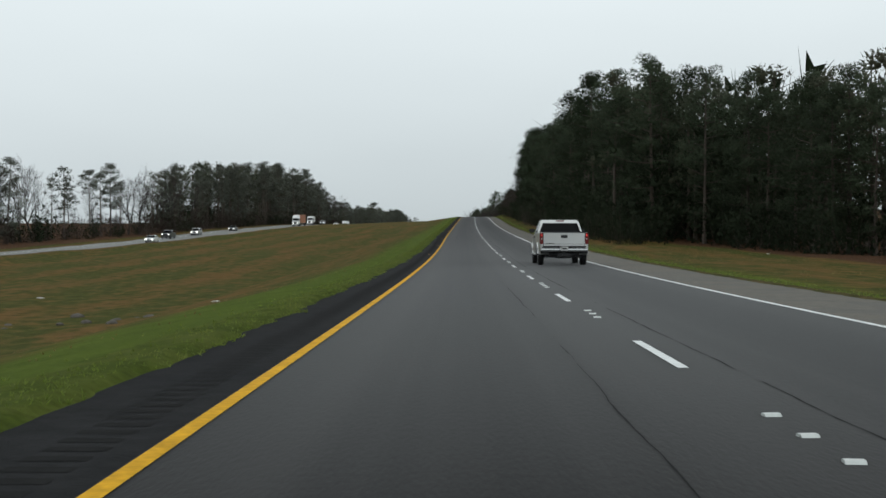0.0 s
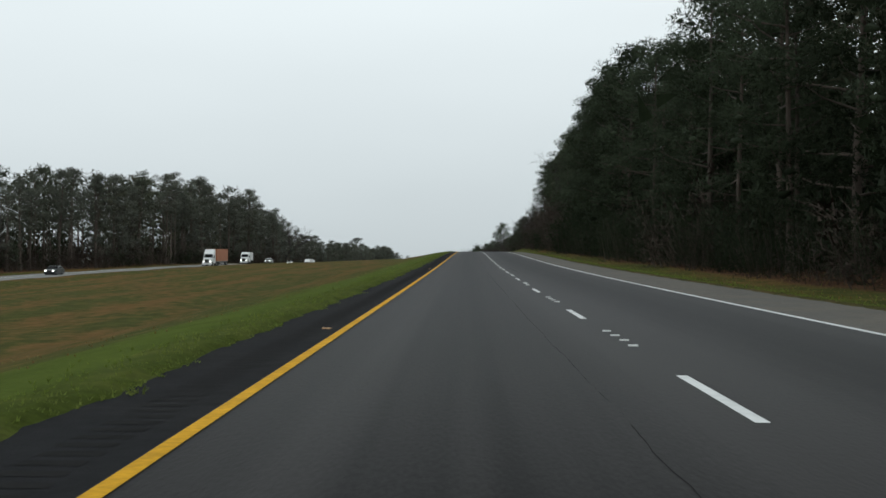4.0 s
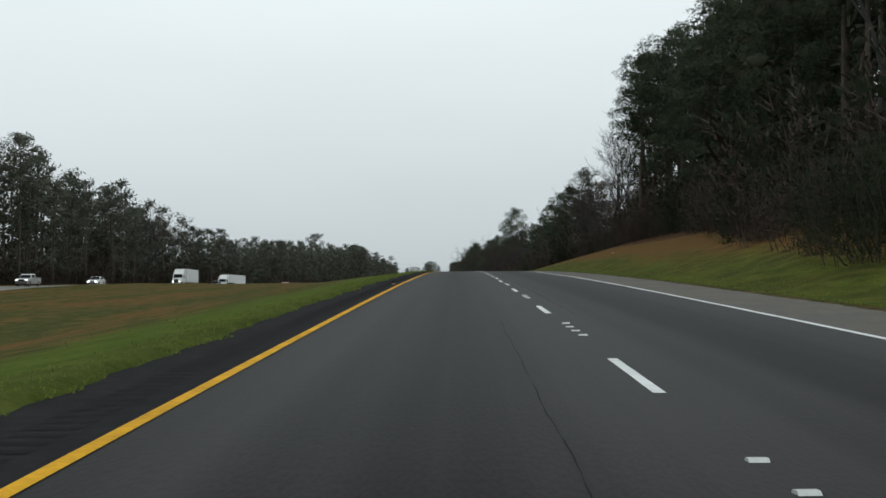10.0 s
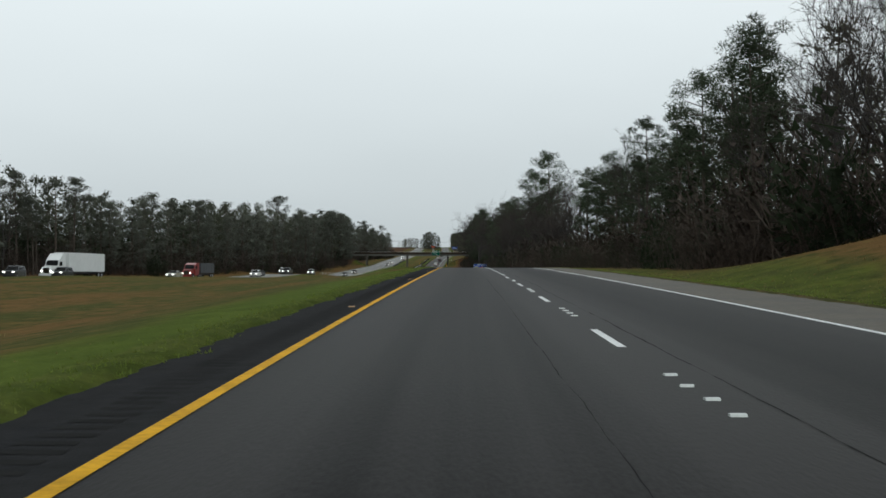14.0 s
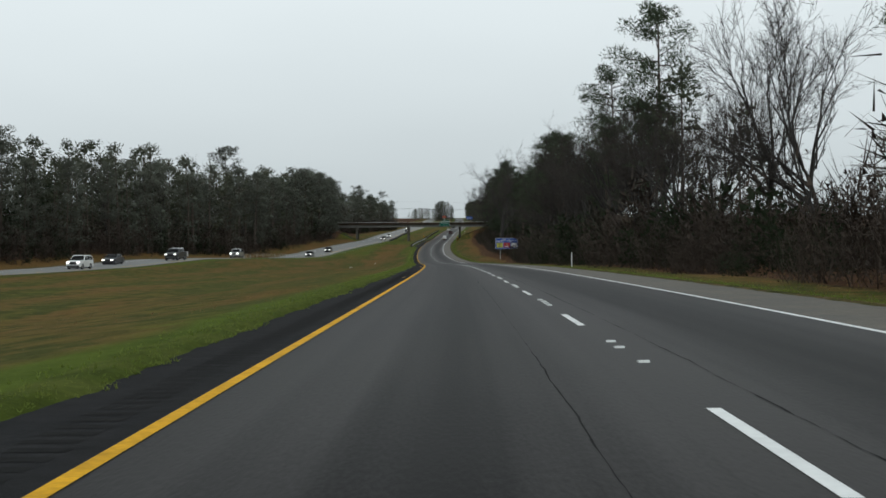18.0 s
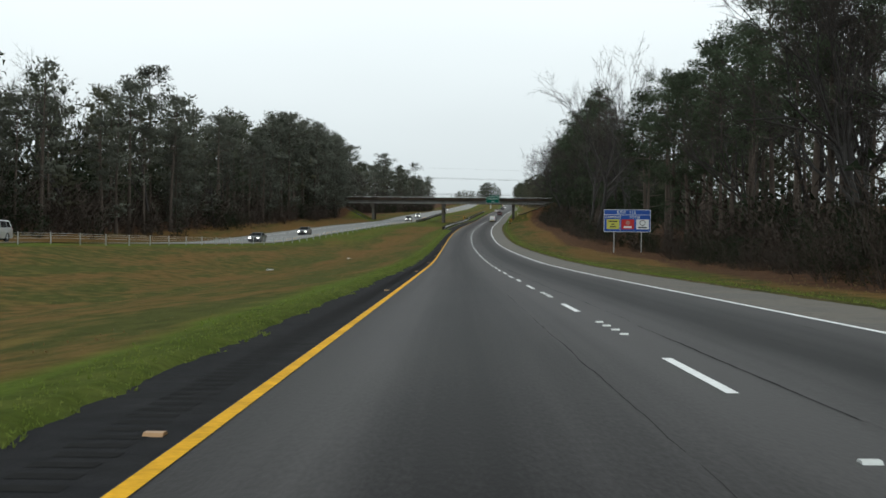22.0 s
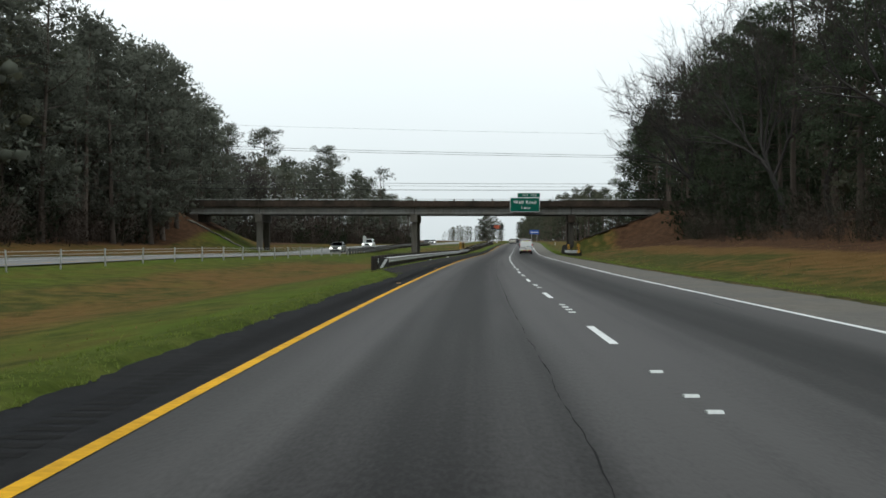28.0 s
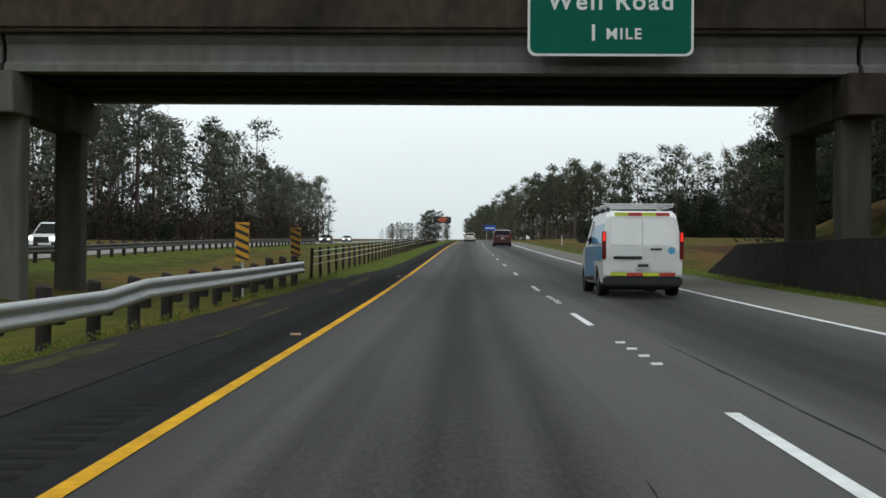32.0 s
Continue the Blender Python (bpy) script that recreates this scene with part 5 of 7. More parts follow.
bmesh.ops.create_circle(bm, cap_ends=True, segments=20, radius=0.31, matrix=pose(1.62, -0.018, 0.97, 90, 0, 0))
part("logo_disc", bm, SIGN_BLACK, logo)
bm = bmesh.new()
bmesh.ops.create_circle(bm, cap_ends=True, segments=20, radius=0.24, matrix=pose(1.62, -0.022, 0.97, 90, 0, 0))
part("logo_disc", bm, SIGN_WHITE, logo)
part("text_bar", boxed(1.17, 2.07, -0.02, -0.016, 0.42, 0.55), SIGN_BLACK, logo)
for x in (-1.38, 1.52):
    g0 = float(ground_z(914.8, 19.5 + x)) - 11.15
    part("post", boxed(x - 0.05, x + 0.05, 0.055, 0.13, g0 - 0.3, 2.0, bevel=0.01), GALV, services, "square steel post")


def hazard_sign(s, o, lift):
    """Object marker: amber plate with black slanted stripes."""
    root = tagged(new("hazard_marker"), "amber and black striped hazard marker on a steel post", "road sign", "hazard markers at the bridge")
    part("panel", boxed(-0.16, 0.16, -0.01, 0.01, lift, lift + 0.92, bevel=0.004), HAZARD, root)
    for i in range(5):
        z = lift + 0.02 + i * 0.2
        pts = [(-0.155, z + 0.08), (0.155, max(lift, z - 0.06)), (0.155, min(lift + 0.9, z + 0.03)), (-0.155, min(lift + 0.9, z + 0.17))]
        flat("stripe", [(x, -0.014, zz) for x, zz in pts], SIGN_BLACK, root)
    part("post", boxed(-0.03, 0.03, 0.012, 0.06, -0.5, lift + 0.8, bevel=0.006), GALV, root)
    root.matrix_basis = spot(s, o, 0, ground=True)
    return root


hazard_sign(1170, -3.4, 0.86)
hazard_sign(1180, -3.5, 0.82)
hazard_sign(1160.5, 11.12, 0.5)
hazard_sign(1145.5, 11.68, 0.42)


# ---- guardrails and cable fences ----
def guardrail(path, post_step, label, post_mat, place, high=0.72, post_half=0.09, beam_mat=GALV, proud=0.135):
    """A W-beam along (s, o) points with a post at each step."""
    root = tagged(new("guardrail"), label, "guardrail")
    ss = np.arange(path[0][0], path[-1][0] + 0.1, 1.9)
    oo = np.interp(ss, [a for a, _ in path], [b for _, b in path])
    prof = [(0.0, 0.155), (0.055, 0.12), (0.055, 0.06), (0.0, 0.02), (0.0, -0.02), (0.055, -0.06), (0.055, -0.12), (0.0, -0.155)]
    V = []
    for s_, o_ in zip(ss, oo):
        c = place(np.array([s_]), np.array([o_]))[0]
        rx = math.cos(float(np.interp(s_, SS, TH)))
        side = 1 if path[0][1] < 0 else -1
        front = [(c[0] + side * (0.02 + d) * rx, c[1], c[2] + high - 0.155 + z) for d, z in prof]
        back = [(x - side * 0.012, y, z) for x, y, z in front[::-1]]
        V += front + back
    k = 16
    F = [(i * k + j, i * k + (j + 1) % k, (i + 1) * k + (j + 1) % k, (i + 1) * k + j) for i in range(len(ss) - 1) for j in range(k)]
    beam = new("rail_beam", fast_mesh("rail_beam", np.array(V), np.array(F), beam_mat))
    beam.parent = root
    side = 1 if path[0][1] < 0 else -1
    v, f = tube([(0, 0, -0.6), (0, 0, high + proud - 0.045), (0.005, 0, high + proud - 0.01), (0.01, 0, high + proud)], [post_half * 1.08, post_half * 1.08, post_half * 0.85, 0.004], 12)
    bm = bmesh.new()
    vs = [bm.verts.new(q) for q in v]
    for q in f:
        bm.faces.new([vs[i] for i in q])
    bmesh.ops.recalc_face_normals(bm, faces=bm.faces[:])
    post_me = bpy.data.meshes.new("post")
    bm.to_mesh(post_me), bm.free()
    post_me.materials.append(post_mat)
    bm = boxed(0, 0.16, -0.07, 0.07, high - 0.33, high + 0.02, bevel=0.01)
    block_me = bpy.data.meshes.new("spacer")
    bm.to_mesh(block_me), bm.free()
    block_me.materials.append(post_mat)
    for s_ in np.arange(path[0][0] + 0.3, path[-1][0], post_step):
        o_ = float(np.interp(s_, [a for a, _ in path], [b for _, b in path]))
        c = place(np.array([s_]), np.array([o_ - side * 0.26]))[0]
        ob = new("post", post_me)
        ob.parent = root
        ob.matrix_basis = pose(*map(float, c), 0, 0, rng.uniform(-4, 4) + (0 if side > 0 else 180))
        sp = new("spacer", block_me)
        sp.parent = ob
        sp.matrix_basis = pose(post_half + 0.003, 0, 0)
    return root


RAIL_END = material("rail_end_black", (0.016, 0.015, 0.014), 0.8, vary=0.4)
left_rail = guardrail([(1062.2, -3.45), (1130, -3.35), (1150, -3.1), (1176, -2.5)], 1.9, "galvanised steel guardrail on dark wooden posts beside the shoulder", POST_WOOD, on_ground, high=0.63, proud=0.16)
end_m = spot(1062.1, -3.42, 0, ground=True)
endcap = part("end_shoe", boxed(0.06, 0.58, -0.06, -0.03, 0.12, 0.66, bevel=0.02), RAIL_END, left_rail, "dark end plate with a pale slanted stripe")
part("stripe", prism(bmesh.new(), [(0.12, 0.14), (0.27, 0.14), (0.55, 0.60), (0.40, 0.60)], -0.068, -0.061, 1), SHEET_BACK, endcap)
endcap.matrix_basis = end_m
right_rail = guardrail([(1137.5, 11.3), (1150, 10.8), (1165, 10.85)], 1.9, "galvanised steel guardrail beside the hard shoulder and bank", POST_WOOD, on_ground, high=0.68, proud=0.03)
bm = boxed(-0.17, 0.17, -0.04, 0.0, 0.38, 0.68, bevel=0.05)
cap = part("end_plate", bm, HAZARD, right_rail, "amber reflective end plate")
cap.matrix_basis = spot(1137.3, 11.3, 0, ground=True)
far_rail = guardrail([(1150, -16.2), (1172, -16.0), (1300, -17.5)], 2.4, "steel guardrail on dark posts beside the opposite carriageway", POST_WOOD, on_ground, beam_mat=DULL_STEEL)


def cable_fence(s0, s1, offset, step, high, label, mat, thick=0.035):
    root = tagged(new("cable_barrier"), label, "barrier")
    bm = prism(bmesh.new(), rounded(thick * 2, thick * 1.6, thick * 0.5, 1), -0.4, high, 2)
    me = bpy.data.meshes.new("post")
    bm.to_mesh(me), bm.free()
    me.materials.append(mat)
    ss = np.arange(s0, s1, step)
    P = on_ground(ss, offset(ss))
    for p in P:
        ob = new("post", me)
        ob.parent = root
        ob.matrix_basis = pose(float(p[0]), float(p[1]), float(p[2]), rng.uniform(-2, 2), rng.uniform(-2, 2), 0)
    for z in (0.5, 0.72, 0.9):
        v, f = tube([Vector(p) + Vector((thick, 0, high * z)) for p in P], [0.011] * len(P), 4)
        ob = new("cable", fast_mesh("cable", np.array([tuple(q) for q in v]), np.array(f), GALV))
        ob.parent = root
    return root


cable_fence(860, 1150, lambda s: far_o(s) + 3.4, 6.0, 0.95, "cable barrier with thin steel posts in the median", GALV, 0.04)
cable_fence(1180, 1330, lambda s: -3.0 + 0 * s, 2.6, 1.05, "cable barrier with weathered posts along the median verge", POST_WOOD, 0.05)

# ---- overhead wires ----
WIRE = material("black_cable", (0.012, 0.012, 0.013), 0.6)
for i, (sw, zl, zr, r) in enumerate(((1155, 8.95, 8.66, 0.035), (1147, 9.42, 9.05, 0.022), (1147, 9.2, 8.65, 0.016), (1160, 14.75, 13.3, 0.024), (1160, 14.45, 13.05, 0.024), (1160, 17.6, 16.1, 0.01))):
    pts = []
    for k in range(41):
        o = -75 + k * 3.2
        t = k / 40
        pts.append(Vector(at(sw, o, zl + (zr - zl) * (o + 35) / 55 - 4 * 0.5 * (1 - (2 * t - 1) ** 2) * 0.3)))
    v, f = tube(pts, [r] * len(pts), 5)
    tagged(new("overhead_wire", fast_mesh("overhead_wire", np.array([tuple(p) for p in v]), np.array(f), WIRE, smooth=True)), "thin black overhead cable strung across the motorway", "cable", "overhead wires at the overpass")
for o, s_, arm in ((-75.0, 1157.5, 3.2), (53.0, 1157.5, 3.2), (-75.0, 1147.0, 0.8), (53.0, 1147.0, 0.8)):
    pole = tagged(new("utility_pole"), "brown wooden utility pole carrying overhead cables", "utility pole", "poles at the overpass")
    v, f = tube([(0, 0, -1), (0, 0, 14), (0, 0, 18.5)], [0.17, 0.13, 0.11], 10)
    pp = new("pole", fast_mesh("pole", np.array([tuple(p) for p in v]), np.array(f), POST_WOOD, smooth=True))
    pp.parent = pole
    part("crossarm", boxed(-0.1, 0.1, -arm, arm, 14.0, 14.18, bevel=0.01), POST_WOOD, pole)
    pole.matrix_basis = spot(s_, o, 0)

# ---- distant signs ----
board = tagged(new("message_sign"), "dark overhead message board with glowing amber text, far down the road", "road sign")
part("cabinet", boxed(-2.8, 2.8, 0, 0.6, 5.6, 7.6, bevel=0.05), SIGN_BLACK, board)
AMBER = material("amber_leds", (0.75, 0.13, 0.04), 0.5, emit=0.22)
for z, w in ((7.15, 2.6), (6.65, 3.0), (6.15, 1.8)):
    part("text_bar", boxed(-w / 2, w / 2, -0.03, -0.01, z - 0.09, z + 0.09), AMBER, board)
part("post", boxed(-0.25, 0.25, 0.1, 0.5, -0.5, 5.59), GALV, board)
board.matrix_basis = spot(1545, -6.8, 0)
blue_far = tagged(new("services_sign"), "small blue services sign on posts, far down the road", "road sign")
part("panel", plate(3.2, 1.5, 0.1, 0, 0.05, 0, 3.4), SIGN_BLUE, blue_far)
part("text_bar", boxed(-1.3, 1.3, -0.012, -0.006, 3.2, 3.45), SIGN_WHITE, blue_far)
for x in (-0.9, 0.9):
    part("post", boxed(x - 0.06, x + 0.06, 0.055, 0.15, -0.5, 3.9), GALV, blue_far)
blue_far.matrix_basis = spot(1650, 12.4, 0, ground=True, scale=1.5)
back = tagged(new("small_sign"), "narrow pale blank sign on a post in the median", "road sign")
part("panel", plate(0.42, 0.98, 0.05, 0, 0.02, 0, 2.45), SHEET_BACK, back)
part("post", boxed(-0.035, 0.035, 0.022, 0.09, -0.2, 2.9), GALV, back)
back.matrix_basis = spot(1174, -17.3, -0.6, ground=True)
for s_, o_ in ((738, 11.6), (1280, 12.5)):
    d = tagged(new("delineator"), "thin white delineator post on the verge", "post", "delineator posts")
    part("post", boxed(-0.04, 0.04, -0.02, 0.02, -0.3, 1.15, bevel=0.008), SIGN_WHITE, d)
    d.matrix_basis = spot(s_, o_, 0, ground=True)


# ---- vehicles ----
def paint(name, color, rough=0.35, metal=0.0):
    return material(name, color, rough, metal, vary=0.07, scale=2, coat=0.4, rnd=0.03)


GLASS = material("tinted_glass", (0.006, 0.007, 0.008), 0.08, vary=0.1, spec=0.2)
TYRE = material("tyre_rubber", (0.014, 0.014, 0.014), 0.85, vary=0.2)
RIM = material("alloy_rim", (0.32, 0.32, 0.33), 0.35, 0.8, vary=0.1)
BLACK_PLASTIC = material("black_plastic", (0.016, 0.016, 0.017), 0.6, vary=0.2)
CHROME = material("chrome_bumper", (0.42, 0.43, 0.43), 0.16, 1.0, vary=0.12)
TAIL = material("tail_lamp_red", (0.13, 0.006, 0.006), 0.25, vary=0.1)
BRAKE = material("lit_tail_lamp", (0.9, 0.03, 0.02), 0.3, emit=0.45)
HEAD = material("head_lamp_on", (1.0, 0.97, 0.9), 0.2, emit=2.6)
LAMP_CLEAR = material("lamp_clear", (0.55, 0.55, 0.55), 0.15, vary=0.05)
PLATE = material("number_plate_white", (0.6, 0.6, 0.58), 0.5, vary=0.05)


def wheel(parent, x, y, r, w, side):
    """A tyre with its rim."""
    bm = bmesh.new()
    prof = [(r * 0.62, -w / 2), (r * 0.93, -w / 2), (r, -w / 2 + 0.04), (r, w / 2 - 0.04), (r * 0.93, w / 2), (r * 0.62, w / 2)]
    n = 24
    ring = [[bm.verts.new((x + u, y + rr * math.cos(a), r + rr * math.sin(a))) for rr, u in prof] for a in (2 * math.pi * i / n for i in range(n))]
    for i in range(n):
        for j in range(len(prof)):
            bm.faces.new((ring[i][j], ring[(i + 1) % n][j], ring[(i + 1) % n][(j + 1) % 6], ring[i][(j + 1) % 6]))
    bmesh.ops.recalc_face_normals(bm, faces=bm.faces[:])
    tyre = part("wheel", bm, TYRE, parent)
    bm = bmesh.new()
    xs = x + side * (w / 2 - 0.03)
    hub = [bm.verts.new((xs + side * 0.02, y + 0.18 * r * math.cos(a), r + 0.18 * r * math.sin(a))) for a in (2 * math.pi * i / 20 for i in range(20))]
    mid = [bm.verts.new((xs - side * (0.04 if i % 4 < 2 else 0.0), y + 0.54 * r * math.cos(a), r + 0.54 * r * math.sin(a))) for i, a in enumerate(2 * math.pi * i / 20 for i in range(20))]
    rim = [bm.verts.new((xs, y + 0.64 * r * math.cos(a), r + 0.64 * r * math.sin(a))) for a in (2 * math.pi * i / 20 for i in range(20))]
    bm.faces.new(hub)
    for i in range(20):
        j = (i + 1) % 20
        bm.faces.new((hub[i], mid[i], mid[j], hub[j])), bm.faces.new((mid[i], rim[i], rim[j], mid[j]))
    bmesh.ops.recalc_face_normals(bm, faces=bm.faces[:])
    part("rim", bm, RIM, tyre)


def shell(profile, width, bevel=0.035):
    """A body part: its side view (y, z) given thickness by width(y, z)."""
    bm = bmesh.new()
    lo = [bm.verts.new((-width(y, z), y, z)) for y, z in profile]
    hi = [bm.verts.new((width(y, z), y, z)) for y, z in profile]
    n = len(profile)
    a, b = bm.faces.new(lo), bm.faces.new(hi[::-1])
    for i in range(n):
        bm.faces.new((lo[i], hi[i], hi[(i + 1) % n], lo[(i + 1) % n]))
    rim = [e for f in (a, b) for e in f.edges]
    if bevel:
        bmesh.ops.bevel(bm, geom=rim, offset=bevel, segments=2, affect="EDGES", clamp_overlap=True)
    bmesh.ops.triangulate(bm, faces=[f for f in bm.faces if len(f.verts) > 4])
    bmesh.ops.recalc_face_normals(bm, faces=bm.faces[:])
    return bm


def arches(y0, y1, zb, wheels, r):
    """The bottom edge from the front y1 back to y0, with wheel arches."""
    out = [(y1, zb)]
    for yw in sorted(wheels, reverse=True):
        a = r * 1.16
        th0 = math.asin(max(-0.9, min(0.9, (zb - r) / a)))
        for i in range(9):
            t = th0 + (math.pi - 2 * th0) * i / 8
            out.append((yw + a * math.cos(t), r + a * math.sin(t)))
    return out + [(y0, zb)]


def pane(name, pts, parent, mat=None, label=""):
    """A flat pane of glass with thickness from a ring of points."""
    bm = bmesh.new()
    f = bm.faces.new([bm.verts.new(p) for p in pts])
    bmesh.ops.solidify(bm, geom=[f], thickness=0.012)
    bmesh.ops.recalc_face_normals(bm, faces=bm.faces[:])
    return part(name, bm, mat or GLASS, parent, label)


def body_width(spec, y, z):
    L, W = spec["L"], spec["W"]
    e = abs(y) / (L / 2)
    return W / 2 * (1 - 0.10 * max(0, e - 0.72) / 0.28 * (1 if y > 0 else 0.45)) * (1 - 0.05 * max(0, 0.45 - z) / 0.3)


def side_patch(name, spec, y0, y1, z0, z1, sx, mat, parent, label="", out=0.006, width=None):
    """A thin panel that follows a vehicle's side."""
    bm = bmesh.new()
    ys, zs = np.linspace(y0, y1, 9), np.linspace(z0, z1, 4)
    g = [[bm.verts.new((sx * ((width or (lambda a, b: body_width(spec, a, b)))(y, z) + out), y, z)) for z in zs] for y in ys]
    for i in range(8):
        for j in range(3):
            q = (g[i][j], g[i + 1][j], g[i + 1][j + 1], g[i][j + 1])
            bm.faces.new(q if sx > 0 else q[::-1])
    bmesh.ops.recalc_face_normals(bm, faces=bm.faces[:])
    return part(name, bm, mat, parent, label)


def vehicle(name, label, category, spec, mat, m, group="", lit="front"):
    """A car, pickup or van from its side view. y runs forward, z up, 0 on the road."""
    L, W, wb, r, zb = spec["L"], spec["W"], spec["wb"], spec["r"], spec["zb"]
    root = tagged(new(name), label, category, group)
    y0, y1 = -L / 2, L / 2
    fw, rw = spec.get("fw", y1 - 0.92), spec.get("fw", y1 - 0.92) - wb

    def bw(y, z):
        return body_width(spec, y, z)

    low = arches(y0 + 0.08, y1 - 0.1, zb, (fw, rw), r)
    top = spec["belt"]
    part("body", shell(low + [(y0, zb + 0.2)] + top + [(y1, zb + 0.22)], bw), mat, root)
    cabin = spec["cabin"]
    zl, zh = min(z for _, z in cabin), max(z for _, z in cabin)
    tumble = spec.get("tumble", 0.13)

    def cw(y, z):
        return W / 2 - 0.035 - tumble * max(0, z - zl) / (zh - zl)

    part("cabin", shell(cabin, cw, 0.05), mat, root)
    # front and rear glass lie on the first and last slope of the cabin's side view
    for nm, (a, b), k in (("rear_window", spec["rear"], -1), ("windshield", spec["front"], 1)):
        if a is None:
            continue
        d = Vector((0, b[0] - a[0], b[1] - a[1])).normalized()
        nrm = Vector((0, d.z, -d.y)) * (1 if (d.z * k) > 0 else -1)
        off = nrm * 0.016
        pts = [(-cw(*a) + 0.07, a[0] + off.y, a[1] + off.z), (cw(*a) - 0.07, a[0] + off.y, a[1] + off.z), (cw(*b) - 0.10, b[0] + off.y, b[1] + off.z), (-cw(*b) + 0.10, b[0] + off.y, b[1] + off.z)]
        pane(nm, pts, root)
    for poly in spec["sides"]:
        for sx in (-1, 1):
            pts = [(sx * (cw(y, z) + 0.008), y, z) for y, z in poly]
            pane("side_window", pts, root)
    for sx in (-1, 1):
        for yw in (fw, rw):
            wheel(root, sx * (W / 2 - 0.13), yw, r, 0.23, sx)
        z = spec["lampz"]
        bm = boxed(sx * (W / 2 - 0.30) - 0.18, sx * (W / 2 - 0.30) + 0.18, y1 - 0.09, y1 - 0.0, z - 0.09, z + 0.09, bevel=0.03)
        part("headlight", bm, HEAD if lit == "front" else LAMP_CLEAR, root, "lit headlight" if lit == "front" else "")
        tz = spec["tailz"]
        tw = spec.get("tailw", 0.11)
        bm = boxed(sx * (W / 2 - 0.02 - tw) - tw, sx * (W / 2 - 0.02 - tw) + tw, y0 - 0.035, y0 + 0.06, tz - spec.get("tailh", 0.12), tz + spec.get("tailh", 0.12), bevel=0.03)
        part("taillight", bm, TAIL, root, "red tail lamp")
        my = spec["front"][0][0] - 0.45
        mz = spec["front"][0][1] + 0.08
        part("mirror", boxed(min(sx * (W / 2 - 0.06), sx * (W / 2 + 0.2)), max(sx * (W / 2 - 0.06), sx * (W / 2 + 0.2)), my - 0.05, my + 0.06, mz, mz + 0.17, bevel=0.04), BLACK_PLASTIC, root)
    if spec.get("bumpz", 1) is None:
        curve = [(y0 + 0.1, 0.47), (y0 - 0.06, 0.48), (y0 - 0.105, 0.54), (y0 - 0.11, 0.60), (y0 - 0.095, 0.66), (y0 - 0.05, 0.70), (y0 + 0.1, 0.705)]
        part("rear_bumper", prism(bmesh.new(), curve, -W / 2 + 0.06, W / 2 - 0.06, 0), spec["bumper"], root, "chrome rear bumper")
    else:
        part("rear_bumper", boxed(-W / 2 + 0.05, W / 2 - 0.05, y0 - 0.06, y0 + 0.12, *spec.get("bumpz", (zb + 0.08, zb + 0.3)), bevel=0.04), spec.get("bumper", mat), root)
    part("front_bumper", boxed(-W / 2 + 0.14, W / 2 - 0.14, y1 - 0.16, y1 + 0.04, zb + 0.06, zb + 0.28, bevel=0.05), spec.get("bumper", BLACK_PLASTIC), root)
    part("grille", boxed(-W / 2 + 0.52, W / 2 - 0.52, y1 - 0.05, y1 + 0.015, zb + 0.34, spec["lampz"] + 0.08, bevel=0.02), BLACK_PLASTIC, root)
    part("underbody", boxed(-W / 2 + 0.28, W / 2 - 0.28, y0 + 0.25, y1 - 0.25, zb - 0.12, zb + 0.2), BLACK_PLASTIC, root)
    for yw in (fw, rw):
        part("wheel_well", boxed(-W / 2 + 0.262, W / 2 - 0.262, yw - 1.2 * r, yw + 1.2 * r, zb - 0.05, 2.2 * r), BLACK_PLASTIC, root)
    pl = part("number_plate", boxed(-0.15, 0.15, y0 - spec.get("plate_out", 0.02) - 0.02, y0 - spec.get("plate_out", 0.02), spec["platez"] - 0.075, spec["platez"] + 0.075), PLATE, root)
    part("text_bar", boxed(-0.11, 0.11, y0 - spec.get("plate_out", 0.02) - 0.026, y0 - spec.get("plate_out", 0.02) - 0.022, spec["platez"] - 0.03, spec["platez"] + 0.03), SIGN_BLACK, pl)
    root.matrix_basis = m
    return root


SEDAN = dict(L=4.75, W=1.82, wb=2.75, r=0.32, zb=0.20, belt=[(-2.37, 0.78), (-2.28, 0.95), (-1.55, 1.0), (0.85, 0.95), (1.95, 0.78), (2.3, 0.62)],
             cabin=[(-1.75, 0.96), (-1.05, 1.36), (-0.4, 1.44), (0.1, 1.43), (0.95, 0.93)], rear=((-1.72, 1.0), (-1.08, 1.35)), front=((0.9, 0.97), (0.15, 1.4)),
             sides=[[(-1.15, 1.03), (-0.15, 1.02), (-0.15, 1.36), (-0.85, 1.34)], [(-0.08, 1.02), (0.68, 1.0), (0.08, 1.36), (-0.08, 1.36)]], lampz=0.66, tailz=0.85, platez=0.72)
SUV = dict(L=4.65, W=1.88, wb=2.7, r=0.36, zb=0.26, belt=[(-2.32, 0.95), (-2.28, 1.08), (0.95, 1.06), (1.95, 0.98), (2.28, 0.75)],
           cabin=[(-2.24, 1.05), (-2.0, 1.6), (-1.7, 1.7), (0.0, 1.72), (0.2, 1.68), (1.05, 1.04)], rear=((-2.21, 1.12), (-2.02, 1.58)), front=((1.0, 1.08), (0.24, 1.64)),
           sides=[[(-1.95, 1.13), (-1.25, 1.12), (-1.25, 1.6), (-1.78, 1.57)], [(-1.18, 1.12), (-0.2, 1.11), (-0.2, 1.62), (-1.18, 1.6)], [(-0.13, 1.11), (0.82, 1.1), (0.18, 1.6), (-0.13, 1.62)]], lampz=0.85, tailz=1.02, platez=0.8, tailh=0.14)
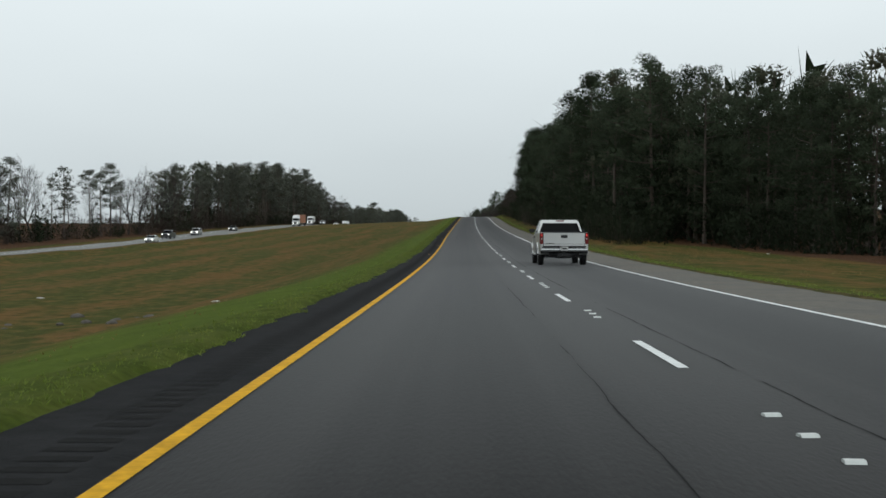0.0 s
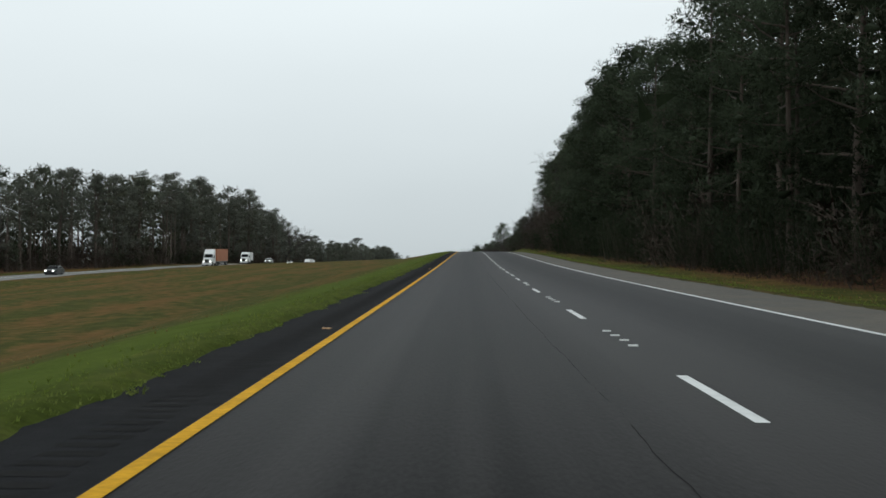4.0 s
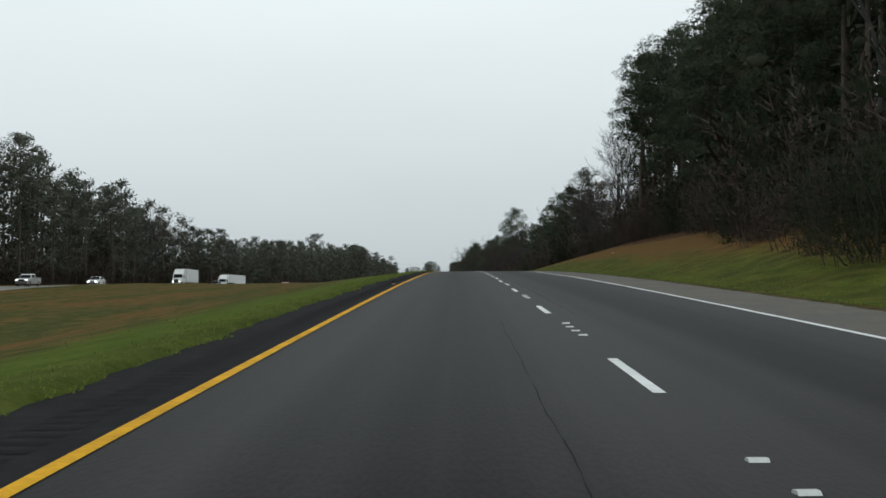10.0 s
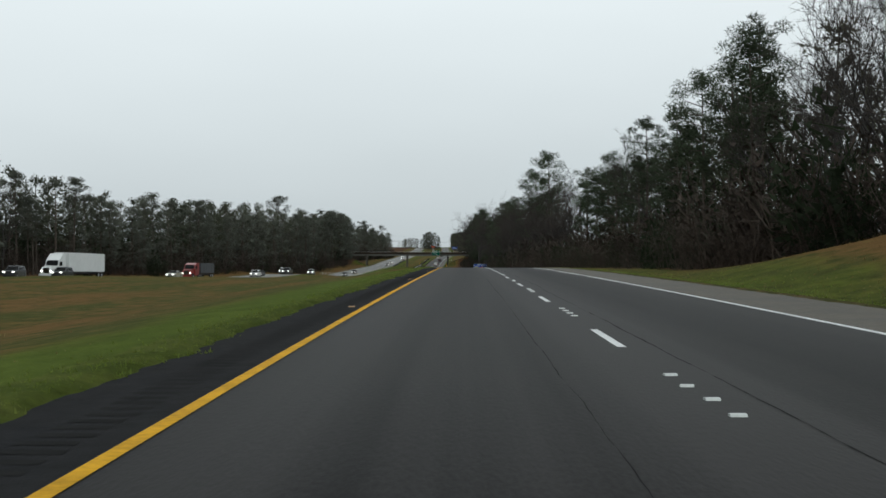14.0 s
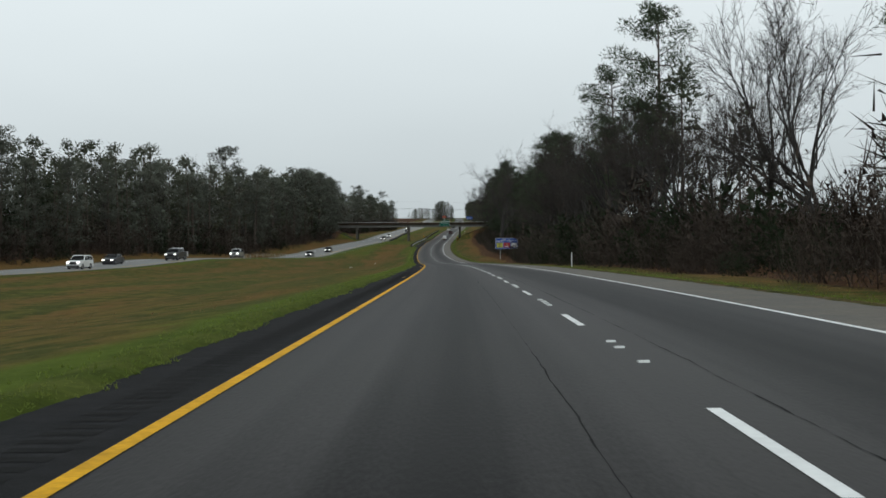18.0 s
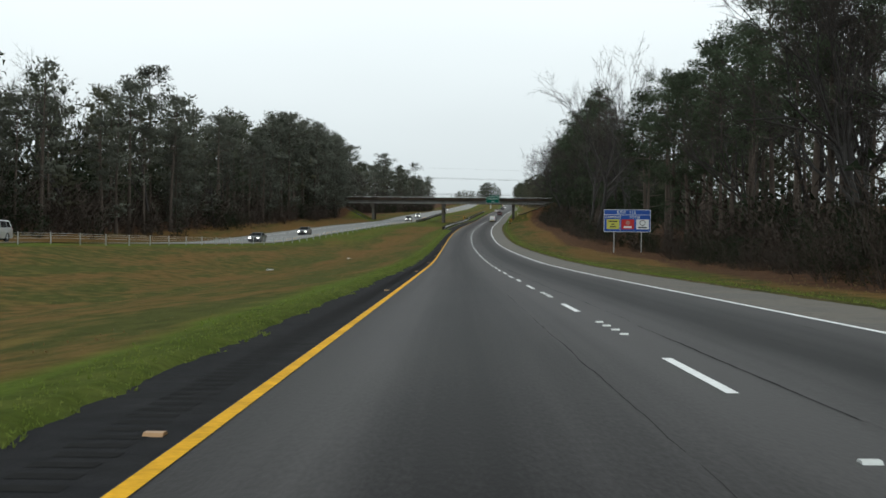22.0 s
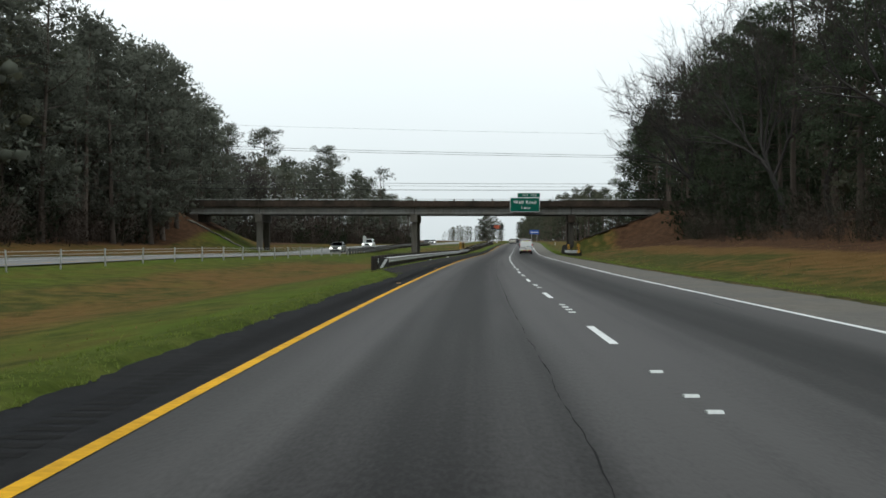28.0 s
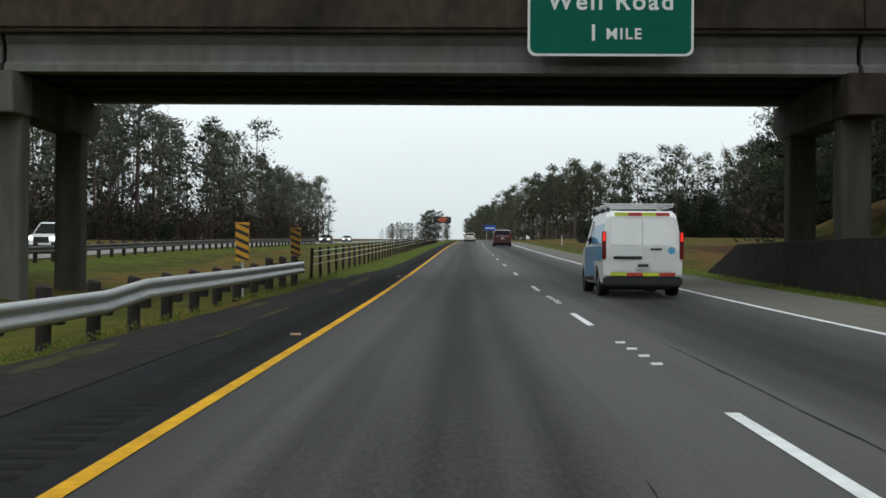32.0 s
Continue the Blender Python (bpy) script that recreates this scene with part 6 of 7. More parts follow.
PICKUP = dict(L=5.8, W=1.99, wb=3.65, r=0.40, zb=0.42, fw=1.98, belt=[(-2.9, 1.12), (-2.88, 1.30), (-0.62, 1.30), (1.35, 1.24), (2.6, 1.16), (2.88, 0.98)],
              cabin=[(-0.78, 1.26), (-0.70, 1.72), (-0.55, 1.86), (0.55, 1.88), (0.8, 1.84), (1.5, 1.22)], rear=((-0.79, 1.33), (-0.72, 1.72)), front=((1.45, 1.27), (0.84, 1.78)),
              sides=[[(-0.6, 1.31), (0.22, 1.31), (0.22, 1.77), (-0.5, 1.75)], [(0.3, 1.31), (1.3, 1.3), (0.78, 1.76), (0.3, 1.77)]], lampz=0.98, tailz=1.06, tailh=0.225, tailw=0.085, platez=0.66, tumble=0.2, bumper=CHROME, plate_out=0.115, bumpz=None)
VAN = dict(L=4.82, W=1.76, wb=3.06, r=0.33, zb=0.26, fw=1.52, belt=[(-2.40, 1.0), (-2.38, 1.12), (1.15, 1.08), (2.1, 0.98), (2.36, 0.76)],
           cabin=[(-2.36, 1.08), (-2.24, 1.70), (-2.1, 1.82), (0.35, 1.84), (0.6, 1.78), (1.45, 1.04)], rear=(None, None), front=((1.4, 1.1), (0.64, 1.73)),
           sides=[[(0.05, 1.12), (1.05, 1.1), (0.5, 1.66), (0.05, 1.68)]], lampz=0.86, tailz=1.08, tailh=0.31, tailw=0.045, platez=0.66, plate_out=0.03, bumper=BLACK_PLASTIC, bumpz=(0.22, 0.43))

SILVER, WHITE_CAR, RED_CAR = paint("pale_pewter_paint", (0.60, 0.605, 0.595), 0.28, 0.85), paint("white_car_paint", (0.72, 0.73, 0.72)), paint("dark_red_paint", (0.055, 0.008, 0.009), 0.3, 0.2)
DARK_CAR, BLUE_CAR = paint("charcoal_paint", (0.030, 0.032, 0.036), 0.3, 0.3), paint("van_blue_paint", (0.06, 0.27, 0.52))
BEIGE_CAR = paint("champagne_paint", (0.48, 0.46, 0.40), 0.35, 0.3)

# pickup being overtaken
pk = vehicle("pickup_truck", "pewter silver crew cab pickup with chrome bumper and lit lamps", "pickup truck", PICKUP, SILVER, spot(41.2, 5.66, 0), lit="rear")
part("tailgate", boxed(-0.815, 0.815, -2.945, -2.90, 0.845, 1.285, bevel=0.015), SILVER, pk)
part("gate_sill", boxed(-0.815, 0.815, -2.955, -2.90, 0.765, 0.835, bevel=0.012), SILVER, pk)
part("gate_recess", boxed(-0.83, 0.83, -2.912, -2.88, 0.76, 1.28), BLACK_PLASTIC, pk)
part("tailgate_cap", boxed(-0.84, 0.84, -2.96, -2.82, 1.29, 1.335, bevel=0.012), BLACK_PLASTIC, pk, "black tailgate cap")
part("handle", boxed(-0.13, 0.13, -2.965, -2.947, 1.08, 1.2, bevel=0.008), BLACK_PLASTIC, pk, "black tailgate handle")
part("badge_bar", boxed(-0.72, -0.38, -2.952, -2.947, 0.84, 0.87), SIGN_BLACK, pk)
part("brake_light", boxed(-0.17, 0.17, -0.735, -0.70, 1.79, 1.835, bevel=0.008), TAIL, pk, "red high brake light")
for sx in (-1, 1):
    for z0, z1, mt in ((1.165, 1.215, BRAKE), (1.03, 1.06, LAMP_CLEAR)):
        part("lamp_lens", boxed(sx * 0.895 - 0.028, sx * 0.895 + 0.028, -2.95, -2.936, z0, z1, bevel=0.004), mt, pk, "glowing red tail lens" if mt is BRAKE else "clear reversing lens")
    v, f = tube([(sx * 0.96, y, z) for y, z in ((-1.1, 0.52), (-0.9, 0.43), (0.9, 0.43), (1.15, 0.5))], [0.045] * 4, 8)
    ob = new("step_bar", fast_mesh("step_bar", np.array([tuple(q) for q in v]), np.array(f), CHROME, smooth=True))
    tagged(ob, "chrome tubular step bar").parent = pk
    for yw in (1.98, -1.67):
        arc = [(sx * (body_width(PICKUP, yw, 0.7) + 0.005), yw + 0.485 * math.cos(a), 0.40 + 0.485 * math.sin(a)) for a in np.linspace(0.12, math.pi - 0.12, 13)]
        v, f = tube(arc, [0.032] * 13, 6)
        ob = new("fender_flare", fast_mesh("fender_flare", np.array([tuple(q) for q in v]), np.array(f), SILVER, smooth=True))
        ob.parent = pk
    for y in (-0.05, 0.62):
        part("door_handle", boxed(min(sx * 0.985, sx * 1.015), max(sx * 0.985, sx * 1.015), y, y + 0.16, 1.12, 1.19, bevel=0.01), BLACK_PLASTIC, pk)
    for y in (-0.62, 0.26, 1.28):
        side_patch("door_gap", PICKUP, y, y + 0.012, 0.5, 1.27, sx, BLACK_PLASTIC, pk, out=0.004)
    side_patch("side_moulding", PICKUP, -0.55, 1.25, 0.70, 0.80, sx, SILVER, pk, out=0.02)
    side_patch("bed_gap", PICKUP, -0.76, -0.745, 0.5, 1.28, sx, BLACK_PLASTIC, pk, out=0.004)
bm = bmesh.new()
bmesh.ops.create_cone(bm, cap_ends=True, segments=20, radius1=0.39, radius2=0.39, depth=0.2, matrix=pose(0, -2.25, 0.37))
bmesh.ops.bevel(bm, geom=[e for e in bm.edges if abs(e.verts[0].co.z - e.verts[1].co.z) < 0.01], offset=0.06, segments=2, affect="EDGES")
part("spare_wheel", bm, TYRE, pk)
part("frame_rail", boxed(-0.62, 0.62, -2.86, -2.0, 0.40, 0.56, bevel=0.03), BLACK_PLASTIC, pk)
part("bumper_step", boxed(-0.86, 0.86, -2.985, -2.915, 0.708, 0.757, bevel=0.01), BLACK_PLASTIC, pk, "black bumper step pad")
part("exhaust", boxed(0.55, 0.63, -2.7, -2.2, 0.38, 0.46, bevel=0.03), BLACK_PLASTIC, pk)
for x in (-0.55, 0.5):
    part("hanger", boxed(x - 0.03, x + 0.03, -2.75, -2.68, 0.3, 0.44, bevel=0.01), BLACK_PLASTIC, pk)
part("tow_hitch", boxed(-0.25, 0.25, -2.95, -2.6, 0.33, 0.47, bevel=0.02), BLACK_PLASTIC, pk)
part("tow_hitch", boxed(-0.07, 0.07, -3.02, -2.9, 0.36, 0.46, bevel=0.01), BLACK_PLASTIC, pk)
part("rear_axle", boxed(-0.7, 0.7, -1.77, -1.57, 0.32, 0.46, bevel=0.04), BLACK_PLASTIC, pk)

# service van
van = vehicle("delivery_van", "white service van with blue sides, roof rack and chevron tape", "van", VAN, WHITE_CAR, spot(1169.3, 5.62, 0), lit="rear")
RED_TAPE = material("red_tape", (0.42, 0.03, 0.02), 0.4)
LIME_TAPE = material("lime_tape", (0.55, 0.62, 0.03), 0.4)
for z, span in ((1.745, 1.16), (0.475, 1.36)):
    for i in range(4):
        a = -span / 2 + i * span / 4
        yy = -2.285 if z > 1 else -2.445
        part("safety_tape", boxed(a, a + span / 4 - 0.004, yy - 0.012, yy, z - 0.035, z + 0.035), (LIME_TAPE, RED_TAPE)[i % 2], van, "lime and red reflective tape")
for sx in (-1, 1):
    part("rear_door", boxed(min(sx * 0.006, sx * 0.70), max(sx * 0.006, sx * 0.70), -2.425, -2.405, 0.53, 1.06, bevel=0.008), WHITE_CAR, van)
    # the covered upper half of each rear door
    bm = prism(bmesh.new(), [(-2.40, 1.09), (-2.385, 1.09), (-2.275, 1.66), (-2.30, 1.66)], min(sx * 0.006, sx * 0.66), max(sx * 0.006, sx * 0.66), 0)
    part("window_blank", bm, WHITE_CAR, van, "white covered rear window")
    part("roof_rail", boxed(sx * 0.68 - 0.025, sx * 0.68 + 0.025, -2.0, 0.2, 1.90, 1.945, bevel=0.012), ALU, van, "aluminium roof rack rail")
    for y in (-1.9, -0.9, 0.1):
        part("rack_foot", boxed(sx * 0.68 - 0.03, sx * 0.68 + 0.03, y - 0.04, y + 0.04, 1.81, 1.898), BLACK_PLASTIC, van)
    part("lamp_lens", boxed(sx * 0.815 - 0.025, sx * 0.815 + 0.025, -2.45, -2.436, 1.17, 1.35, bevel=0.004), BRAKE, van, "glowing red tail lens")
    side_patch("blue_panel", VAN, -2.3, 1.0, 0.76, 1.075, sx, BLUE_CAR, van, "sky blue side panel")
    side_patch("blue_panel", VAN, -1.1, 1.0, 0.42, 0.755, sx, BLUE_CAR, van, "sky blue side panel")
    side_patch("blue_panel", VAN, -2.15, -0.1, 1.13, 1.55, sx, BLUE_CAR, van, "sky blue side panel", width=lambda y, z: 0.88 - 0.035 - 0.13 * (z - 1.04) / 0.8, out=0.008)
    side_patch("sill", VAN, -1.0, 1.0, 0.31, 0.41, sx, BLACK_PLASTIC, van, out=0.01)
for y in (-1.9, -0.9, 0.1):
    part("roof_bar", boxed(-0.74, 0.74, y - 0.03, y + 0.03, 1.952, 1.99, bevel=0.01), ALU, van)
part("handle", boxed(-0.62, -0.02, -2.452, -2.428, 0.79, 0.855, bevel=0.008), BLACK_PLASTIC, van, "black rear door handle")
part("lock", boxed(0.16, 0.40, -2.44, -2.428, 0.985, 1.025, bevel=0.006), BLACK_PLASTIC, van)
bm = bmesh.new()
bmesh.ops.create_circle(bm, cap_ends=True, segments=20, radius=0.075, matrix=pose(0.60, -2.432, 0.98, 90, 0, 0))
part("logo_disc", bm, material("logo_blue", (0.10, 0.34, 0.55), 0.4), van, "round blue logo")

# traffic ahead
vehicle("suv_car", "dark red sport utility car driving behind other traffic", "car", SUV, RED_CAR, spot(1270, 5.55, 0), "traffic ahead", lit="rear")
vehicle("sedan_car", "champagne beige saloon car driving beside the grassy median", "car", SEDAN, BEIGE_CAR, spot(1352, 1.85, 0), "traffic ahead", lit="rear")
vehicle("sedan_car", "charcoal saloon car far down the road", "car", SEDAN, DARK_CAR, spot(1450, 1.85, 0), "traffic ahead", lit="rear")
vehicle("suv_car", "white sport utility car far down the road", "car", SUV, WHITE_CAR, spot(1520, 1.85, 0), "traffic ahead", lit="rear")


def lorry(name, label, cab_mat, box_mat, m, length, high, kind, group, facing_rear=False):
    """A lorry: bonneted tractor with a box, open-top or trailer body. y runs forward."""
    root = tagged(new(name), label, "lorry", group)
    W = 2.5
    cab0 = length / 2 - 4.6
    hood = [(cab0 + 2.7, 0.55), (cab0 + 4.6, 0.55), (cab0 + 4.62, 1.25), (cab0 + 4.3, 1.75), (cab0 + 2.7, 1.9)]
    part("hood", shell(hood, lambda y, z: 1.0 - 0.12 * max(0, y - cab0 - 3.6), 0.08), cab_mat, root)
    cabp = [(cab0, 0.6), (cab0 + 2.75, 0.6), (cab0 + 2.75, 1.92), (cab0 + 2.3, 2.85), (cab0 + 1.2, min(high, 3.9)), (cab0, min(high, 3.95))]
    part("cabin", shell(cabp, lambda y, z: 1.2 - 0.06 * max(0, z - 2.4), 0.08), cab_mat, root)
    pane("windshield", [(-1.0, cab0 + 2.76, 1.98), (1.0, cab0 + 2.76, 1.98), (0.95, cab0 + 2.36, 2.8), (-0.95, cab0 + 2.36, 2.8)], root)
    for sx in (-1, 1):
        pane("side_window", [(sx * 1.212, cab0 + 1.5, 1.95), (sx * 1.212, cab0 + 2.45, 1.95), (sx * 1.2, cab0 + 2.2, 2.6), (sx * 1.2, cab0 + 1.5, 2.6)], root)
        part("headlight", boxed(sx * 0.78 - 0.17, sx * 0.78 + 0.17, cab0 + 4.55, cab0 + 4.66, 0.95, 1.2, bevel=0.03), HEAD, root, "lit headlight")
        part("mirror", boxed(sx * 1.38 - 0.08, sx * 1.38 + 0.08, cab0 + 2.6, cab0 + 2.75, 1.9, 2.6, bevel=0.03), BLACK_PLASTIC, root)
        part("mirror_arm", boxed(min(sx * 1.15, sx * 1.32), max(sx * 1.15, sx * 1.32), cab0 + 2.64, cab0 + 2.7, 2.2, 2.26), BLACK_PLASTIC, root)
    part("grille", boxed(-0.5, 0.5, cab0 + 4.6, cab0 + 4.66, 0.75, 1.6, bevel=0.03), CHROME, root)
    part("front_bumper", boxed(-1.2, 1.2, cab0 + 4.45, cab0 + 4.75, 0.35, 0.72, bevel=0.05), cab_mat, root)
    b0, b1 = -length / 2, cab0 - (0.7 if kind != "box" else 0.05)
    if kind == "dump":
        bm = prism(bmesh.new(), [(b0, 1.1), (b1, 1.1), (b1, high), (b0, high), (b0, high - 0.1), (b0 + 0.15, high - 0.1)], -1.25, 1.25, 0)
        part("trailer_body", bm, box_mat, root)
        for y in np.arange(b0 + 0.7, b1, 1.1):
            for sx in (-1, 1):
                part("side_rib", boxed(min(sx * 1.253, sx * 1.31), max(sx * 1.253, sx * 1.31), y, y + 0.12, 1.15, high - 0.05), box_mat, root)
    else:
        part("trailer_body", boxed(-1.28, 1.28, b0, b1, 1.1, high, bevel=0.05), box_mat, root)
        part("side_rail", boxed(-1.3, 1.3, b0 + 0.05, b1 - 0.05, 1.02, 1.095), GALV, root)
    part("chassis", boxed(-0.5, 0.5, b0 + 0.2, cab0 + 3.0, 0.65, 1.0), BLACK_PLASTIC, root)
    ys = [cab0 + 3.7, cab0 + 0.3, cab0 - 0.9] + ([b0 + 1.0, b0 + 2.2] if length > 9 else [])
    for y in ys:
        for sx in (-1, 1):
            wheel(root, sx * 1.08, y, 0.5, 0.3, sx)
    root.matrix_basis = m
    return root


WHITE_BOX, RUST_BOX = material("white_trailer", (0.66, 0.67, 0.66), 0.5, vary=0.08, scale=1), material("orange_trailer", (0.40, 0.14, 0.06), 0.55, vary=0.15, scale=1)
DUMP_GREY = material("dump_grey", (0.060, 0.063, 0.068), 0.6, vary=0.25, scale=1)
CAB_RED = paint("lorry_red_paint", (0.22, 0.02, 0.02))


def oncoming(s, lane, z=0.0):
    fo, fd = float(far_o(s)), float(far_dz(s))
    up = math.degrees(math.atan((float(base(s + 3) + far_dz(s + 3)) - float(base(s - 3) + far_dz(s - 3))) / 6))
    side = math.degrees(math.atan((float(far_o(s + 3)) - float(far_o(s - 3))) / 6))
    return spot(s, fo + (-1.83, -5.5)[lane], fd, 180 - side) @ pose(0, 0, 0, -up, 0, 0)


TRAFFIC = "oncoming traffic"
for s_, lane, nm, label, spec, mat in (
        (230, 0, "sedan_car", "white saloon car with headlights on, oncoming", SEDAN, WHITE_CAR),
        (258, 1, "pickup_truck", "dark pickup with headlights on, oncoming", PICKUP, DARK_CAR),
        (331, 1, "sedan_car", "charcoal saloon with headlights on, oncoming", SEDAN, DARK_CAR),
        (285, 1, "suv_car", "silver sport utility car with headlights on, oncoming", SUV, SILVER),
        (461, 1, "sedan_car", "white saloon car with headlights on, oncoming", SEDAN, WHITE_CAR),
        (541, 1, "pickup_truck", "silver pickup with headlights on, oncoming", PICKUP, SILVER),
        (563, 0, "sedan_car", "white saloon car with headlights on, oncoming", SEDAN, WHITE_CAR),
        (668, 0, "suv_car", "charcoal sport utility car with headlights on, oncoming", SUV, DARK_CAR),
        (690, 0, "suv_car", "charcoal sport utility car with headlights on, oncoming", SUV, DARK_CAR),
        (738, 0, "sedan_car", "champagne saloon car with headlights on, oncoming", SEDAN, BEIGE_CAR),
        (795, 0, "suv_car", "white sport utility car with headlights on, oncoming", SUV, WHITE_CAR),
        (818, 1, "sedan_car", "charcoal saloon with headlights on, oncoming", SEDAN, DARK_CAR),
        (836, 0, "pickup_truck", "charcoal pickup truck, oncoming in the inner lane", PICKUP, DARK_CAR),
        (850, 1, "pickup_truck", "white pickup with headlights on, oncoming", PICKUP, WHITE_CAR),
        (879, 0, "suv_car", "silver sport utility car with headlights on, oncoming", SUV, SILVER),
        (968, 0, "sedan_car", "charcoal saloon with headlights on, oncoming", SEDAN, DARK_CAR),
        (1006, 0, "sedan_car", "charcoal saloon with headlights on, oncoming", SEDAN, DARK_CAR),
        (1172, 0, "sedan_car", "silver saloon car with headlights on, oncoming", SEDAN, SILVER),
        (1210, 0, "suv_car", "white sport utility car with headlights on, oncoming", SUV, WHITE_CAR),
        (1350, 0, "sedan_car", "charcoal saloon with headlights on, oncoming", SEDAN, DARK_CAR),
        (1425, 1, "sedan_car", "silver saloon car with headlights on, oncoming", SEDAN, SILVER)):
    vehicle(nm, label, "pickup truck" if spec is PICKUP else "car", spec, mat, oncoming(s_, lane), TRAFFIC)
lorry("box_lorry", "white box lorry with headlights on, oncoming", WHITE_CAR, WHITE_BOX, oncoming(500, 1), 8.5, 3.4, "box", TRAFFIC)
lorry("articulated_lorry", "lorry with an orange-brown trailer and lit headlights", WHITE_CAR, RUST_BOX, oncoming(437, 0), 19, 4.0, "trailer", TRAFFIC)
lorry("articulated_lorry", "white articulated lorry with box trailer and lit headlights", WHITE_CAR, WHITE_BOX, oncoming(648, 1), 19, 4.1, "trailer", TRAFFIC)
lorry("articulated_lorry", "white articulated lorry with box trailer and lit headlights", WHITE_CAR, WHITE_BOX, oncoming(702, 1), 19, 4.1, "trailer", TRAFFIC)
lorry("tipper_lorry", "lorry with a grey open-top tipper trailer", CAB_RED, DUMP_GREY, oncoming(762, 1), 14, 3.2, "dump", TRAFFIC)


# ---- small things on the road ----
marker_me = bpy.data.meshes.new("lane_marker")
bm = bmesh.new()
prism(bm, [(-0.055, 0.0), (0.055, 0.0), (0.03, 0.018), (-0.03, 0.018)], -0.055, 0.055, 0)
bm.to_mesh(marker_me), bm.free()
marker_me.materials.append(MARKER)
count = 0
base_v = np.array([tuple(v.co) for v in marker_me.vertices])
base_f = [tuple(q.vertices) for q in marker_me.polygons]
spare = bmesh.new()
for i in range(-1, 96):
    for k in range(4):
        if rng.random() < 0.08:
            continue
        m = spot(i * PERIOD + 6.5 + k * 0.87, LANE + 0.03 + rng.uniform(-0.015, 0.015), 0.002, rng.uniform(-7, 7))
        if count < 290 and i >= 14:
            ob = new("lane_marker", marker_me)
            ob.parent = road
            ob.matrix_basis = m
            count += 1
        else:
            vs = [spare.verts.new(m @ Vector(v)) for v in base_v]
            for q in base_f:
                spare.faces.new([vs[j] for j in q])
tagged(part("lane_markers", spare, MARKER, road), "row of worn ceramic lane markers", kind="stuff")
amber_me = marker_me.copy()
amber_me.materials.clear()
amber_me.materials.append(REFLECTOR)
for i in range(-1, 49):
    if rng.random() < 0.2:
        continue
    ob = new("edge_marker", amber_me)
    ob.parent = road
    ob.matrix_basis = spot(i * 24.4 + 9.3, -0.24, 0.002, rng.uniform(-6, 6)) @ Matrix.Scale(1.1, 4)

# rumble grooves: shallow dark bars across the inner shoulder
ss = np.arange(-10, 1215, 0.305)
n = len(ss)
jit = np.random.default_rng(3).normal(0, 0.012, n)
rows4 = []
for ds, z in ((-0.075, 0.0025), (0.0, 0.0025), (0.075, 0.0025)):
    for o in (-0.62, -0.27):
        rows4.append(at(ss + ds, np.full(n, o) + jit, z))
V = np.stack(rows4, 1).reshape(-1, 3)
q = np.arange(n)[:, None] * 6
F = np.concatenate([q + np.array([[0, 1, 3, 2]]), q + np.array([[2, 3, 5, 4]])])
ob = tagged(new("rumble_strip", fast_mesh("rumble_strip", V, F, RUMBLE)), "row of dark milled rumble grooves along the shoulder", "rumble strip", kind="stuff")

# tar-dark cracks along the lanes
def crack(name, s0, s1, o, width, seed, sway=0.05):
    s_ = np.arange(s0, s1, 0.2)
    r = np.random.default_rng(seed)
    wob = np.array([noise.noise(Vector((a * 0.06, seed * 3.1, 0))) * sway + noise.noise(Vector((a * 0.5, seed, 5))) * 0.03 + noise.noise(Vector((a * 2.3, seed, 7))) * 0.016 for a in s_])
    w = width * np.clip(0.45 + np.array([noise.noise(Vector((a * 0.11, seed, 9))) + 0.9 * noise.noise(Vector((a * 0.8, seed, 4))) + 0.8 * noise.noise(Vector((a * 2.9, seed, 6))) for a in s_]) * 1.1, 0.0, 1.3)
    left, right = at(s_, o + wob - w / 2, 0.004), at(s_, o + wob + w / 2, 0.004)
    pts = np.stack([left, right], 1).reshape(-1, 3)
    ob = new(name, fast_mesh(name, pts, grid_faces(len(s_), 2), TAR))
    ob.parent = road


for k, (o, w) in enumerate(((2.72, 0.013), (4.12, 0.023))):
    s_ = -15.0
    i = 0
    while s_ < 1230:
        ln = rng.uniform(35, 80)
        if rng.random() < 0.9:
            crack("crack", s_, s_ + ln, o + rng.uniform(-0.06, 0.06), w, k * 50 + i)
        s_ += ln + rng.uniform(0, 3)
        i += 1
for i in range(26):
    s_ = rng.uniform(0, 1200)
    crack("crack", s_, s_ + rng.uniform(4, 14), rng.choice((3.1, 4.6, 5.3, 6.6, 1.2)) + rng.uniform(-0.3, 0.3), 0.012, 200 + i, 0.4)
# cross joints
for i in range(9):
    s_ = 20 + i * 135 + rng.uniform(-40, 40)
    oo = np.linspace(0.2 if rng.random() < 0.5 else 3.4, 7.2, 26)
    w = np.array([0.006 + 0.007 * noise.noise(Vector((a, i, 0))) for a in oo])
    sj = s_ + np.array([0.05 * noise.noise(Vector((a * 1.4, i, 3))) for a in oo])
    pts = np.stack([at(sj - w, oo, 0.0045), at(sj + w, oo, 0.0045)], 1).reshape(-1, 3)
    ob = new("joint", fast_mesh("joint", pts, grid_faces(26, 2)[:, ::-1], TAR))
    ob.parent = road

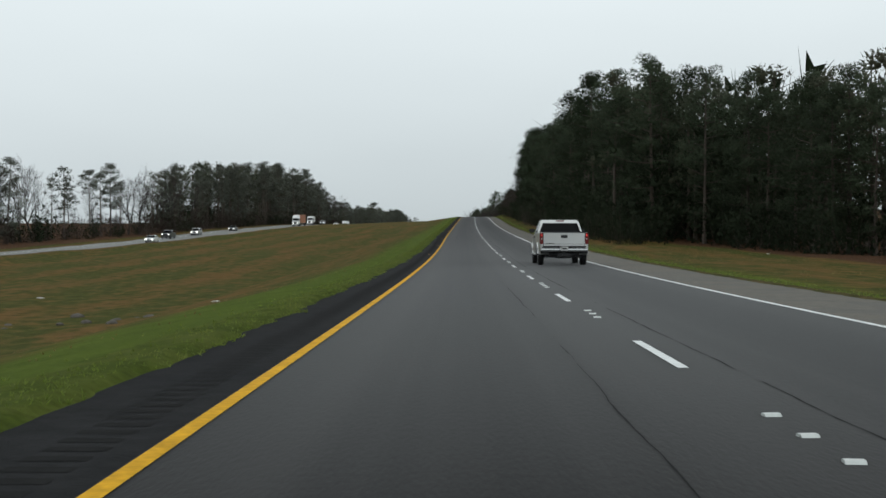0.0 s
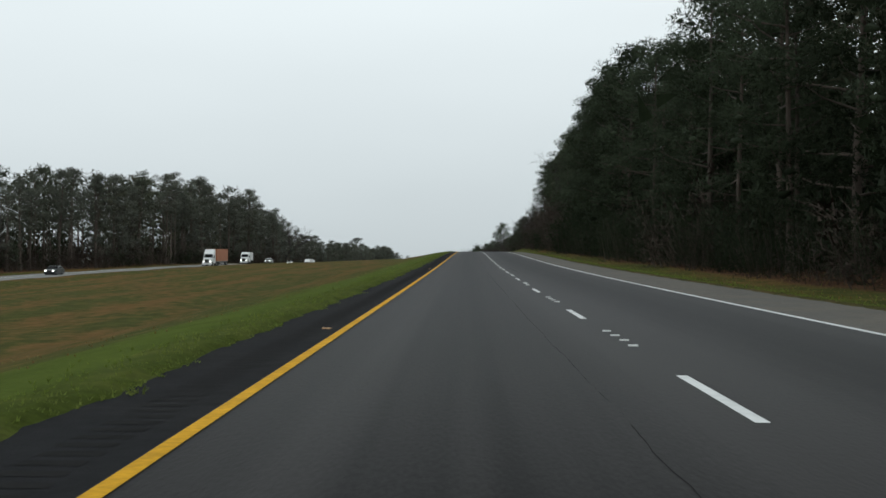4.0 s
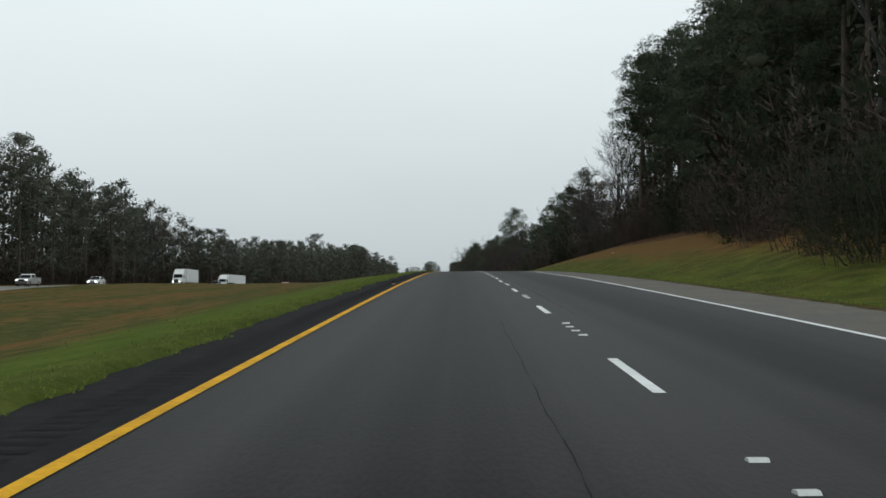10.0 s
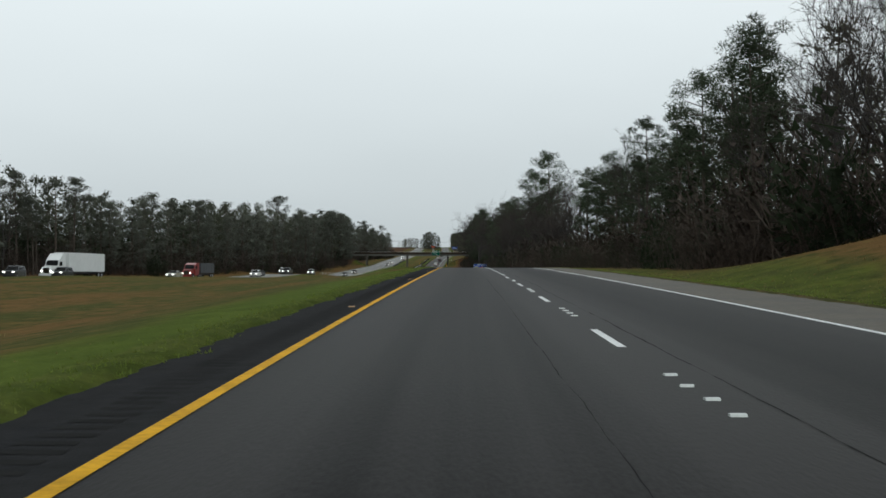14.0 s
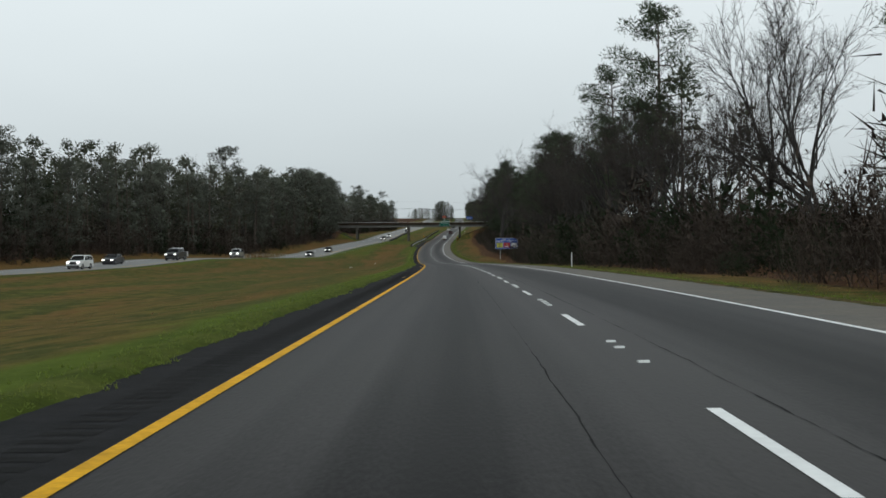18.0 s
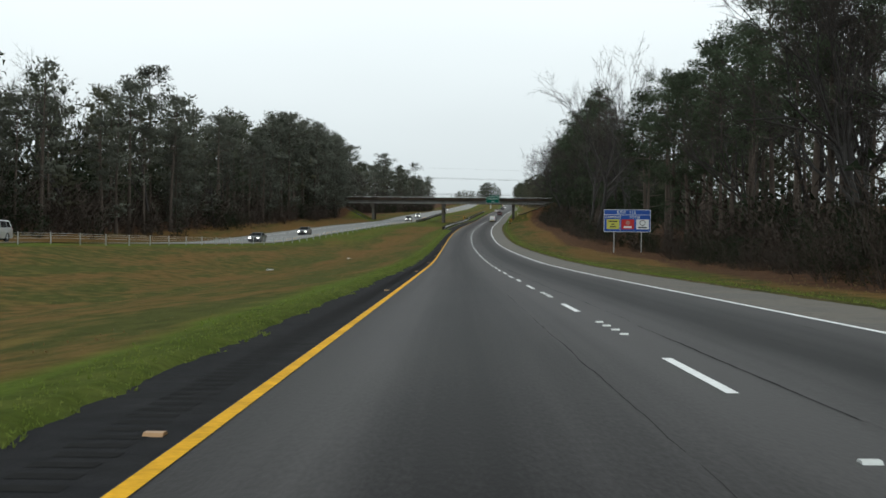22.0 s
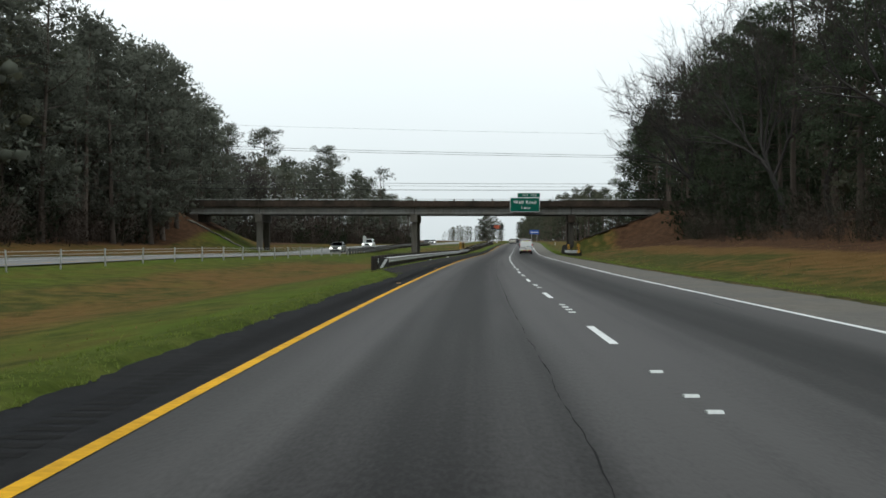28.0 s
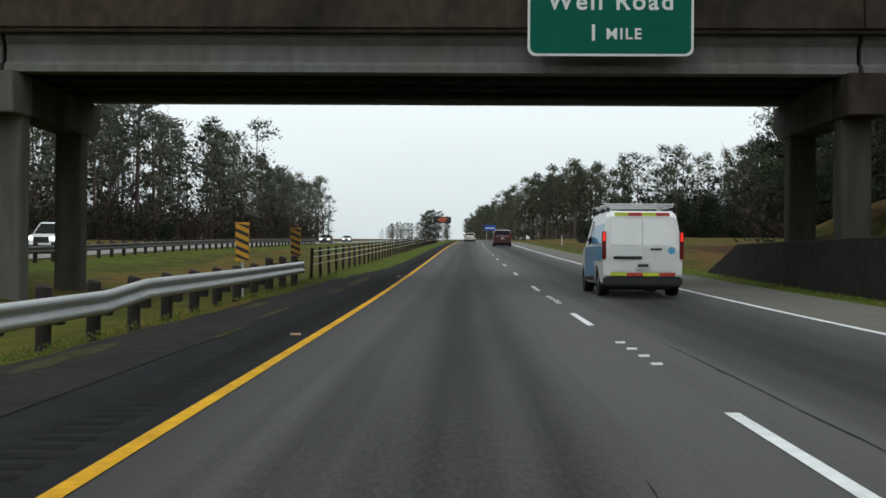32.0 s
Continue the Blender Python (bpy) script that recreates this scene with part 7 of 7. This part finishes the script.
# grass: green tufts along the asphalt, dry ones over the verges
def grass(name, n, s0, s1, o_of, length, width, mat, seed, label, per=3):
    r = np.random.default_rng(seed)
    s_ = r.uniform(s0, s1, n)
    o_ = o_of(s_, r)
    c = on_ground(s_, o_, 0.015)
    v, f = blades(c, np.tile((0, 0, 0.45), (n, 1)), per, length, width, r)
    v = v.reshape(-1, 3, 3)
    v[:, :2, 2] = np.repeat(c[:, 2], per)[:, None] - 0.01
    v[:, 2, 2] = np.maximum(v[:, 2, 2], np.repeat(c[:, 2], per) + 0.02)
    v = v.reshape(-1, 3)
    tagged(new(name, fast_mesh(name, v, f, mat)), label, "grass", kind="stuff")


GREEN_BLADE = material("grass_blade", (0.170, 0.225, 0.045), 0.8, vary=0.4, scale=6, spec=0.1, second=(0.160, 0.190, 0.048), leaf=0.5)
DRY_BLADE = material("dry_blade", (0.230, 0.145, 0.068), 0.85, vary=0.4, scale=1.5, spec=0.15, second=(0.175, 0.160, 0.060), leaf=0.5)
def ragged(s):
    return 0.07 * np.sin(s * 0.9) + 0.06 * np.sin(s * 2.3 + 1) + 0.05 * np.sin(s * 0.31) + 0.05 * np.sin(s * 5.1 + 2)


def turf(name, s0, s1, side, edge, mat, thick, wide, seed, label):
    """A lumpy mat of turf that overhangs the asphalt's edge."""
    s_ = np.arange(s0, s1, 0.22)
    n = len(s_)
    nz = lambda f, k: np.array([noise.noise(Vector((a * f, seed, k))) for a in s_])
    rag = ragged(s_) * 0.45 + 0.06 * nz(1.7, 1) + 0.06 * nz(4.1, 2)
    high = thick * (1 + 0.3 * nz(0.9, 3) + 0.3 * nz(3.1, 4))
    cols = []
    for d, h in ((-0.05, -0.1), (0.0, 0.45), (0.05, 0.9), (0.16, 1.0), (0.34, 0.75), (0.6, 0.45), (wide, -0.1)):
        o = edge + side * (d - rag)
        p = on_ground(s_, o, 0.0)
        p[:, 2] += high * h * (1 + 0.35 * nz(2.3, 10 + d * 7)) - 0.004
        cols.append(p)
    V = np.stack(cols, 1).reshape(-1, 3)
    F = grid_faces(n, len(cols))
    F = F if side > 0 else F[:, ::-1]
    tagged(new(name, fast_mesh(name, V, F, mat, smooth=True)), label, "grass", kind="stuff")


TURF = material("turf_green", (0.074, 0.100, 0.015), 0.95, vary=0.45, scale=9, bump=1.0, bump_scale=40, spec=0.05, second=(0.086, 0.104, 0.020), leaf=0.3)
DRY_TURF = material("turf_dry", (0.060, 0.062, 0.018), 0.95, vary=0.5, scale=5, bump=1.0, bump_scale=26, spec=0.05, second=(0.090, 0.068, 0.028), leaf=0.25)
turf("turf_edge", -12, 1044, -1, LEFT_EDGE + 0.02, TURF, 0.030, 0.95, 3, "thick green turf overhanging the edge of the asphalt")
turf("turf_edge", -12, 1130, 1, SHOULDER - 0.05, DRY_TURF, 0.035, 0.8, 8, "low olive turf along the hard shoulder")
grass("verge_grass", 60000, -5, 1215, lambda s, r: LEFT_EDGE + 0.05 + ragged(s) * 1.25 - np.abs(r.normal(0, 0.4, len(s))) - np.where(s > 1047, np.clip((s - 1047) / 9, 0, 1) * 1.5, 0), 0.045, 0.011, GREEN_BLADE, 1, "fresh green grass along the asphalt edge")
grass("right_grass", 24000, -5, 1215, lambda s, r: SHOULDER + 0.02 + np.abs(r.normal(0, 0.9, len(s))), 0.08, 0.012, GREEN_BLADE, 2, "green grass along the hard shoulder")
grass("dry_grass", 12000, -5, 1215, lambda s, r: LEFT_EDGE - 1.6 - r.uniform(0, 1, len(s)) ** 1.5 * 18, 0.03, 0.012, DRY_BLADE, 3, "short dry brown grass in the median")
grass("bank_grass", 20000, 30, 1165, lambda s, r: SHOULDER + 1.2 + r.uniform(0, 1, len(s)) ** 1.3 * 11, 0.07, 0.014, DRY_BLADE, 4, "dry brown grass on the roadside bank")

# litter on the verge
PAPER = material("litter_paper", (0.62, 0.62, 0.60), 0.7, vary=0.1)
for s_, o_, k in ((58, -22, 0.35), (32, -7, 0.25), (72, 22, 0.22), (610, -2.1, 0.3), (880, -13, 0.5), (905, -9, 0.3), (1096, -2.6, 0.2), (1118, -2.3, 0.22), (1126, -2.8, 0.18), (478, 17, 0.18)):
    bm = bmesh.new()
    bmesh.ops.create_grid(bm, x_segments=4, y_segments=4, size=k * 0.5)
    for v in bm.verts:
        v.co.z = 0.05 + 0.25 * k * noise.noise(Vector((v.co.x * 6 / k, v.co.y * 6 / k, s_)))
    bmesh.ops.solidify(bm, geom=bm.faces[:], thickness=0.006)
    ob = tagged(part("litter", bm, PAPER), "crumpled white paper litter lying in the grass", "litter", "litter on the verge")
    ob.matrix_basis = spot(s_, o_, 0.0, rng.uniform(0, 360), ground=True)
# boulders and dark washout in the ditch
ROCK = material("ditch_rock", (0.075, 0.066, 0.055), 0.9, vary=0.4, scale=3, bump=0.5, bump_scale=10)
for i in range(9):
    bm = bmesh.new()
    bmesh.ops.create_icosphere(bm, subdivisions=2, radius=rng.uniform(0.1, 0.3))
    for v in bm.verts:
        v.co *= 1 + 0.45 * noise.noise(v.co * 3 + Vector((i * 5, 0, 0)))
        v.co.z *= 0.55
    ob = tagged(part("rock", bm, ROCK), "grey boulder lying in the drainage ditch", "rock", "rocks in the ditch")
    ob.matrix_basis = spot(38 + rng.uniform(-2, 9), -13 + rng.uniform(-4, 3.0), -0.04, rng.uniform(0, 360), ground=True)

# weeds, silt and loose chips along the seam of the widened shoulder
SILT = material("silt_and_weeds", (0.040, 0.044, 0.018), 0.95, vary=0.5, scale=6, second=(0.052, 0.038, 0.022), spec=0.05)
for i in range(26):
    s_, o_ = 1064 + i * 4.6 + rng.uniform(-2, 2), rng.choice((-1.15, -1.2, -2.0, -2.35)) + rng.uniform(-0.12, 0.12)
    ln, wd = rng.uniform(0.5, 2.2), rng.uniform(0.05, 0.16)
    rim = [(s_ + ln * math.cos(a) * (1 + 0.3 * noise.noise(Vector((math.cos(a) * 2, math.sin(a) * 2, i)))), o_ + wd * math.sin(a) * (1 + 0.6 * noise.noise(Vector((math.sin(a) * 3, math.cos(a) * 3, i + 50))))) for a in (2 * math.pi * k / 18 for k in range(18))]
    bm = bmesh.new()
    mid = bm.verts.new(at(s_, o_, 0.035))
    ring = [bm.verts.new(at(a, b, 0.0085)) for a, b in rim]
    for k in range(18):
        bm.faces.new((mid, ring[k], ring[(k + 1) % 18]))
    bmesh.ops.recalc_face_normals(bm, faces=bm.faces[:])
    part("silt_patch", bm, SILT, left_pavement)
